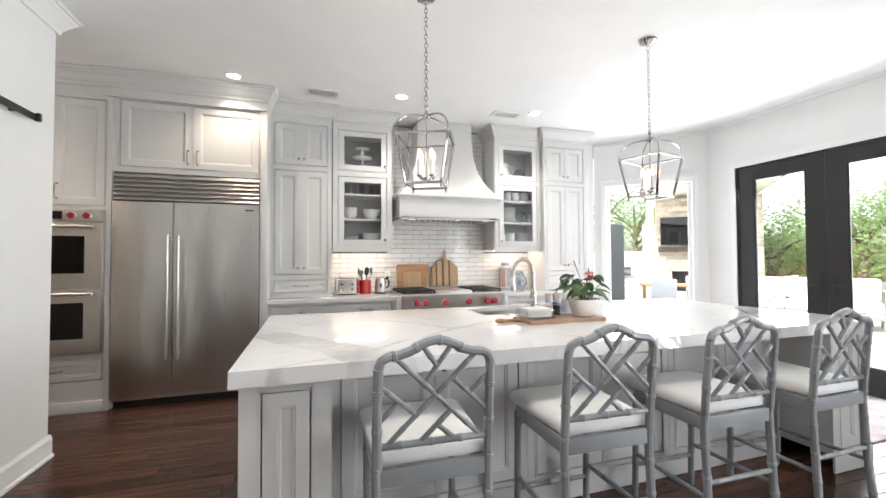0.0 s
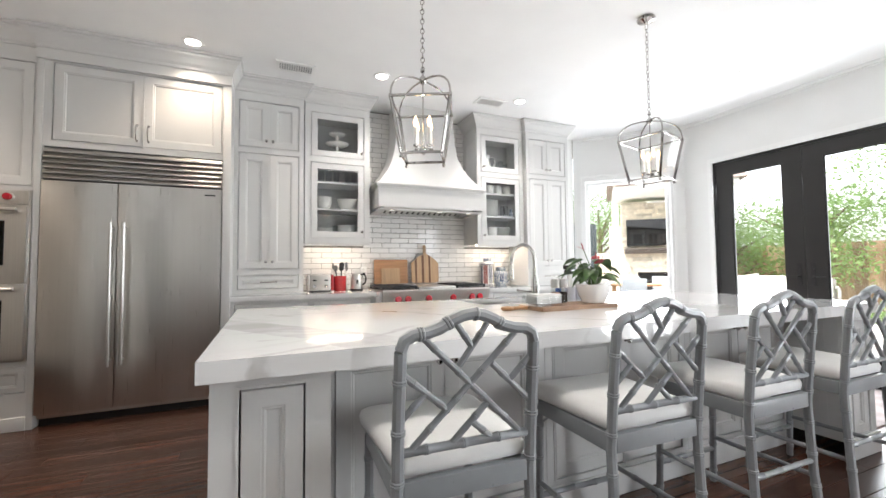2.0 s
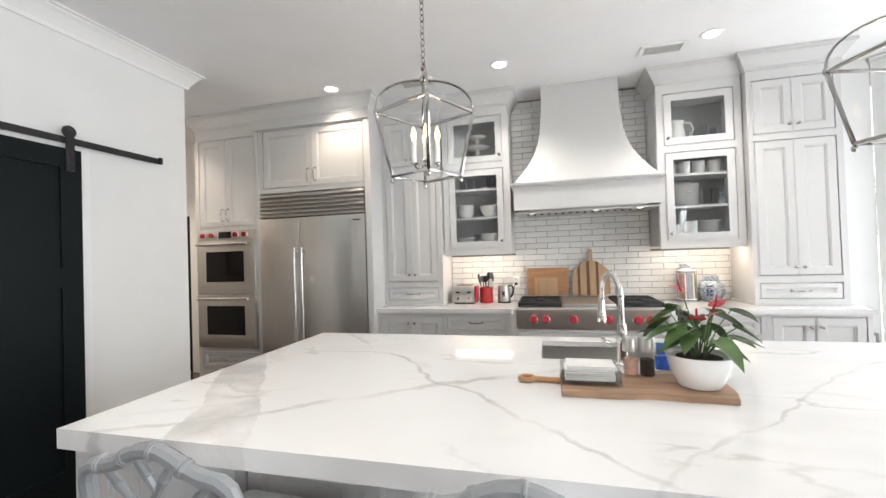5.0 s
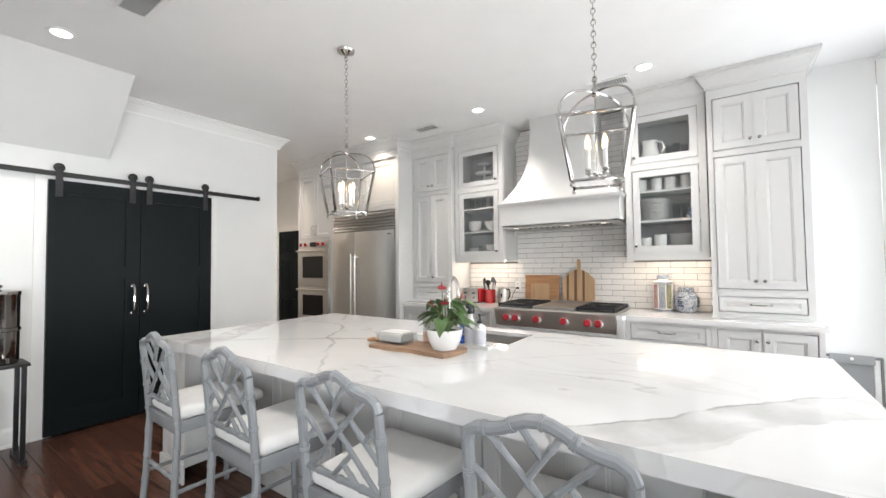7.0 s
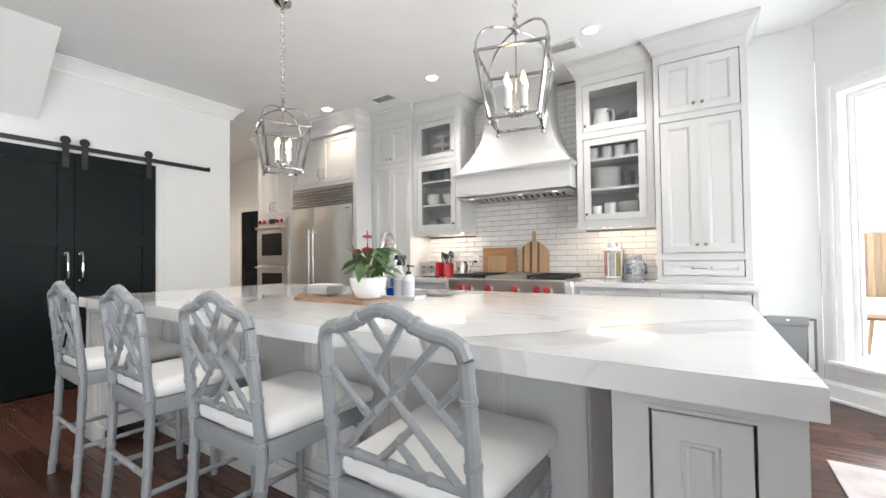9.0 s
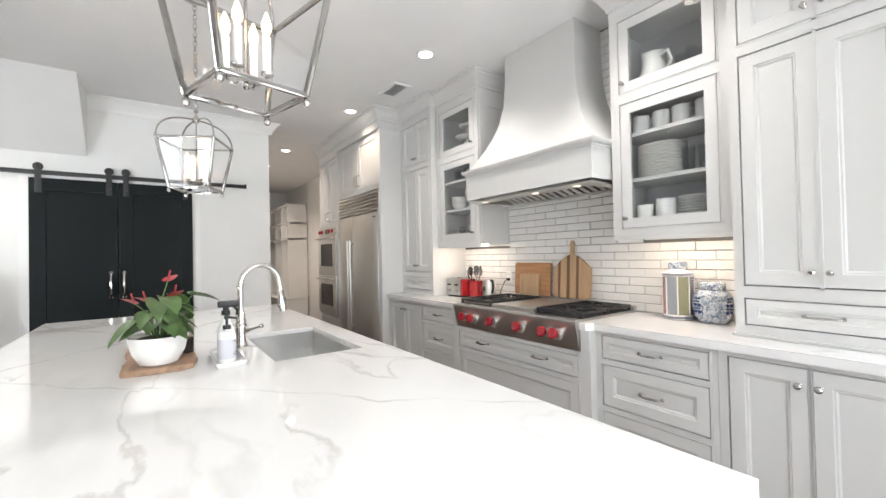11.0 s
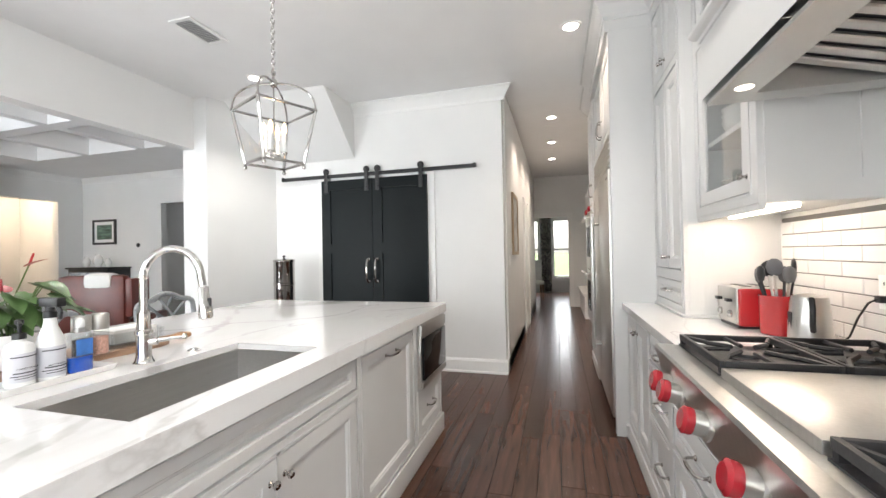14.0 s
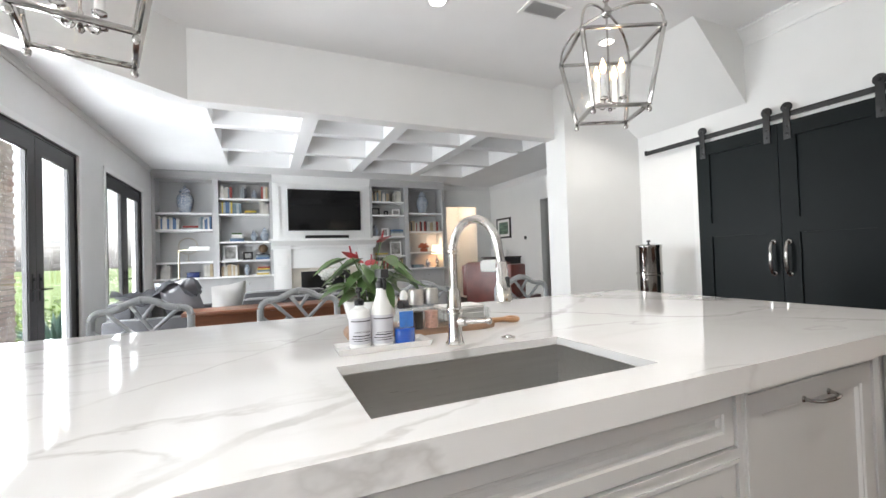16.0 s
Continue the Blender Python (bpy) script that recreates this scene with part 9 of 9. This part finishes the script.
# dark post by the breakfast window and wooden trestles
solid("wooden_post", box(5.80, 6.20, 6.9, 7.2, -0.0595, 2.05, bevel=0.01), mat("dark_stained_wood", (0.085, 0.10, 0.105), 0.6, vary=0.2, bump=0.2), "dark stained wooden post outside the window", "post", at=(6.0, 7.05, -0.06))
for x, y in ((4.72, 6.9),):
    t = thing("wooden_stool", (x, y, -0.06), "pale wooden slatted garden stool", "stool")
    part("seat", box(x - 0.2, x + 0.2, y - 0.2, y + 0.2, 0.42, 0.45, bevel=0.004), TEAK, t)
    for a in (-1, 1):
        for b in (-1, 1):
            part("leg", rod(bm_new(), (x + a * 0.22, y + b * 0.22, -0.0595), (x + a * 0.15, y + b * 0.15, 0.4195), 0.02), WOODLIGHT, t)
# neighbouring wing with brick pier
bp_ = thing("brick_pier", (4.9, -3.1, -0.06), "painted brick pier beside the patio doors", "pier")
part("core", box(4.72, 5.08, -3.02, -2.66, -0.0595, 2.9), GROUT, bp_, smooth=None)
bk = mesh_of(box(-0.095, 0.095, -0.012, 0.006, -0.028, 0.028), "brick", BRICK)
for r_ in range(44):
    for k in range(2):
        for side in range(2):
            o = new("brick", bk)
            o.parent = bp_
            off = (k - 0.5) * 0.2 + (0.0 if r_ % 2 else 0.03)
            z = -0.02 + 0.033 + r_ * 0.066
            if side == 0:
                o.matrix_basis = Matrix.Translation((-0.18, off + 0.26, z)) @ Matrix.Rotation(radians(-90), 4, "Z")
            else:
                o.matrix_basis = Matrix.Translation((off, 0.08 + 0.0 + 0.0, z)) @ Matrix.Rotation(0, 4, "Z")
hs = thing("neighbour_house", (19, -9, -0.16), "cream brick house with a brown shingle roof", "house")
part("wall", slab_with_holes(bm_new(), -20, -5, -0.15, 3.0, [(-14, -12.4, 0.9, 2.2), (-9, -7.4, 0.9, 2.2)], 17.0, 17.3, "x"), mat("cream_brick", (0.55, 0.49, 0.42), 0.9, vary=0.12, scale=12), hs, smooth=None)
for a in (-14, -9):
    w = part("window", slab_with_holes(bm_new(), a + 0.001, a + 1.599, 0.901, 2.199, [(a + 0.06, a + 0.77, 0.96, 2.14), (a + 0.83, a + 1.54, 0.96, 2.14)], 17.08, 17.16, "x"), TRIM, hs, smooth=None)
    part("pane", box(17.11, 17.13, a + 0.05, a + 1.55, 0.95, 2.15), BLACKGLASS, w)
part("roof", prism(bm_new(), [(16.4, 3.0005), (26, 3.0005), (21, 6.4)], -20.5, -4.5, "y"), ROOF, hs, smooth=None)
# the house's own roof over the rooms: an unseen slab added to block sun and sky
hr = bm_new()
bx(hr, -11.3, 5.3, -7.5, 6.6, 3.31, 3.45)
structure("roof", hr, ROOF, "unseen flat house roof slab that keeps sun and sky off the rooms")

# ---- tiles and planks ----
def tile_mesh(w, h, t=0.007):
    bm = bm_new()
    def lp(i, y):
        return [bm.verts.new(p) for p in ((-w / 2 + i, y, -h / 2 + i), (w / 2 - i, y, -h / 2 + i), (w / 2 - i, y, h / 2 - i), (-w / 2 + i, y, h / 2 - i))]
    skin(bm, [lp(0, 0), lp(0, -t + 0.002), lp(0.002, -t)])
    return mesh_of(bm, "tile", TILE)


TW, TH, G = 0.222, 0.0598, 0.0040
bs = bx(box(0.0305, 2.711, N + 0.004, N + 0.0115, CT + 0.001, 1.42), 0.7195, 2.0275, N + 0.004, N + 0.0115, 1.42, H - 0.001)
splash = structure("wall_backsplash", bs, GROUT, "white glazed subway tile backsplash with grey grout")
shapes = {}
row, z = 0, CT + 0.002
while z < H - 0.02:
    xa, xb = (0.0305, 2.711) if z + TH < 1.44 else (0.7195, 2.0275)
    h = min(TH, H - 0.002 - z)
    x = xa - (TW / 2 if row % 2 else 0)
    while x < xb - 0.01:
        a, b = max(x, xa), min(x + TW, xb)
        if b - a > 0.015 and not (z > 2.1 and abs((a + b) / 2 - HC) < 0.24):
            key = (round(b - a, 3), round(h, 3))
            if key not in shapes:
                shapes[key] = tile_mesh(b - a - G, h - G)
            o = new("tile", shapes[key])
            o.parent = splash
            o.location = ((a + b) / 2, N + 0.004, z + h / 2)
        x += TW
    z += TH
    row += 1
# floor planks: the ones walked past are pieces of their own
def plank_mesh(L, W):
    bm = bm_new()
    def lp(i, z):
        return [bm.verts.new(p) for p in ((-L / 2 + i, -W / 2 + i, z), (L / 2 - i, -W / 2 + i, z), (L / 2 - i, W / 2 - i, z), (-L / 2 + i, W / 2 - i, z))]
    skin(bm, [lp(0, -0.012), lp(0, -0.0015), lp(0.0018, 0)])
    return bm


PW = 0.127
rng = random.Random(21)
near, rest, cache = 0, bm_new(), {}
flo = bpy.data.objects["floor"]
y = -5.2
verts, faces = [], []
while y < 6.2:
    x = -10.8 - rng.uniform(0, 1.2)
    while x < 4.85:
        L = rng.choice((0.7, 0.9, 1.1, 1.3, 1.6))
        a, b = x, x + L
        cxp, cyp = (a + b) / 2, y + PW / 2
        inside = cyp < 4.86 and (cyp > -0.1 or -3.4 < cxp < 3.7) and cxp < 4.85 and (cxp > -7.5 and (cyp > 3.1 or cxp > -3.5) or cxp <= -7.5 and cyp > 1.9) or (cxp < -7.5 and cyp > 1.9)
        hidden = -0.3 < a and b < 3.1 and 1.9 < cyp < 2.9
        if inside and not hidden and b > -10.8:
            b2 = min(b, 4.84)
            close = -2.6 < cxp < 4.4 and (2.95 < cyp < 4.4 or 0.2 < cyp < 1.9 and cxp < 2.4 or cxp < -0.4 and 1.0 < cyp) and near < 290
            if close and b2 == b:
                if L not in cache:
                    cache[L] = mesh_of(plank_mesh(L - 0.002, PW - 0.002), "plank", FLOORW)
                o = new("plank", cache[L])
                o.parent, o.location = flo, (cxp, cyp, 0)
                near += 1
            else:
                n = len(verts)
                i = 0.0018
                a1, b1, y0, y1 = a + 0.001, b2 - 0.001, y + 0.001, y + PW - 0.001
                verts += [(a1, y0, -0.012), (b1, y0, -0.012), (b1, y1, -0.012), (a1, y1, -0.012), (a1, y0, -0.0015), (b1, y0, -0.0015), (b1, y1, -0.0015), (a1, y1, -0.0015), (a1 + i, y0 + i, 0), (b1 - i, y0 + i, 0), (b1 - i, y1 - i, 0), (a1 + i, y1 - i, 0)]
                for k in (0, 4):
                    faces += [(n + k + j, n + k + (j + 1) % 4, n + k + 4 + (j + 1) % 4, n + k + 4 + j) for j in range(4)]
                faces.append((n + 8, n + 9, n + 10, n + 11))
        x += L
    y += PW
me = bpy.data.meshes.new("planks")
me.from_pydata(verts, [], faces)
me.materials.append(FLOORW)
me.update()
po = new("planks", me)
po.parent = flo
tagged(po, kind="stuff")
